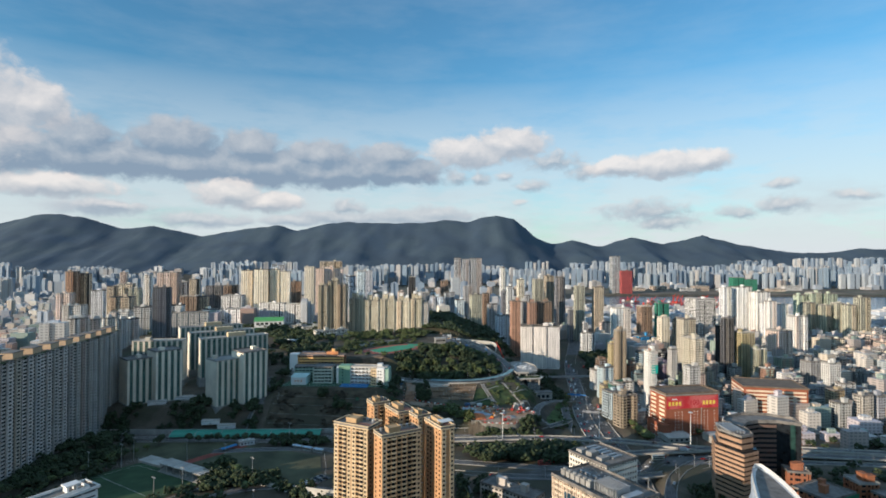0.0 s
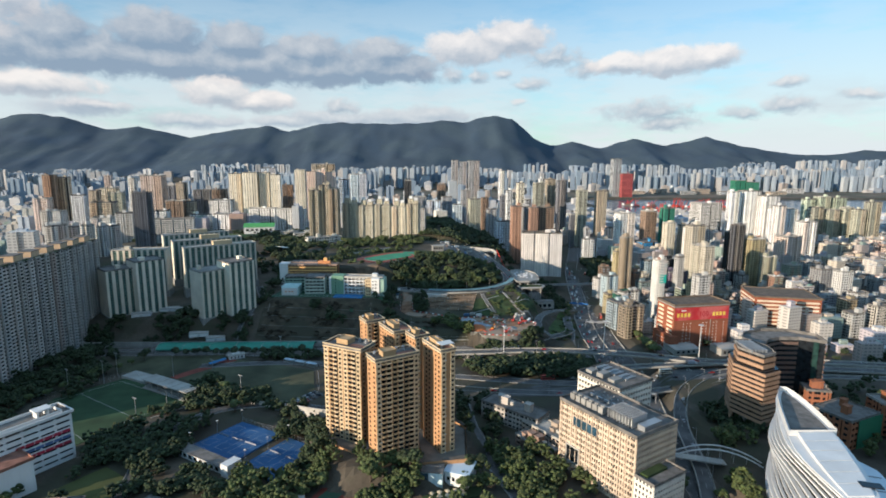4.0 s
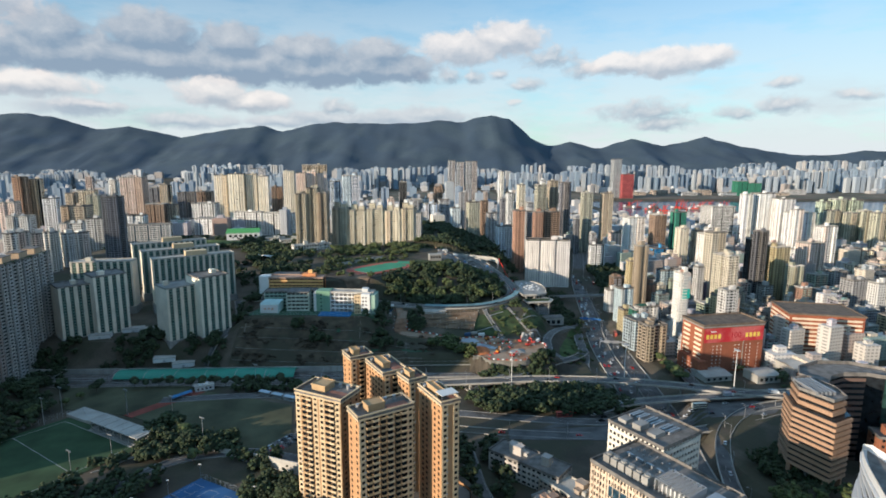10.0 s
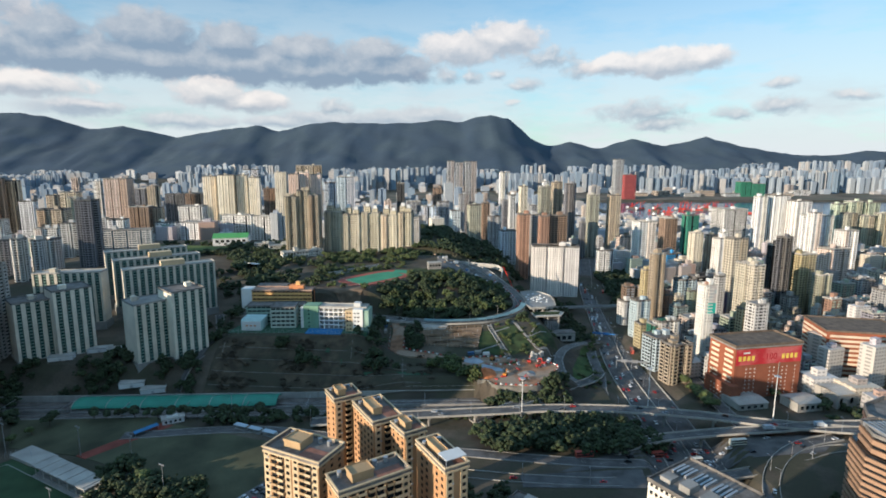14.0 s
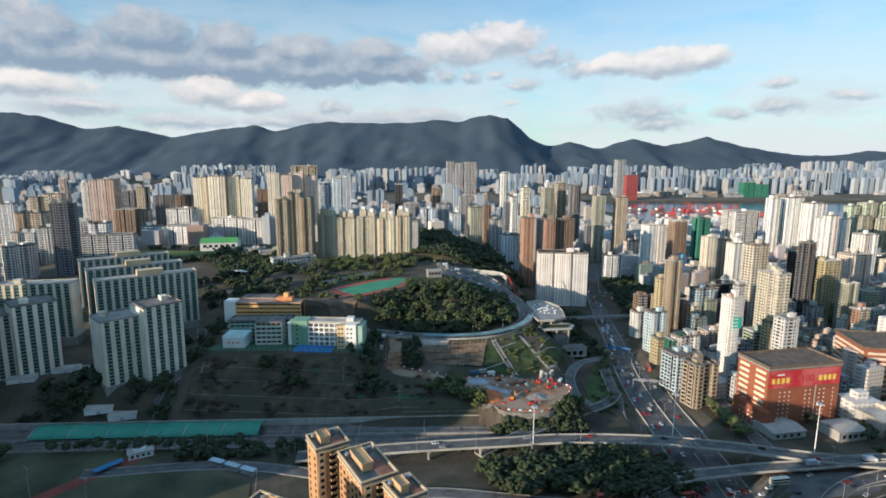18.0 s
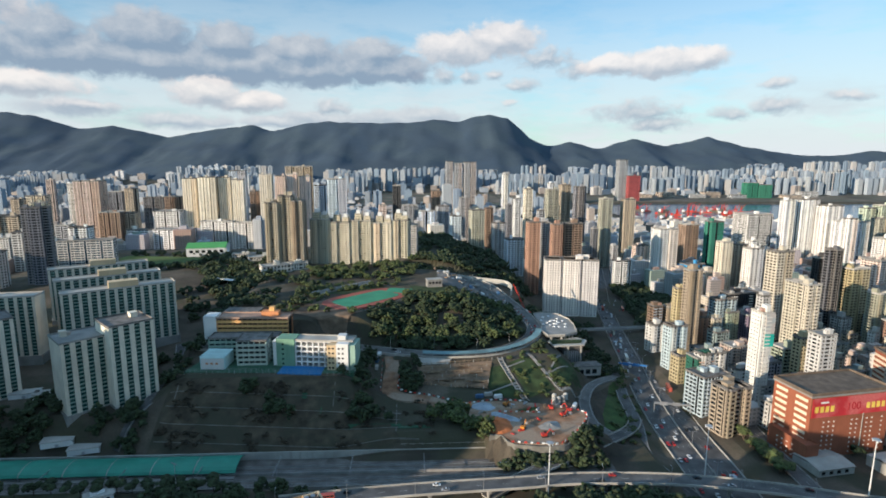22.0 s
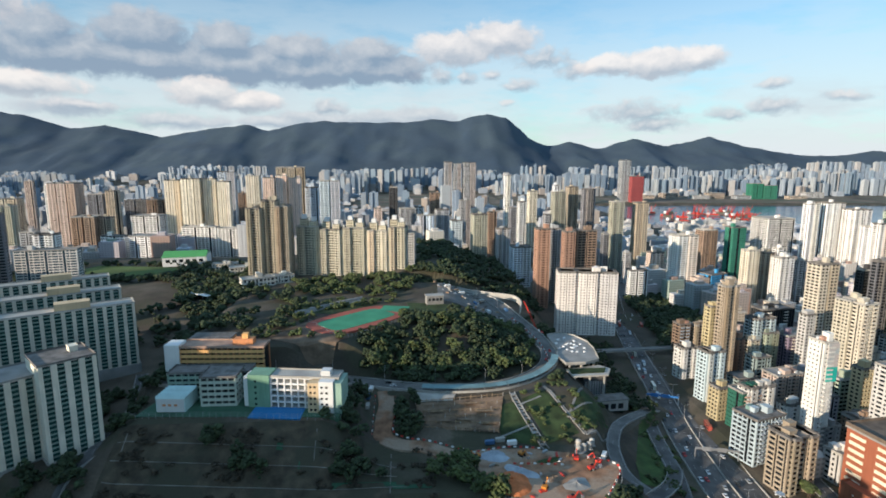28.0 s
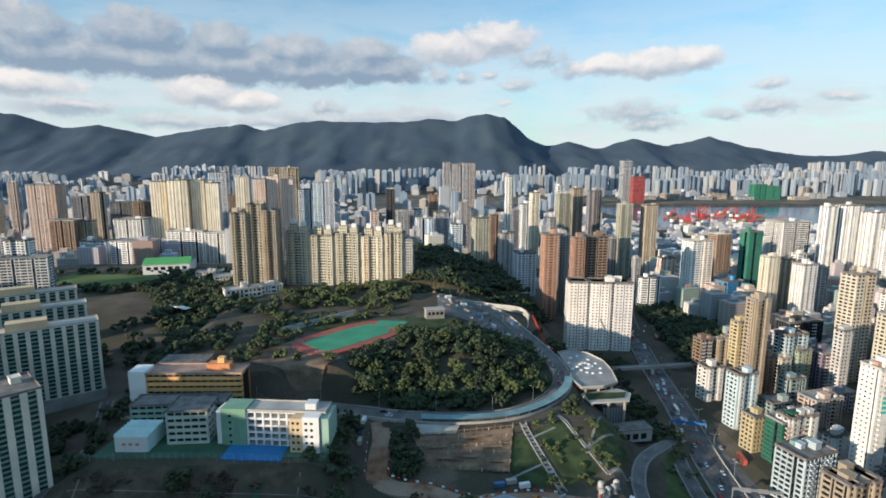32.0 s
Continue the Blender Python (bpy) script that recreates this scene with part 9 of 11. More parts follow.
part("rear_wall", Geo().box(-W / 2, W / 2, 1, D / 2, 0, H), M_GLASS, t)
for n in range(6):
    part("corridor_slab", Geo().box(-W / 2 + 8, W / 2 - 17, -D / 2, 1, n * 4 - 0.3, n * 4 + 0.9), M_WHITE, t)
for n in range(7):
    part("column", Geo().box(-W / 2 + 8 + n * 4.4, -W / 2 + 9 + n * 4.4, -D / 2 - 0.2, -D / 2 + 0.8, 0, H + 0.8), M_WHITE, t)
part("green_wing", Geo().box(-W / 2 - 6, -W / 2 + 8, -D / 2 - 1, D / 2, 0, H + 2), wall_mat((0.18, 0.33, 0.23)), t, "green rendered end wing")
part("white_wing", Geo().box(-W / 2 - 9, -W / 2 - 6, -D / 2, D / 2 - 1, 0, H), M_WHITE, t)
for x0, x1, y0, y1, h, m in ((8, 15, -12, 5, 20, M_CREAM), (15, 24, -12, 4, 21, M_WHITE), (24, 29, -11, 6, 20, M_GRN)):
    part("end_wing", Geo().box(x0, x1, y0, y1, 0, h), m, t)
for n in range(5):
    for c in (10, 12.6, 17, 20):
        put(ME_PANE, "window", t, c, -12.02, 2 + n * 3.7)
    put(ME_PANE, "window", t, -W / 2 - 1, -D / 2 - 1.02, 2 + n * 3.8)
g = Geo()
roof_edge(g, sides(0, 0, W + 0.6, D + 0.6), H + 0.9, 1.0)
part("roof", g, M_CONC_LT, t)
part("roof_hut", Geo().box(14, 20, -3, 3, H + 1, H + 4.5), M_WHITE, t)
slab("school_yard", "green painted school yard", "yard", [(-170, 609), (-165, 634), (-98, 632), (-44, 614), (-46, 603)], 40, 46.2, MATS["green_court"])
slab("school_court", "bright blue school ball court", "court", [(-101, 604), (-100, 620), (-68, 617), (-69, 601)], 45, 46.35, mat("bright_blue_court", (0.02, 0.17, 0.40), 0.7, vary=0.1, scale=0.6, grain=2, bump=0.03))
fence("yard_fence", "dark wire fence along the school terrace", [(-172, 606), (-120, 605), (-70, 600), (-44, 600)], 4.0, 46)

# terraced slope: drain walls across and down it
t = tagged(new("slope_terraces"), "concrete drain walls stepping down the dry slope", "slope", kind="structure")
for y0, x0, x1 in ((592, -172, -8), (583, -172, -6), (573, -172, 2), (563, -172, 8)):
    line = [Vector((x, y0 - (x + 170) * 0.045, ground_z(x, y0 - (x + 170) * 0.045))) for x in np.arange(x0, x1, 6.0)]
    g = Geo()
    sweep(g, line, [(-0.2, -1), (0.2, -1), (0.2, 0.5), (-0.2, 0.5)])
    part("drain_wall", g, M_DRAIN, t)
for x0 in (-168, -140, -112, -84, -58, -38, -14):
    line = [Vector((x0 + (600 - y) * 0.02, y, ground_z(x0, y))) for y in np.arange(556, 600, 4.0)]
    g = Geo()
    sweep(g, line, [(-0.3, -1), (0.3, -1), (0.3, 0.25), (-0.3, 0.25)])
    part("stair_channel", g, M_DRAIN, t)
for x0, y0, w in ((-80, 588, 30), (-66, 579, 46), (-46, 569, 36), (-12, 566, 22)):
    zz = ground_z(x0 + w / 2, y0) + 0.35
    part("green_mat", Geo().quad((x0, y0 - 2, ground_z(x0, y0 - 2) + 0.4), (x0 + w, y0 - 2, ground_z(x0 + w, y0 - 2) + 0.4), (x0 + w, y0 + 1.5, ground_z(x0 + w, y0 + 1.5) + 0.4), (x0, y0 + 1.5, ground_z(x0, y0 + 1.5) + 0.4)), mat("green_netting", (0.035, 0.10, 0.055), 0.9, vary=0.2, scale=1, grain=2, bump=0.1), t)

# ---- hilltop running track ----
def oval(cx, cy, a, b, turn, k=40, power=0.62):
    out = []
    for i in range(k):
        u, v = math.cos(math.tau * i / k), math.sin(math.tau * i / k)
        u, v = math.copysign(abs(u) ** power, u) * a, math.copysign(abs(v) ** power, v) * b
        c, s = math.cos(radians(turn)), math.sin(radians(turn))
        out.append((cx + c * u - s * v, cy + s * u + c * v))
    return out


slab("running_track", "red rubber running track on the hilltop", "track", oval(-48, 741, 44, 25, 44), 50, 66.6, mat("track_red", (0.36, 0.10, 0.07), 0.85, vary=0.12, scale=0.5, grain=2, bump=0.05))
slab("track_infield", "bright green artificial football infield", "pitch", oval(-48, 740, 33, 16, 44, 40, 0.35), 62, 66.8, mat("infield_green", (0.055, 0.27, 0.15), 0.85, vary=0.12, scale=0.4, grain=2, bump=0.05))
slab("hard_court", "green hard court beside the track", "court", [(-27, 782), (-3, 777), (-9, 758), (-31, 766)], 62, 66.7, MATS["infield_green"])
slab("hilltop_lawn", "grassy hilltop beside the courts", "lawn", [(-6, 792), (34, 784), (26, 752), (-2, 748)], 60, 66.5, M_GRASS)
t = thing("pavilion", "small grey pavilion with a flat roof", "pavilion", 20, 788, 65.5, 10)
part("wall", Geo().box(-8, 8, -4, 4, 0, 9), M_CONC, t)
part("roof", Geo().box(-8.6, 8.6, -4.6, 4.6, 9, 9.5), M_CONC_LT, t)
for n in range(4):
    part("window", Geo().box(-6.5 + n * 3.6, -4 + n * 3.6, -4.08, -3.9, 4.5, 7), M_GLASS, t)
for k in range(4):
    g = Geo()
    sweep(g, [Vector((-104 + i * 6, 752 + i * 5.6 + k * 2.2, 66 + k * 0.7)) for i in range(10)], [(-1, -2), (1, -2), (1, 0.6), (-1, 0.6)])
    tagged(part("terrace_step", g, M_CONC), "concrete spectator terrace step beside the track", "terrace", kind="structure")
fence("track_fence", "wire fence at the edge of the hilltop track", [(-88, 734), (-50, 694), (-6, 740)], 3.0, 66)

# ---- buildings on the plateau ----
for x, y, w, d, h, tn in ((-168, 872, 34, 16, 9, 28), (-146, 888, 24, 14, 8, 28), (-206, 960, 40, 18, 8, 20), (-240, 985, 30, 14, 7, 10)):
    tower("bungalow", "low cream institutional building with pale flat roof", x, y, w, d, h, tn, (0.72, 0.68, 0.60), None, 3.6, 4.0, 1.6, 0.5, huts=2, roof=M_CONC_LT)
t = thing("sports_hall", "white sports hall with a bright green pitched roof", "building", -303, 1022, 61, 12)
part("wall", Geo().box(-26, 26, -20, 20, 0, 13), M_WHITE, t)
g = Geo()
g.strip([(-27, -21, 12.6), (-27, 0, 18.5), (-27, 21, 12.6)], [(27, -21, 12.6), (27, 0, 18.5), (27, 21, 12.6)])
g.quad((-27, -21, 12.6), (-27, 21, 12.6), (-27, 0, 18.5), (-27, 0, 18.5))
part("roof", g, mat("green_roof_sheet", (0.09, 0.33, 0.09), 0.5, vary=0.1, scale=0.4, grain=1, bump=0.03), t)
part("gable", Geo().prism([(26.5, -20), (27.5, -20), (27.5, 20), (26.5, 20)], 0, 13), M_WHITE, t)
for n in range(6):
    part("window", Geo().box(-22 + n * 8, -17 + n * 8, -20.1, -19.9, 6, 10), M_GLASS, t)
slab("school_field", "light green school sports field", "lawn", [(-420, 940), (-405, 1000), (-292, 985), (-305, 930)], 50, 63.5, mat("light_lawn", (0.10, 0.145, 0.04), 0.95, vary=0.2, scale=0.15, grain=1, bump=0.1))
t = thing("covered_walk", "white covered walkway roof", "walkway", -218, 842, 60, -35)
part("roof", Geo().box(-14, 14, -3, 3, 4, 4.5), M_WHITE, t)
for n in range(4):
    part("column", Geo().box(-12 + n * 8, -11.6 + n * 8, -0.2, 0.2, -6, 4), M_STEEL, t)

# ---- construction site below the hill road ----
def heap(name, label, cx, cy, rx, ry, high, z, material, seed=1, turn=0.0):
    """A tipped heap: an uneven low cone with ridges."""
    rng = random.Random(seed)
    g = Geo()
    rings, k = 6, 22
    ph = [rng.uniform(0, 6.28) for _ in range(4)]
    c, s = math.cos(radians(turn)), math.sin(radians(turn))
    for j in range(rings + 1):
        f = j / rings
        for i in range(k):
            a = math.tau * i / k
            r = f * (1 + 0.14 * math.sin(2 * a + ph[0]) + 0.10 * math.sin(3 * a + ph[1]) + 0.05 * math.sin(7 * a + ph[2]))
            u, v = rx * r * math.cos(a), ry * r * math.sin(a)
            up = high * (1 - f) ** 0.8 * (1 + 0.12 * math.sin(5 * a + ph[3])) + rng.uniform(-0.15, 0.25) * (1 - f)
            g.v.append((cx + c * u - s * v, cy + s * u + c * v, z - 0.3 + up))
    for j in range(rings):
        g.f += [(j * k + i, (j + 1) * k + i, (j + 1) * k + (i + 1) % k, j * k + (i + 1) % k) for i in range(k)]
    return tagged(part(name, g, material), label, "heap")


slab("site_floor", "bare orange brown construction site floor", "site", [(33, 589), (82, 599), (106, 594), (123, 583), (113, 560), (94, 539), (64, 541), (56, 552), (48, 560)], 12, 22.4, M_SITE)
slab("site_floor", "muddy haul ground beside the slope", "site", [(12, 604), (36, 612), (60, 610), (84, 598), (34, 586), (18, 592)], 12, 22.3, M_SITE)
heap("earth_heap", "bright orange heap of excavated earth", 54.5, 566, 11, 15, 3.6, 22.3, M_ORANGE, 3, -20)
M_TARP = mat("grey_tarpaulin", (0.34, 0.38, 0.42), 0.5, vary=0.15, scale=1, grain=2, bump=0.3)
heap("tarpaulin_mound", "heap under a blue grey tarpaulin", 62, 577, 11, 6, 2.6, 22.3, M_TARP, 4, -35)
heap("tarpaulin_mound", "wide pale tarpaulin over stored material", 49, 594, 10, 7, 2.2, 22.4, M_TARP, 5, 10)
heap("rubble_heap", "grey brown rubble heap on the site", 91, 563, 11, 6, 1.8, 22.3, M_CONC, 6, 20)
heap("rubble_heap", "sandy heap in the middle of the site", 80, 571, 9, 6, 1.6, 22.3, M_EARTH, 7, 20)
heap("planted_island", "grassy mound among the haul roads", 82, 588, 10, 4, 0.9, 22.4, M_GRASS, 8, 12)

# retaining wall round the site towards the railway
g = Geo()
sweep(g, curve([(48, 553, 21), (56, 551.5, 21), (63, 540, 21), (94, 538, 21), (114, 559, 21), (124, 582, 21)], 4), [(-0.3, -3), (0.3, -3), (0.3, 1.6), (-0.3, 1.6)])
tagged(part("retaining_wall", g, M_DRAIN), "low mossy retaining wall round the site", "wall", kind="structure")
for yy, z1, x0, x1 in ((515, 13, -20, 40), (554, 17, -10, 48), (534, 14, 52, 96)):
    t = tagged(part("railway_wall", Geo().box(x0, x1, yy - 0.4, yy + 0.4, 8, z1), M_CONC_LT), "pale concrete wall beside the railway", "wall", kind="structure")
    for n in range(int((x1 - x0) / 6)):
        part("buttress", Geo().box(x0 + 2 + n * 6, x0 + 2.6 + n * 6, yy - 0.8, yy - 0.4, 8, z1 + 0.3), M_CONC, t)

# red and white water-filled barriers
ME_BAR = []
for nm, m in (("red", M_SIGNAL), ("white", M_WHITE)):
    g = Geo()
    n = len(g.v)
    for z, h in ((0, 0.35), (0.3, 0.32), (0.5, 0.16), (0.95, 0.12)):
        g.v += [(-0.9, -h, z), (0.9, -h, z), (0.9, h, z), (-0.9, h, z)]
    for j in range(3):
        g.f += [(4 * j + i, 4 * j + (i + 1) % 4, 4 * j + 4 + (i + 1) % 4, 4 * j + 4 + i) for i in range(4)]
    g.f.append((12, 13, 14, 15))
    ME_BAR.append(shared(g, "barrier", m))
for pts in ([(62, 543, 22.4), (81, 540, 22.4), (94, 541, 22.4), (112, 562, 22.4), (121, 580, 22.4), (106, 592, 22.4)],
            [(-13, 650, 36), (-13, 630, 31), (-13, 616, 28), (-4, 611, 26.5), (10, 609, 25), (24, 603, 24), (40, 597, 22.4)],
            [(-27, 650, 36.5), (-27, 626, 30), (-27, 610, 27)], [(40, 600, 22.4), (60, 604, 22.4), (82, 601, 22.4)], [(60, 585, 22.4), (76, 584, 22.4), (92, 582, 22.4)],
            [(102, 688, 39.6), (110, 708, 41.2), (108, 742, 45.2), (94, 790, 51.2)]):
    line = curve(pts, 3.3)
    for n, (p, q) in enumerate(zip(line, line[1:])):
        ob = new("barrier", ME_BAR[n % 2])
        ob.matrix_basis = pose(p.x, p.y, max(p.z, ground_z(p.x, p.y)), 0, 0, math.degrees(math.atan2(q.y - p.y, q.x - p.x)))
        tagged(ob, "red plastic road barrier at the site edge" if n % 2 == 0 else "white plastic road barrier at the site edge", "barrier", "site barriers")

# timber formwork on the cut slope
t = thing("timber_formwork", "timber formwork of posts and walings on a cut slope", "formwork")
C1, C2, C3, C4 = Vector((1, 640, 36)), Vector((63, 648, 36.5)), Vector((55, 615, 27)), Vector((6, 622, 27))


def on_cut(u, v):
    return (C1 * (1 - u) + C2 * u) * (1 - v) + (C4 * (1 - u) + C3 * u) * v


g = Geo()
rows = [[on_cut(i / 12, j / 5) for i in range(13)] for j in range(6)]
for a, b in zip(rows, rows[1:]):
    g.strip(a, b)
g = Geo()
g.v = [tuple(q) for row in rows for q in row]
g.f = [(j * 13 + i, (j + 1) * 13 + i, (j + 1) * 13 + i + 1, j * 13 + i + 1) for j in range(5) for i in range(12)]
part("cut_face", g, M_EARTH, t, "raw brown cut earth")
for i in range(17):
    for j in range(6):
        p = on_cut(i / 16, j / 5)
        part("post", Geo().box(p.x - 0.18, p.x + 0.18, p.y - 0.18, p.y + 0.18, p.z - 0.5, p.z + RNG.uniform(1.6, 3.2)), M_TIMBER if (i + j) % 4 else M_CONC_LT, t)
for j in range(6):
    a, b = on_cut(0, j / 5), on_cut(1, j / 5)
    part("waling", Geo().beam(a + Vector((0, 0, 1.6)), b + Vector((0, 0, 1.6)), 0.25, 0.35), M_TIMBER, t)
for k, (u, v) in enumerate(((0.62, 0.2), (0.8, 0.45), (0.55, 0.7), (0.86, 0.8), (0.3, 0.75), (0.2, 0.4))):
    a, b = on_cut(u - 0.1, v), on_cut(u + 0.1, v)
    part("board_panel", Geo().beam(a + Vector((0, 0, 1.2)), b + Vector((0, 0, 1.2)), 2.6, 0.25), M_TIMBER if k % 2 else M_EARTH, t)

# stairway and drain channels down the green slope
def channel(name, label, pts, half=0.7, steps=False, rise=0.6):
    line = [Vector((p.x, p.y, ground_z(p.x, p.y))) for p in curve([(x, y, 0) for x, y in pts], 3.0)]
    t = tagged(new(name), label, "drain", kind="structure")
    for s in (-1, 1):
        g = Geo()
        a = s * half
        sweep(g, line, [(a - 0.25, -1.5), (a + 0.25, -1.5), (a + 0.25, rise), (a - 0.25, rise)])
        part("side_wall", g, M_CONC, t)
    if steps:
        for p, q in zip(line, line[1:]):
            way = (q - p).normalized()
            m = (p + q) / 2
            part("landing", Geo().rbox(m.x, m.y, min(p.z, q.z) - 1, max(p.z, q.z) - 0.2, 2.8, half * 2 - 0.6, math.degrees(math.atan2(way.y, way.x))), M_CONC, t)
    else:
        g = Geo()
        sweep(g, line, [(-half, -1.5), (half, -1.5), (half, 0.15), (-half, 0.15)])
        part("bed", g, M_CONC, t)


channel("slope_stair", "long concrete stair and drain channel down the slope", [(70, 651), (76, 627), (83, 601)], 1.9, True, 0.9)
channel("slope_drain", "zigzag concrete drain channel on the green slope", [(95, 662), (102, 641), (112, 613)], 0.9)
channel("slope_drain", "zigzag concrete drain channel on the green slope", [(112, 613), (128, 622), (144, 634)], 0.9)
channel("slope_drain", "narrow concrete drain channel on the green slope", [(104, 628), (114, 645), (124, 662)], 0.5)
channel("slope_drain", "narrow concrete drain channel on the green slope", [(106, 632), (126, 645)], 0.5)
channel("slope_drain", "narrow concrete drain channel on the green slope", [(73, 640), (90, 648)], 0.4)
channel("slope_drain", "narrow concrete drain channel on the green slope", [(56, 612), (78, 622)], 0.4)


def lawn_patch(label, ring_, material=None, n=8, name="grass_slope", kind="lawn"):
    """Grass laid 0.25 m over the sloping ground inside a four-sided outline."""
    a, b, c, d = (Vector(p) for p in ring_)
    g = Geo()
    grid = []
    for j in range(n + 1):
        row = []
        for i in range(n + 1):
            p = (a * (1 - i / n) + b * (i / n)) * (1 - j / n) + (d * (1 - i / n) + c * (i / n)) * (j / n)
            row.append((p.x, p.y, ground_z(p.x, p.y) + 0.28))
        grid.append(row)
    g.v = [q for row in grid for q in row]
    g.f = [(j * (n + 1) + i, (j + 1) * (n + 1) + i, (j + 1) * (n + 1) + i + 1, j * (n + 1) + i + 1) for j in range(n) for i in range(n)]
    tagged(part(name, g, material or M_GRASS), label, kind, kind="structure")


lawn_patch("dry brown grass on the terraced slope", [(-174, 600), (-32, 600), (-10, 554), (-174, 554)], M_SCAR, 30, "dry_slope", "slope")
lawn_patch("green grass slope beside the stair", [(58, 640), (70, 643), (79, 604), (56, 610)])
lawn_patch("green grass slope between drain channels", [(76, 646), (95, 655), (108, 614), (86, 606)])
lawn_patch("green grass slope between drain channels", [(107, 634), (124, 658), (138, 640), (114, 616)])
lawn_patch("bright green bank inside the slip road", [(164, 650), (182, 664), (166, 606), (140, 598)], M_BANK)
lawn_patch("bright green bank inside the slip road", [(140, 598), (166, 606), (156, 572), (136, 580)], M_BANK)
lawn_patch("raw brown earth cutting behind the school", [(-114, 692), (-86, 740), (-48, 700), (-64, 674)], M_EARTH, 12, "earth_cutting", "earth")
lawn_patch("pale sprayed concrete below the hill road", [(-2, 652), (30, 649), (26, 642), (2, 641)], M_CONC_LT, 8, "shotcrete", "slope")
lawn_patch("grey paved works area above the hill road", [(24, 800), (98, 770), (86, 838), (26, 866)], M_OLD_ROAD, 12, "works_area", "site")
lawn_patch("grassy edge along the hilltop track", [(-96, 764), (-60, 800), (-30, 792), (-70, 756)], M_GRASS, 8)

# plant on the site
def excavator(x, y, z, turn, colour, label):
    t = thing("excavator", label, "excavator", x, y, z, turn, "site machines")
    for s in (-1, 1):
        part("crawler_track", Geo().box(-2, 2, s * 1.2 - 0.35, s * 1.2 + 0.35, 0.05, 0.95), M_TYRE, t)
    part("body", Geo().prism([(-2.3, -1.4), (1.2, -1.4), (1.2, 1.4), (-2.3, 1.4)], 1.0, 2.3), colour, t)
    part("cab", Geo().box(0.0, 1.6, 0.2, 1.4, 1.1, 3.0), M_GLASS, t)
    part("boom", Geo().beam((1.0, -0.3, 1.6), (3.6, -0.3, 5.2), 0.4, 0.6), colour, t)
    part("arm", Geo().beam((3.5, -0.3, 5.2), (6.0, -0.3, 2.4), 0.35, 0.5), colour, t)
    part("bucket", Geo().prism([(5.4, -0.9), (6.6, -0.9), (6.6, 0.3), (5.4, 0.3)], 0.9, 2.3), M_STEEL, t)


M_DIGGER = mat("orange_machine_paint", (0.55, 0.20, 0.03), 0.5, vary=0.12, scale=1, grain=3, bump=0.02)
for x, y, tn, m in ((104, 577, 20, M_SIGNAL), (110, 584, 140, M_SIGNAL), (38, 593, 200, M_DIGGER), (72, 560, 60, M_DIGGER), (84, 549, 10, M_SIGNAL), (98, 588, 75, M_SIGNAL), (66, 594, 300, M_DIGGER)):
    excavator(x, y, 22.4, tn, m, "red tracked excavator on the site floor" if m is M_SIGNAL else "orange tracked excavator on the site floor")
for x, y in ((102, 596), (106, 598), (110, 600), (113, 604), (104, 603)):
    t = thing("site_silo", "white upright storage tank on the site", "tank", x, y, 22.3, 0, "site tanks")
    part("tank", Geo().tube(0, 0, 0, 4.2, 1.7, 1.7, 14).tube(0, 0, 4.2, 5.0, 1.7, 0.4, 14), M_CONC_LT, t)
    part("base", Geo().box(-2, 2, -2, 2, 0, 0.3), M_CONC, t)


def container(x, y, z, turn, m, label):
    t = thing("site_container", label, "container", x, y, z, turn, "site containers")
    g = Geo().box(-3, 3, -1.2, 1.2, 0.1, 2.6)
    for n in range(11):
        g.box(-2.85 + n * 0.55, -2.7 + n * 0.55, -1.26, -1.2, 0.2, 2.5)
    part("body", g, m, t)
    part("door", Geo().box(3.0, 3.06, -1.0, 1.0, 0.3, 2.5), M_STEEL, t)


M_BOXBLUE = mat("blue_container_paint", (0.07, 0.16, 0.30), 0.5, vary=0.15, scale=1, grain=3, bump=0.03)
for n, (x, y, z, tn) in enumerate(((-30, 652, 37, 80), (-31, 643, 34.5, 85), (-31, 634, 32, 88), (62, 606, 23.3, 10), (48, 607, 23.3, 8), (55, 609, 23.8, 8), (116, 590, 22.4, 60), (88, 765, 48, 100), (84, 782, 50, 100), (74, 800, 53, 110), (62, 812, 56, 100), (70, 826, 57, 20), (50, 832, 59, 20), (92, 806, 53, 100), (66, 846, 59, 120), (36, 846, 61, 10))):
    container(x, y, max(z, ground_z(x, y)) - 0.1, tn, (M_WHITE, M_BOXBLUE, M_CONC_LT)[n % 3], ("white site container", "blue site container", "grey site container")[n % 3] + " beside the haul road")
rng = random.Random(12)


def stack(x, y, z, w, d, h, m, label, group):
    """A strapped pile of boards or bars: upper layers set back, one mesh."""
    g = Geo()
    for k, z1 in ((1.0, 0.0), (1.0, 0.55), (0.93, 0.6), (0.9, 1.0)):
        o = rng.uniform(-0.1, 0.1)
        g.v += [(sx * w / 2 * k + o, sy * d / 2 * k, z1 * h) for sx, sy in ((-1, -1), (1, -1), (1, 1), (-1, 1))]
    for j in range(3):
        g.f += [(4 * j + i, 4 * j + (i + 1) % 4, 4 * j + 4 + (i + 1) % 4, 4 * j + 4 + i) for i in range(4)]
    g.f.append((12, 13, 14, 15))
    ob = part("material_pallet", g, m)
    ob.matrix_basis = pose(x, y, z, 0, 0, rng.uniform(0, 180))
    tagged(ob, label, "stack", group)


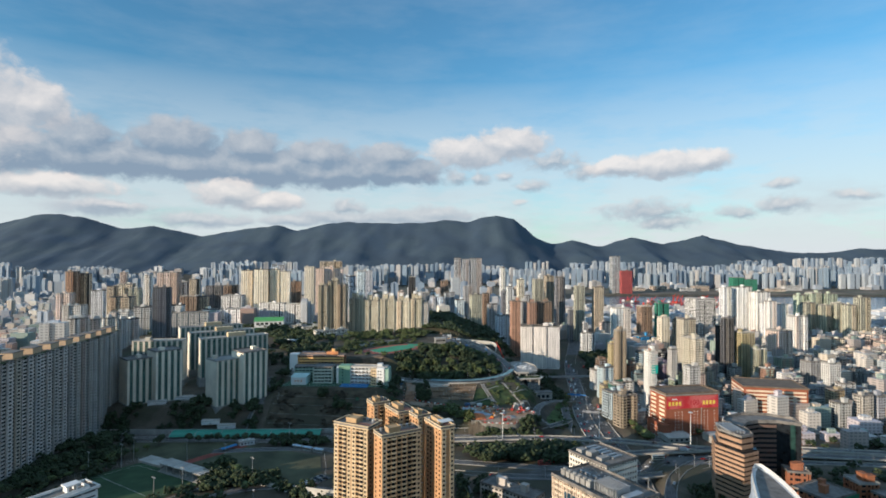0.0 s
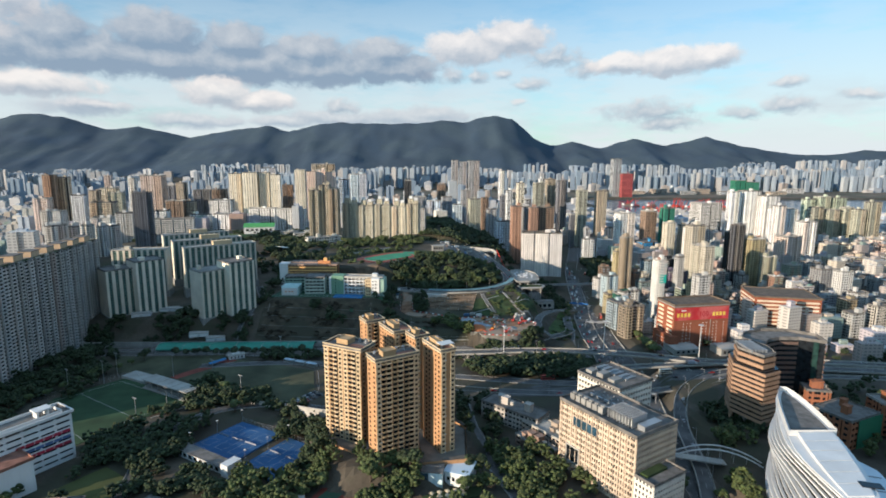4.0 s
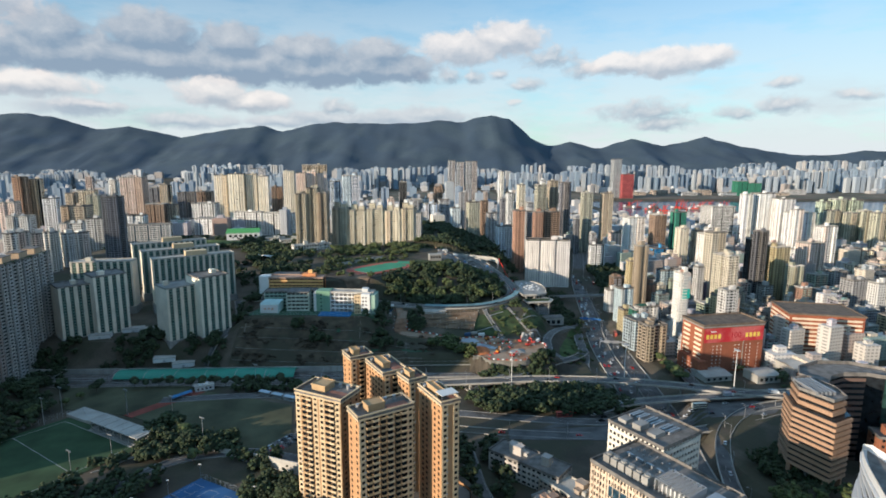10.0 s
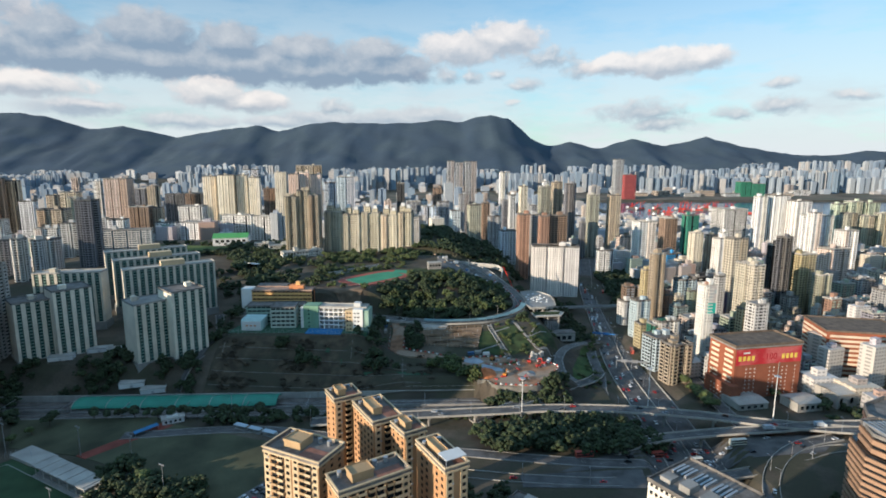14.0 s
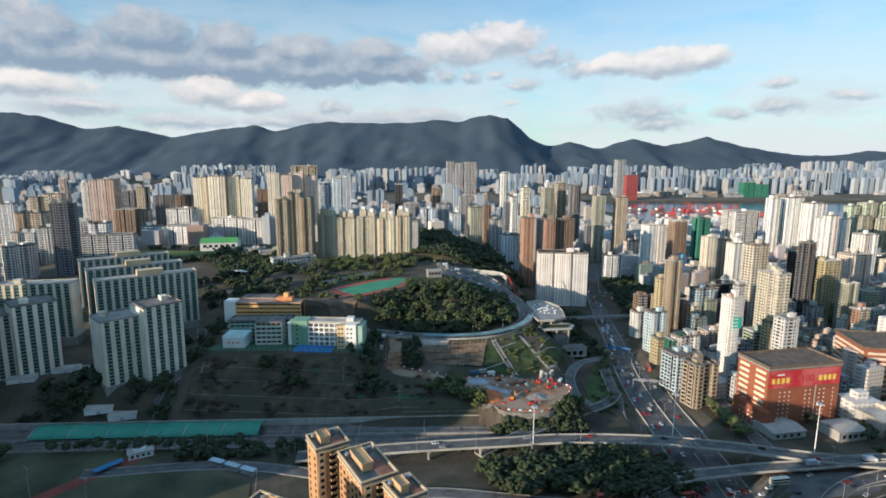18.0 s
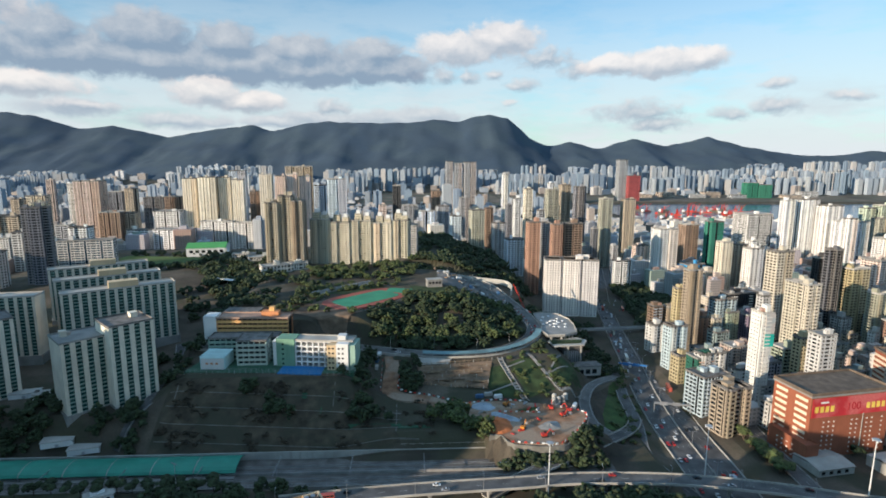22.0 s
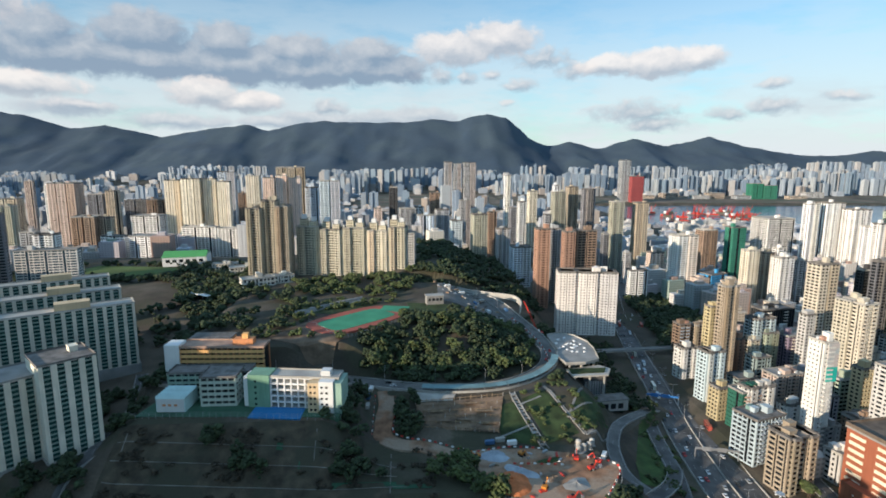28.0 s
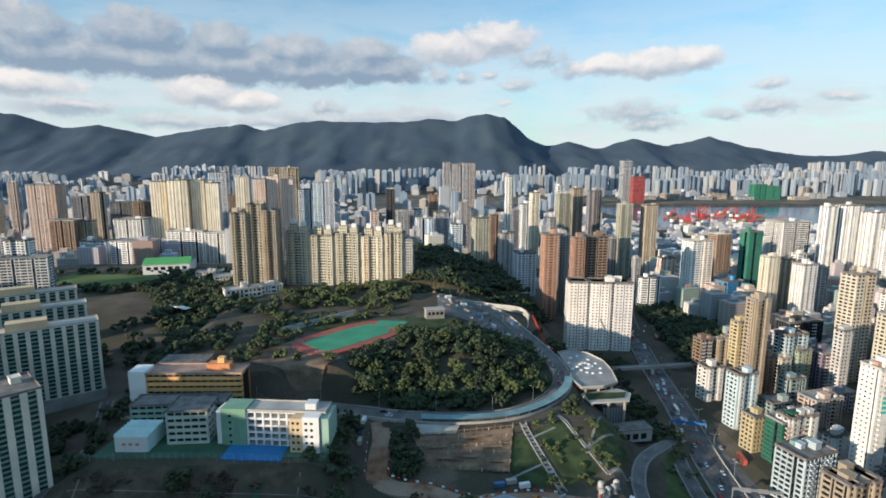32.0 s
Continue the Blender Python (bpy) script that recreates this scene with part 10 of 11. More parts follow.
for n in range(48):
    u = rng.random()
    x, y = 96 - 62 * u + rng.uniform(-20, 8), 770 + 90 * u + rng.uniform(-10, 10)
    m = rng.choice((M_TIMBER, M_STEEL, M_CONC_LT, M_SITE, M_CONC))
    stack(x, y, ground_z(x, y) - 0.1, rng.uniform(2, 6), rng.uniform(1.2, 3), rng.uniform(0.6, 2.4), m, "stacked formwork and steel on the upper works", "works stacks")
for n in range(28):
    x, y = rng.uniform(40, 110), rng.uniform(552, 600)
    stack(x, y, 22.35, rng.uniform(1.5, 5), rng.uniform(0.8, 2.0), rng.uniform(0.4, 1.6), rng.choice((M_TIMBER, M_STEEL, M_CONC_LT, M_SIGNAL, M_CONC)), "stacked pipes and boards on the site floor", "site stacks")

# curved deck on columns beside the hill road, with white rooflights
DECK = [(122, 760), (134, 765), (146, 757), (153, 740), (153, 722), (149, 698), (136, 691), (120, 690), (117, 706), (122, 722), (121, 742)]
t = thing("roofed_deck", "curved grey concrete deck with white rooflights on columns", "deck")
part("slab", Geo().prism(DECK, 41.5, 43), M_CONC, t)
g = Geo()
k = len(DECK)
for a, b in zip(DECK, DECK[1:] + DECK[:1]):
    g.beam((*a, 43.5), (*b, 43.5), 0.4, 1.2)
part("edge_wall", g, M_CONC_LT, t)
for n in range(22):
    a = n * 2.4
    x, y = 136 + (2 + (n % 5) * 2.6) * math.cos(a), 728 + (3 + (n % 5) * 5) * math.sin(a)
    part("rooflight", Geo().tube(x, y, 43, 43.7, 1.3, 1.0, 10), M_WHITE, t)
for x, y in ((124, 694), (134, 695), (146, 701), (150, 724), (150, 740), (142, 756), (128, 758)):
    part("column", Geo().box(x - 0.7, x + 0.7, y - 0.7, y + 0.7, ground_z(x, y) - 1, 41.5), M_CONC_LT, t)
part("lower_deck", Geo().prism([(120, 690), (149, 698), (156, 690), (150, 678), (122, 676)], 37.2, 38.4), M_CONC_LT, t)
part("planted_edge", Geo().prism([(122, 680), (148, 682), (152, 690), (122, 689)], 38.4, 39.2), M_GRASS, t, "green planted edge")
for x, y in ((124, 679), (136, 680), (148, 681)):
    part("column", Geo().box(x - 0.6, x + 0.6, y - 0.6, y + 0.6, ground_z(x, y) - 1, 37.2), M_CONC_LT, t)
t = thing("plant_house", "dark grey box building below the deck", "building", 141, 690, 14, 4)
part("wall", Geo().box(-9, 9, -7, 9, 0, 20), wall_mat((0.10, 0.10, 0.105)), t)
part("roof", Geo().box(-9.4, 9.4, -7.4, 9.4, 20, 20.6), M_ROOF, t)
for n in range(8):
    part("louvre", Geo().box(-8 + n * 2, -6.6 + n * 2, -7.15, -6.9, 6, 17), M_STEEL, t)
t = thing("pump_house", "low pale concrete pump house on the slope", "building", 150, 671, 14, 6)
part("wall", Geo().box(-12, 12, -5, 6, 0, 8.6), M_CONC_LT, t)
part("roof", Geo().box(-12.5, 12.5, -5.5, 6.5, 8.6, 9.1), M_ROOF, t)
for n in range(3):
    part("door", Geo().box(-8 + n * 6, -4 + n * 6, -5.12, -4.9, 2, 6), M_GLASS, t)

# white parapet of the upper road and the mobile crane
g = Geo()
sweep(g, curve([(-8, 888, 60), (22, 874, 60), (52, 860, 60), (80, 848, 59), (104, 838, 58), (110, 822, 56), (106, 806, 53)], 4), [(-0.5, -3), (0.5, -3), (0.5, 3), (-0.5, 3)])
tagged(part("parapet_wall", g, M_CONC_LT), "pale concrete parapet wall of the upper road", "wall", kind="structure")
t = thing("mobile_crane", "mobile crane with a red lattice boom", "crane", 117, 776, ground_z(117, 776), 20)
part("carrier", Geo().box(-6, 6, -1.5, 1.5, 0.6, 2.2), M_SIGNAL, t)
part("cab", Geo().box(-1, 2, -1.6, 1.6, 2.2, 4.4), M_WHITE, t)
for x in (-4.5, -2.5, 3, 5):
    part("wheel", Geo().tube(x, -1.4, 0, 1.2, 0.6, 0.6, 10), M_TYRE, t)
g = Geo()
for dx, dy in ((-0.7, -0.7), (0.7, -0.7), (0.7, 0.7), (-0.7, 0.7)):
    g.beam((dx, dy, 3), (-12 + dx * 0.4, 6 + dy * 0.4, 32), 0.28, 0.28)
for n in range(12):
    f = n / 12
    g.beam((-0.7 - 12 * f, -0.7 + 6 * f, 3 + 29 * f), (0.7 - 12 * f, 0.7 + 6 * f, 4.6 + 29 * f), 0.18, 0.18)
part("boom", g, M_SIGNAL, t, "red lattice boom")

# ---- traffic, lamps and gantries ----
def make_car(paint, label, kind="car", long=4.5, wide=1.8, tall=1.45):
    t = thing(kind, label, kind, 0, 0, -420, 0, "road traffic")
    w, l = wide / 2, long / 2
    g = Geo()
    if kind == "car":
        prof = [(-l, 0.35), (-l, 0.85), (-l * 0.9, 0.95), (l * 0.45, 0.95), (l * 0.95, 0.8), (l, 0.35)]
        top = [(-l * 0.78, 0.93), (-l * 0.5, tall), (l * 0.15, tall), (l * 0.48, 0.93)]
    elif kind == "bus":
        prof = [(-l, 0.4), (-l, tall), (l * 0.97, tall), (l, tall * 0.6), (l, 0.4)]
        top = []
    else:
        prof = [(-l, 0.6), (-l, tall), (l * 0.5, tall), (l * 0.5, 0.6)]
        top = [(l * 0.54, 0.5), (l * 0.54, 2.3), (l * 0.9, 2.3), (l, 1.3), (l, 0.5)]

    def side_on(pr, half):
        g = Geo()
        k = len(pr)
        g.v += [(x, -half, z) for x, z in pr] + [(x, half, z) for x, z in pr]
        g.f += [(i, (i + 1) % k, k + (i + 1) % k, k + i) for i in range(k)] + [tuple(range(k - 1, -1, -1)), tuple(range(k, 2 * k))]
        return g

    part("body", side_on(prof, w), paint, t)
    if kind == "car":
        cabin = part("cabin", side_on(top, w * 0.86), M_GLASS, t)
        part("roof", Geo().box(-l * 0.48, l * 0.13, -w * 0.84, w * 0.84, tall, tall + 0.05), paint, cabin)
    elif kind == "bus":
        for z0 in (1.2, 2.9) if tall > 3.5 else (1.2,):
            part("window_band", Geo().box(-l + 0.4, l * 0.96, -w - 0.02, w + 0.02, z0, z0 + 0.9), M_GLASS, t)
    else:
        part("cab", side_on(top, w * 0.95), M_WHITE, t)
    for x in (-l * 0.62, l * 0.62):
        for s in (-1, 1):
            g = Geo()
            n, k = 0, 10
            for yy in (s * (w - 0.2), s * (w + 0.02)):
                g.v += [(x + 0.34 * math.cos(math.tau * i / k), yy, 0.34 + 0.34 * math.sin(math.tau * i / k)) for i in range(k)]
            g.f += [(i, (i + 1) % k, k + (i + 1) % k, k + i) for i in range(k)] + [tuple(range(k)), tuple(range(k, 2 * k))]
            part("wheel", g, M_TYRE, t)
    return t


def paint(name, c):
    return mat(name, c, 0.25, 0.0, vary=0.04, scale=1, grain=4, bump=0, spec=0.5)


CARS = [make_car(paint("white_car_paint", (0.72, 0.72, 0.72)), "white private car on the asphalt road"), make_car(paint("black_car_paint", (0.02, 0.02, 0.022)), "black private car on the asphalt road"),
        make_car(paint("silver_car_paint", (0.36, 0.37, 0.38)), "silver private car on the asphalt road"), make_car(paint("red_taxi_paint", (0.45, 0.03, 0.025)), "red taxi on the asphalt road")]
BUSES = [make_car(paint("cream_bus_paint", (0.58, 0.55, 0.46)), "cream double-decker bus on the asphalt road", "bus", 11.5, 2.5, 4.2), make_car(paint("red_bus_paint", (0.36, 0.08, 0.06)), "red double-decker bus on the asphalt road", "bus", 11.5, 2.5, 4.2)]
TRUCKS = [make_car(paint("white_box_paint", (0.66, 0.66, 0.64)), "white box lorry on the asphalt road", "lorry", 8.0, 2.3, 3.4), make_car(paint("blue_box_paint", (0.34, 0.38, 0.42)), "grey box lorry on the asphalt road", "lorry", 8.0, 2.3, 3.4)]
rng = random.Random(8)


def drive(line, lane, first, last, gap, up, back=False):
    """Vehicles along one lane of a road, between two shares of its length."""
    path = offsets(line, lane)
    run, nxt = 0.0, rng.uniform(2, gap)
    total = sum((b - a).length for a, b in zip(path, path[1:]))
    for a, b in zip(path, path[1:]):
        run += (b - a).length
        if run >= nxt and first < run / total < last:
            nxt = run + gap * rng.uniform(0.6, 1.5)
            r = rng.random()
            src = rng.choice(CARS) if r < 0.88 else rng.choice(TRUCKS) if r < 0.96 else rng.choice(BUSES)
            copy_thing(src, pose(b.x, b.y, b.z + up, 0, 0, math.degrees(math.atan2(b.y - a.y, b.x - a.x)) + (180 if back else 0)))
        elif run >= nxt:
            nxt = run + gap


for lane, gap in ((-15.5, 22), (-11.8, 25), (-8.0, 30), (-4.5, 44)):
    drive(L_HWY, lane, 0.30, 0.80, gap, 0.2, True)
for lane, gap in ((5, 60), (9, 55), (13, 48)):
    drive(L_HWY, lane, 0.25, 0.80, gap, 0.2)
drive(L_FLY1, -2.6, 0.02, 0.55, 45, 0.1)
drive(L_FLY1, 2.6, 0.02, 0.55, 60, 0.1, True)
drive(L_FLY2, 0, 0.05, 0.8, 60, 0.1)
drive(L_LOW, 0, 0.1, 0.8, 60, 0.1)
drive(L_LOOP, 1.5, 0.0, 1.0, 45, 0.1)
drive(RING, -3, 0.05, 0.7, 60, 0.18)
drive(RING, 1, 0.05, 0.6, 70, 0.18, True)
slab("parking_lot", "grey asphalt parking lot beside the playing field", "parking", [(-112, 399), (-104, 394), (-78, 424), (-88, 432)], 13, 14.35, M_ROAD)
for n in range(13):
    u = n / 12
    if n not in (3, 8):
        copy_thing(rng.choice(CARS), pose(-109 + 22 * u, 398 + 28 * u, 14.36, 0, 0, -30 + rng.uniform(-4, 4)))
        if n % 2:
            copy_thing(rng.choice(CARS), pose(-103 + 22 * u, 396 + 28 * u, 14.36, 0, 0, 150 + rng.uniform(-4, 4)))

# highway median and edge strips
t = tagged(new("road_median"), "concrete median barrier between the carriageways", "barrier", kind="structure")
for off, hi, wd in ((0.5, 1.0, 0.35), (17.2, 1.0, 0.25), (-18.2, 0.9, 0.25)):
    g = Geo()
    sweep(g, offsets(L_HWY, off), [(-wd, -0.5), (wd, -0.5), (wd * 0.4, hi), (-wd * 0.4, hi)])
    part("barrier_wall", g, M_CONC_LT, t)


def street_lamp(x, y, z, tall, turn, label, heads=1):
    t = thing("street_lamp", label, "lamp", x, y, z, turn, "street lamps")
    part("pole", Geo().tube(0, 0, -0.5, tall, 0.16, 0.09, 8), M_STEEL, t)
    for s in ((1,), (1, -1))[heads - 1]:
        arm = part("arm", Geo().beam((0, 0, tall - 0.2), (s * 2.2, 0, tall + 0.3), 0.1, 0.1), M_STEEL, t)
        part("lamp_head", Geo().box(min(s * 1.9, s * 2.9), max(s * 1.9, s * 2.9), -0.2, 0.2, tall + 0.22, tall + 0.4), M_STEEL, arm)


for line, off, up, first in ((L_HWY, 0.5, 0.2, 60), (L_FLY1, 5.2, 0.5, 0), (L_LOW, 3.9, 0.5, 4), (L_LOOP, 4.1, 0.5, 3), (RING, -7.2, 0.2, 10)):
    path = offsets(line, off)
    step = 9
    for i in range(first, min(len(path) - 1, first + 120), step):
        a, b = path[i], path[i + 1]
        street_lamp(a.x, a.y, a.z + up, 10, math.degrees(math.atan2(b.y - a.y, b.x - a.x)) + 90, "slim grey street lamp beside the road", 2 if line is L_HWY else 1)
for x, y, tall in ((75, 502, 36), (176, 519, 38), (257, 492, 38)):
    t = thing("high_mast_lamp", "tall white mast with a ring of lamps", "lamp", x, y, ground_z(x, y) - 0.3, 0, "high masts")
    part("mast", Geo().tube(0, 0, 0, tall, 0.42, 0.2, 10), M_WHITE, t)
    part("lamp_ring", Geo().tube(0, 0, tall - 0.5, tall - 0.1, 1.9, 1.9, 12), M_STEEL, t)
    for n in range(6):
        part("lamp_head", Geo().rbox(1.9 * math.cos(n * 1.047), 1.9 * math.sin(n * 1.047), tall - 0.9, tall - 0.4, 0.9, 0.6, n * 60), M_WHITE, t)
for x, y in ((-213, 462), (-141, 417), (-263, 468), (-175, 450), (-134, 508), (-281, 432), (-264, 450), (-201, 379), (-188, 397)):
    t = thing("floodlight_mast", "slim floodlight mast beside the sports ground", "lamp", x, y, 13.8, -30, "floodlight masts")
    part("mast", Geo().tube(0, 0, 0, 20, 0.28, 0.14, 8), M_STEEL, t)
    bar = part("crossbar", Geo().box(-2.2, 2.2, -0.1, 0.1, 19.6, 19.9), M_STEEL, t)
    for n in range(4):
        part("floodlight", Geo().box(-2.1 + n * 1.2, -1.6 + n * 1.2, -0.3, 0.1, 19.9, 20.4), M_STEEL, bar)


def gantry(x0, y0, x1, y1, z, high, m, label):
    t = thing("sign_gantry", label, "gantry")
    for x, y in ((x0, y0), (x1, y1)):
        part("post", Geo().box(x - 0.3, x + 0.3, y - 0.3, y + 0.3, z, z + high), M_STEEL, t)
    part("beam", Geo().beam((x0, y0, z + high), (x1, y1, z + high), 0.8, 1.4), m, t)
    for f in (0.25, 0.6):
        p = Vector((x0, y0)) * (1 - f) + Vector((x1, y1)) * f
        part("sign_panel", Geo().rbox(p.x, p.y - 0.7, z + high - 1.2, z + high + 1.6, 5.5, 0.2, math.degrees(math.atan2(y1 - y0, x1 - x0))), m, t)


gantry(186, 612, 212, 606, 6, 8, M_STEEL, "grey steel sign gantry over the highway")
gantry(190, 697, 213, 689, 6, 7, mat("blue_sign", (0.04, 0.17, 0.42), 0.5, vary=0.06, bump=0), "blue sign gantry over the highway")
gantry(160, 420, 184, 416, 7, 8, M_STEEL, "grey steel sign gantry over the highway")

# paved junction under the flyovers
lawn_patch("wide asphalt junction under the flyovers", [(84, 432), (262, 448), (296, 474), (150, 466)], M_ROAD, 18, "junction", "road")
lawn_patch("asphalt approach road beside the campus", [(60, 418), (170, 412), (176, 436), (60, 430)], M_ROAD, 14, "junction", "road")
for n in range(26):
    u = rng.random()
    x, y = 106 + u * 150 + rng.uniform(-4, 4), 438 + u * 16 + rng.choice((0, 5, 10, 15))
    src = rng.choice(CARS) if n % 6 else rng.choice(BUSES)
    if not any(math.hypot(x - q.x, y - q.y) < 3 for q in L_LOW):
        copy_thing(src, pose(x, y, ground_z(x, y) + 0.3, 0, 0, 6 + 180 * (n % 2)))

# ---- the city beyond: towers nobody could count ----
FAR_TONES = [(0.49, 0.47, 0.44), (0.59, 0.57, 0.54), (0.44, 0.45, 0.46), (0.53, 0.46, 0.38), (0.34, 0.36, 0.4), (0.63, 0.59, 0.51), (0.42, 0.47, 0.53), (0.28, 0.29, 0.31), (0.55, 0.51, 0.47)]
# blue-grey wall tones with the haze of distance mixed into the colour
HAZE_TONES = [(0.26, 0.32, 0.39), (0.31, 0.36, 0.41), (0.21, 0.28, 0.35), (0.36, 0.39, 0.41), (0.28, 0.32, 0.36), (0.40, 0.39, 0.38), (0.17, 0.23, 0.30), (0.23, 0.29, 0.36)]
ROOF_TONES = [(0.40, 0.38, 0.36), (0.46, 0.43, 0.39), (0.32, 0.28, 0.26), (0.52, 0.50, 0.48), (0.38, 0.26, 0.21), (0.27, 0.30, 0.31), (0.44, 0.36, 0.31), (0.48, 0.42, 0.34), (0.24, 0.31, 0.27), (0.44, 0.40, 0.42)]
M_FAR = far_mat("far_walls", FAR_TONES, 3.1, 5.5, 0.5)
M_FAR_HAZE = far_mat("hazy_distant_walls", HAZE_TONES, 3.4, 7.0, 0.4)
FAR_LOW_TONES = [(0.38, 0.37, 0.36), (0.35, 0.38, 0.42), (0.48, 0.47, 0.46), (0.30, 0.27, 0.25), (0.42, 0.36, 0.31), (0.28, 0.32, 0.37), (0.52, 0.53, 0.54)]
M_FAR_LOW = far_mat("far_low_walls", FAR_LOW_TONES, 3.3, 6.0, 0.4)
M_LOW = far_mat("low_block_walls", ROOF_TONES, 3.2, 4.2, 0.55)
taken = [(o.location.x, o.location.y) for o in scene.objects if o.parent is None and o.get("category") == "building"]
CELL = {}
for tx, ty in taken:
    CELL.setdefault((int(tx // 40), int(ty // 40)), []).append((tx, ty))


def clear_of(x, y, r):
    return not any((x - a) ** 2 + (y - b) ** 2 < r * r for i in (-1, 0, 1) for j in (-1, 0, 1) for a, b in CELL.get((int(x // 40) + i, int(y // 40) + j), ()))


def block(g, rng, x, y, w, d, h, turn, style):
    """One far building as a single closed shape: slab, stepped or cross plan with a hut on the roof."""
    z = max(ground_z(x, y), 1) - 1
    c, s = math.cos(radians(turn)), math.sin(radians(turn))
    if style == "cross":
        a, b = w / 2, d / 2
        k, m = a * 0.45, b * 0.45
        ring_ = [(-k, -b), (k, -b), (k, -m), (a, -m), (a, m), (k, m), (k, b), (-k, b), (-k, m), (-a, m), (-a, -m), (-k, -m)]
    elif style == "notch":
        a, b = w / 2, d / 2
        ring_ = [(-a, -b), (-a * 0.25, -b), (-a * 0.25, -b * 0.6), (a * 0.25, -b * 0.6), (a * 0.25, -b), (a, -b), (a, b), (-a, b)]
    else:
        ring_ = [(-w / 2, -d / 2), (w / 2, -d / 2), (w / 2, d / 2), (-w / 2, d / 2)]
    pts = [(x + c * p - s * q, y + s * p + c * q) for p, q in ring_]
    n, k = len(g.v), len(pts)
    hut = [(x + c * p * w * 0.2 - s * q * d * 0.2, y + s * p * w * 0.2 + c * q * d * 0.2) for p, q in ((-1, -1), (1, -1), (1, 1), (-1, 1))]
    top = z + h
    g.v += [(p, q, z) for p, q in pts] + [(p, q, top) for p, q in pts]
    g.f += [(n + i, n + (i + 1) % k, n + k + (i + 1) % k, n + k + i) for i in range(k)] + [tuple(range(n + k, n + 2 * k))]
    n2 = len(g.v)
    rise = rng.uniform(2.5, 6)
    g.v += [(p, q, top - 0.1) for p, q in hut] + [(p, q, top + rise) for p, q in hut]
    g.f += [(n2 + i, n2 + (i + 1) % 4, n2 + 4 + (i + 1) % 4, n2 + 4 + i) for i in range(4)] + [(n2 + 4, n2 + 5, n2 + 6, n2 + 7)]


def quarter(name, label, material, seed, count, x0, x1, y0, y1, low, high, wide, ok, turn=8, power=2.0, apart=24.0):
    rng = random.Random(seed)
    g = Geo()
    done = 0
    for _ in range(count * 6):
        if done >= count:
            break
        x, y = rng.uniform(x0, x1), rng.uniform(y0, y1)
        if abs(x) > 0.95 * y + 150 or not ok(x, y) or not clear_of(x, y, apart):
            continue
        CELL.setdefault((int(x // 40), int(y // 40)), []).append((x, y))
        h = low + (high - low) * rng.random() ** power
        w = rng.uniform(*wide)
        block(g, rng, x, y, w, w * rng.uniform(0.5, 0.95), h, turn + rng.uniform(-8, 8), rng.choice(("cross", "notch", "slab")) if h > 40 else "slab")
        done += 1
    return tagged(part(name, g, material), label, "buildings", kind="stuff")


on_hill = lambda x, y: (x < 165 and y < 1070 and x > -520) or (-520 < x < -180 and y < 1100)
on_road = lambda x, y: abs(x - 187 - 34 * float(smooth(600, 900, y))) < 46 and y < 860 or (860 <= y < 1200 and abs(x - 238 - (y - 815) * 0.25) < 44)
in_park = lambda x, y: 215 < x < 350 and 790 < y < 1000
in_bay = lambda x, y: x > 600 and 1830 < y < 2690
on_airfield = lambda x, y: x > 200 and 2480 < y < 3100 or (-250 < x < 420 and 2450 < y < 3250)
free = lambda x, y: not (on_hill(x, y) or on_road(x, y) or in_park(x, y) or in_bay(x, y) or on_airfield(x, y))
# the nearest old blocks, each with real openings
rng = random.Random(91)
OLD = [((0.56, 0.52, 0.46), "cream painted"), ((0.62, 0.61, 0.58), "white painted"), ((0.50, 0.40, 0.35), "pink brown tiled"), ((0.34, 0.42, 0.40), "grey green tiled"), ((0.42, 0.40, 0.44), "mauve grey tiled"), ((0.46, 0.36, 0.24), "ochre tiled"), ((0.40, 0.42, 0.45), "blue grey tiled")]
placed = 0
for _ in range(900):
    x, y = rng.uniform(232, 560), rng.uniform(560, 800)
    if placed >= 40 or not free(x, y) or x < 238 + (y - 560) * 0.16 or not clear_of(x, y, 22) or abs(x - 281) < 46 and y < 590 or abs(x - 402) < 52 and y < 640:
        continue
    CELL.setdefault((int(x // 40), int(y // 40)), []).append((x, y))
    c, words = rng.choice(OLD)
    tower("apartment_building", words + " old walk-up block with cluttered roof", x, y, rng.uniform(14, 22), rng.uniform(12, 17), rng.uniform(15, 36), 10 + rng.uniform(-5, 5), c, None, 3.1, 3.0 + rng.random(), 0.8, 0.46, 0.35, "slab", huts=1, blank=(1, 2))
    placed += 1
quarter("low_blocks", "dense low apartment blocks with cluttered roofs", M_LOW, 31, 380, 225, 900, 560, 1250, 14, 38, (14, 26), free, 12, 1.4, 21)
quarter("low_blocks", "low grey blocks beside the flyover", M_LOW, 38, 46, 320, 700, 490, 566, 9, 26, (14, 24), lambda x, y: True, 6, 1.2, 24)
quarter("low_blocks", "white and grey low blocks on the western slopes", M_LOW, 32, 330, -1100, -330, 700, 1500, 12, 45, (16, 30), free, 10, 1.6, 24)
quarter("city_quarter", "dense apartment towers in the middle distance", M_FAR, 33, 560, -1500, 430, 1080, 1900, 12, 62, (15, 26), free, 8, 3.0, 24)
quarter("city_quarter", "low flat-roofed blocks towards the harbour", M_FAR, 37, 300, 420, 1800, 1250, 1850, 7, 24, (18, 40), free, 8, 1.6, 30)
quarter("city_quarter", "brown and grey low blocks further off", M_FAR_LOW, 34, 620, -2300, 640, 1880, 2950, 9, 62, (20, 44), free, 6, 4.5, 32)
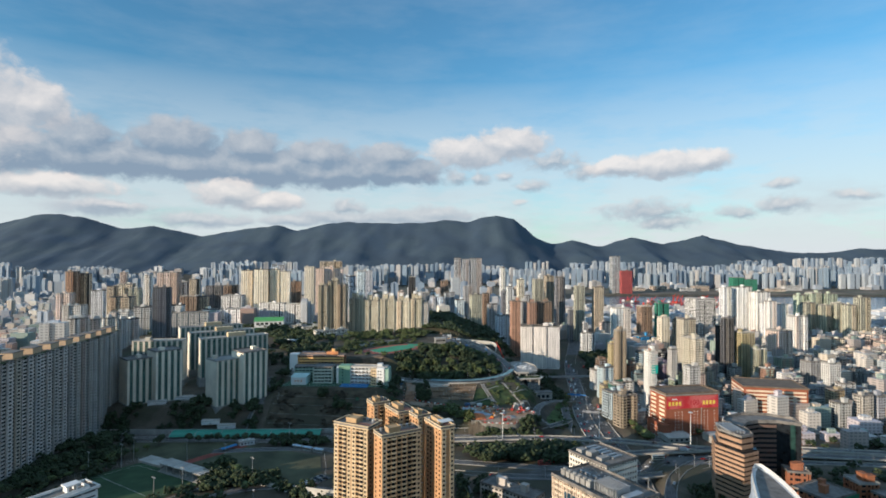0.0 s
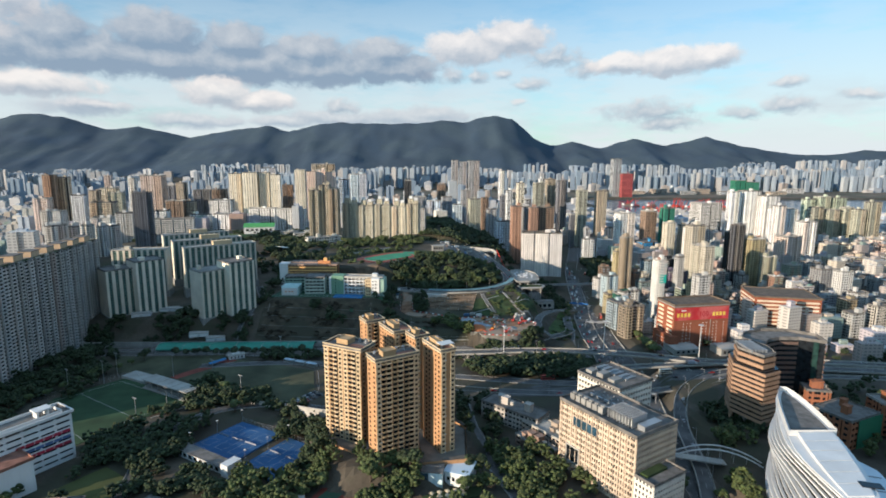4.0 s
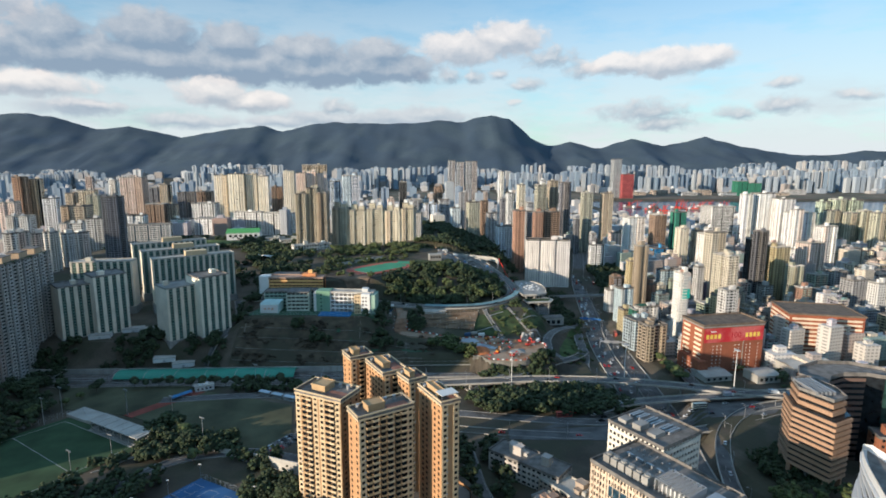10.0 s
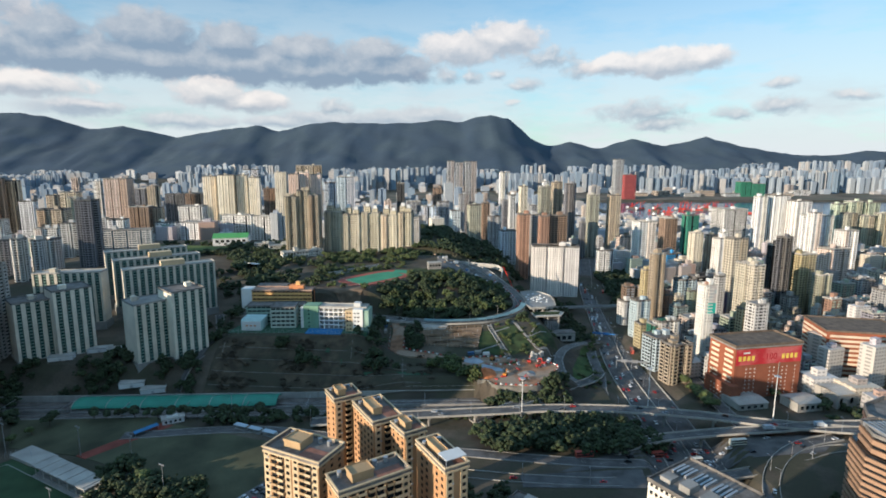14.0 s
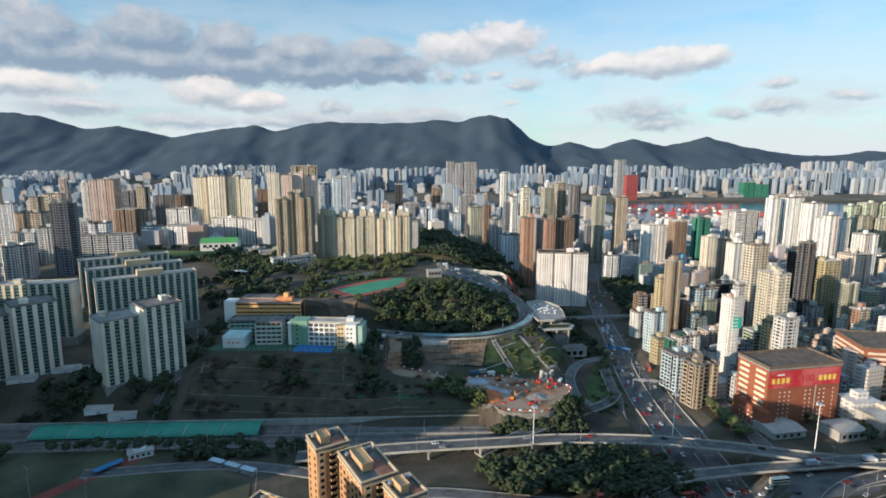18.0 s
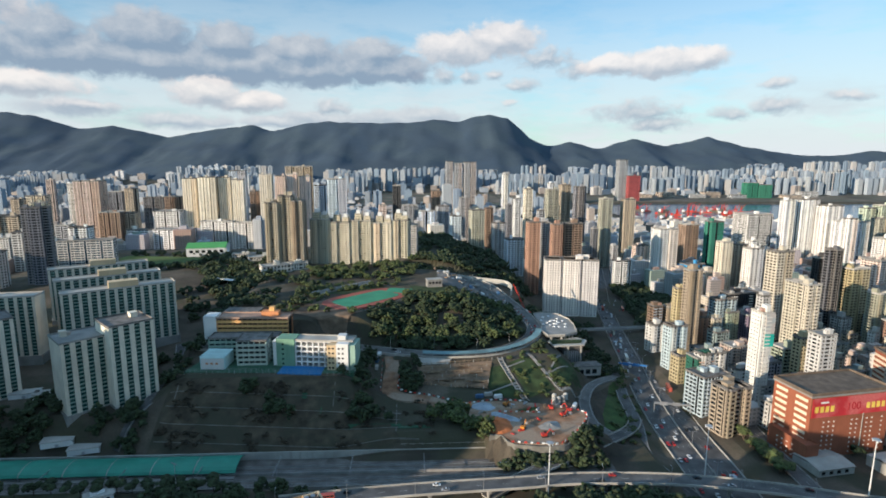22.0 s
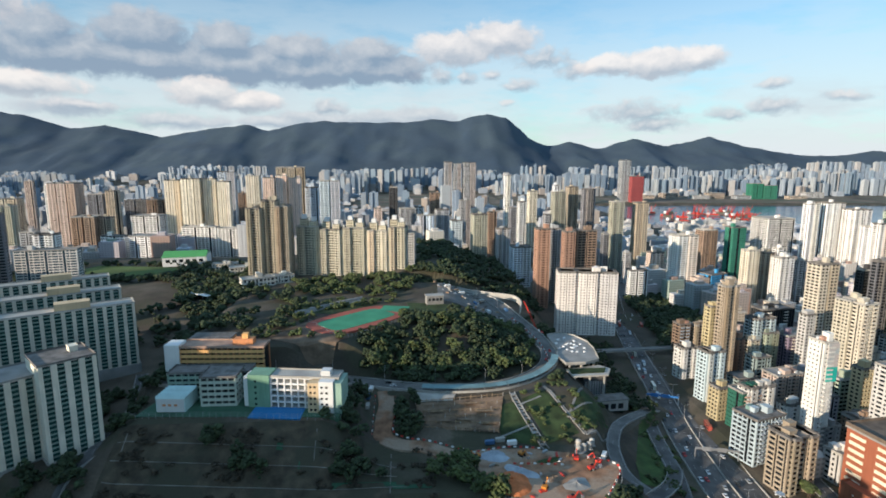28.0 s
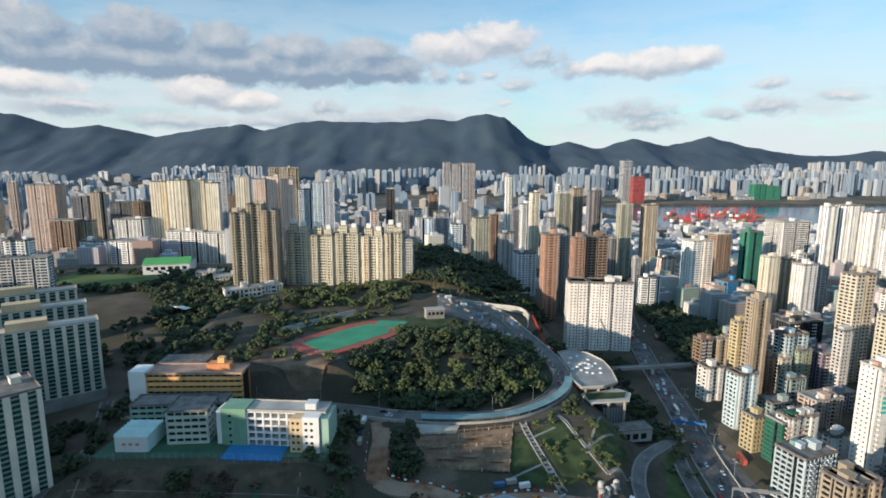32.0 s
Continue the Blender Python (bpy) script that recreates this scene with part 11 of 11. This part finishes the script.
quarter("city_quarter", "scattered towers before the mountains", M_FAR_HAZE, 41, 70, -2300, 640, 1900, 2950, 60, 105, (24, 34), free, 6, 1.2, 40)


def estates(name, label, material, seed, count, x0, x1, y0, y1, low, high, ok):
    """Groups of alike tall towers with gaps between them, as housing estates stand."""
    rng = random.Random(seed)
    g = Geo()
    for _ in range(count):
        cx, cy = rng.uniform(x0, x1), rng.uniform(y0, y1)
        if abs(cx) > 0.95 * cy + 150 or not ok(cx, cy):
            continue
        h, w, turn = rng.uniform(low, high), rng.uniform(20, 30), rng.uniform(-12, 12)
        style = rng.choice(("cross", "notch", "slab"))
        for n in range(rng.randint(5, 13)):
            x, y = cx + (n % 7 - 3) * w * rng.uniform(1.25, 1.6), cy + (n // 7) * 60 + rng.uniform(-14, 14)
            if ok(x, y):
                block(g, rng, x, y, w, w * 0.75, h * rng.uniform(0.9, 1.04), turn, style)
    return tagged(part(name, g, material), label, "buildings", kind="stuff")


far_free = lambda x, y: not in_bay(x, y) and not on_airfield(x, y) and (x < 200 or y > 3100)
estates("distant_estates", "distant housing estates at the foot of the mountains", M_FAR_HAZE, 35, 62, -3900, 900, 3050, 3700, 60, 132, far_free)
estates("distant_estates", "pale distant housing estates beyond the harbour", M_FAR_HAZE, 42, 54, 700, 3900, 3120, 3800, 70, 150, far_free)
estates("distant_estates", "tall estates on the far eastern shore", M_FAR_HAZE, 43, 14, 2200, 4300, 3500, 3900, 120, 190, far_free)
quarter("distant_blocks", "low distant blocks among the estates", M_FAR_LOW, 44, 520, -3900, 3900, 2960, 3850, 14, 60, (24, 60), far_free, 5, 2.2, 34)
# filler blocks added out of view so their shadows reach the sports ground
quarter("western_blocks", "added tall blocks off to the west, casting shade on the sports ground", M_FAR, 36, 60, -900, -420, -200, 640, 50, 110, (24, 34), lambda x, y: x < -400 - (y < 380) * 40, 8, 1.0, 36)

# ---- the harbour: flat reclaimed land, barges with red cranes, netted and red towers ----
M_FLAT = mat("reclaimed_land", (0.22, 0.17, 0.125), 0.95, vary=0.35, scale=0.03, grain=0.02, bump=0.0, second=(0.10, 0.11, 0.075), second_scale=0.008)
slab("reclaimed_land", "flat brown reclaimed land beyond the harbour", "ground", [(430, 2668), (3400, 2668), (3400, 3090), (430, 3090)], 0, 9.6, M_FLAT)
slab("reclaimed_land", "bare brown building land between far towers", "ground", [(-240, 2460), (410, 2460), (410, 3240), (-240, 3240)], 0, 9.7, M_FLAT)
rng = random.Random(77)
M_HULL = wall_mat((0.16, 0.12, 0.11))
for n in range(26):
    x, y = 860 + rng.random() * 420, 2010 + rng.random() * 300
    t = thing("crane_barge", "harbour barge with red crane and piled cargo", "barge", x, y, 0.6, rng.uniform(-25, 25), "harbour barges")
    part("hull", Geo().prism([(-24, -7), (20, -7), (26, 0), (20, 7), (-24, 7)], -0.8, 3.2), M_HULL, t)
    part("deckhouse", Geo().box(-22, -14, -5, 5, 3.2, 11), M_WHITE if n % 3 else M_SIGNAL, t)
    part("cargo", Geo().box(-11, 16, -5, 5, 3.2, rng.uniform(5, 9)), M_SIGNAL if n % 2 else M_FLAT, t)
    hi = rng.uniform(16, 36)
    part("crane_mast", Geo().beam((-4, -2, 3), (0, 0, hi), 1.6, 1.6).beam((4, 2, 3), (0, 0, hi), 1.6, 1.6), M_SIGNAL, t)
    part("crane_boom", Geo().beam((0, 0, 9), (rng.uniform(10, 26), 0, hi * 1.15), 1.3, 1.3), M_SIGNAL, t)
tower("office_building", "red clad office tower beyond the harbour", 1016, 2716, 56, 40, 118, 4, (0.33, 0.075, 0.07), None, 6, 9, 2, 0.6, 0.3, huts=1)
tower("office_building", "grey office tower beside the red tower", 970, 2740, 40, 40, 190, 4, (0.36, 0.37, 0.38), None, 6, 9, 2, 0.5, 0.3, huts=1)
for x, w, h in ((1712, 60, 78), (1778, 70, 68)):
    tower("netted_building", "unfinished block wrapped in bright green netting", x, 2915, w, 50, h, 2, (0.03, 0.145, 0.095), None, 6, 14, 8, 0.9, 0.3, huts=0)
for n in range(9):
    x = 1180 + n * 110 + rng.uniform(-30, 30)
    tower("depot_block", "long low pale terminal block on the reclaimed land", x, 2960 + rng.uniform(-60, 60), rng.uniform(60, 100), 40, rng.uniform(16, 34), 3, rng.choice(((0.55, 0.55, 0.54), (0.42, 0.44, 0.46), (0.50, 0.42, 0.34))), M_GLASS, 5, 9, 2, 0.5, 0.3, huts=1)
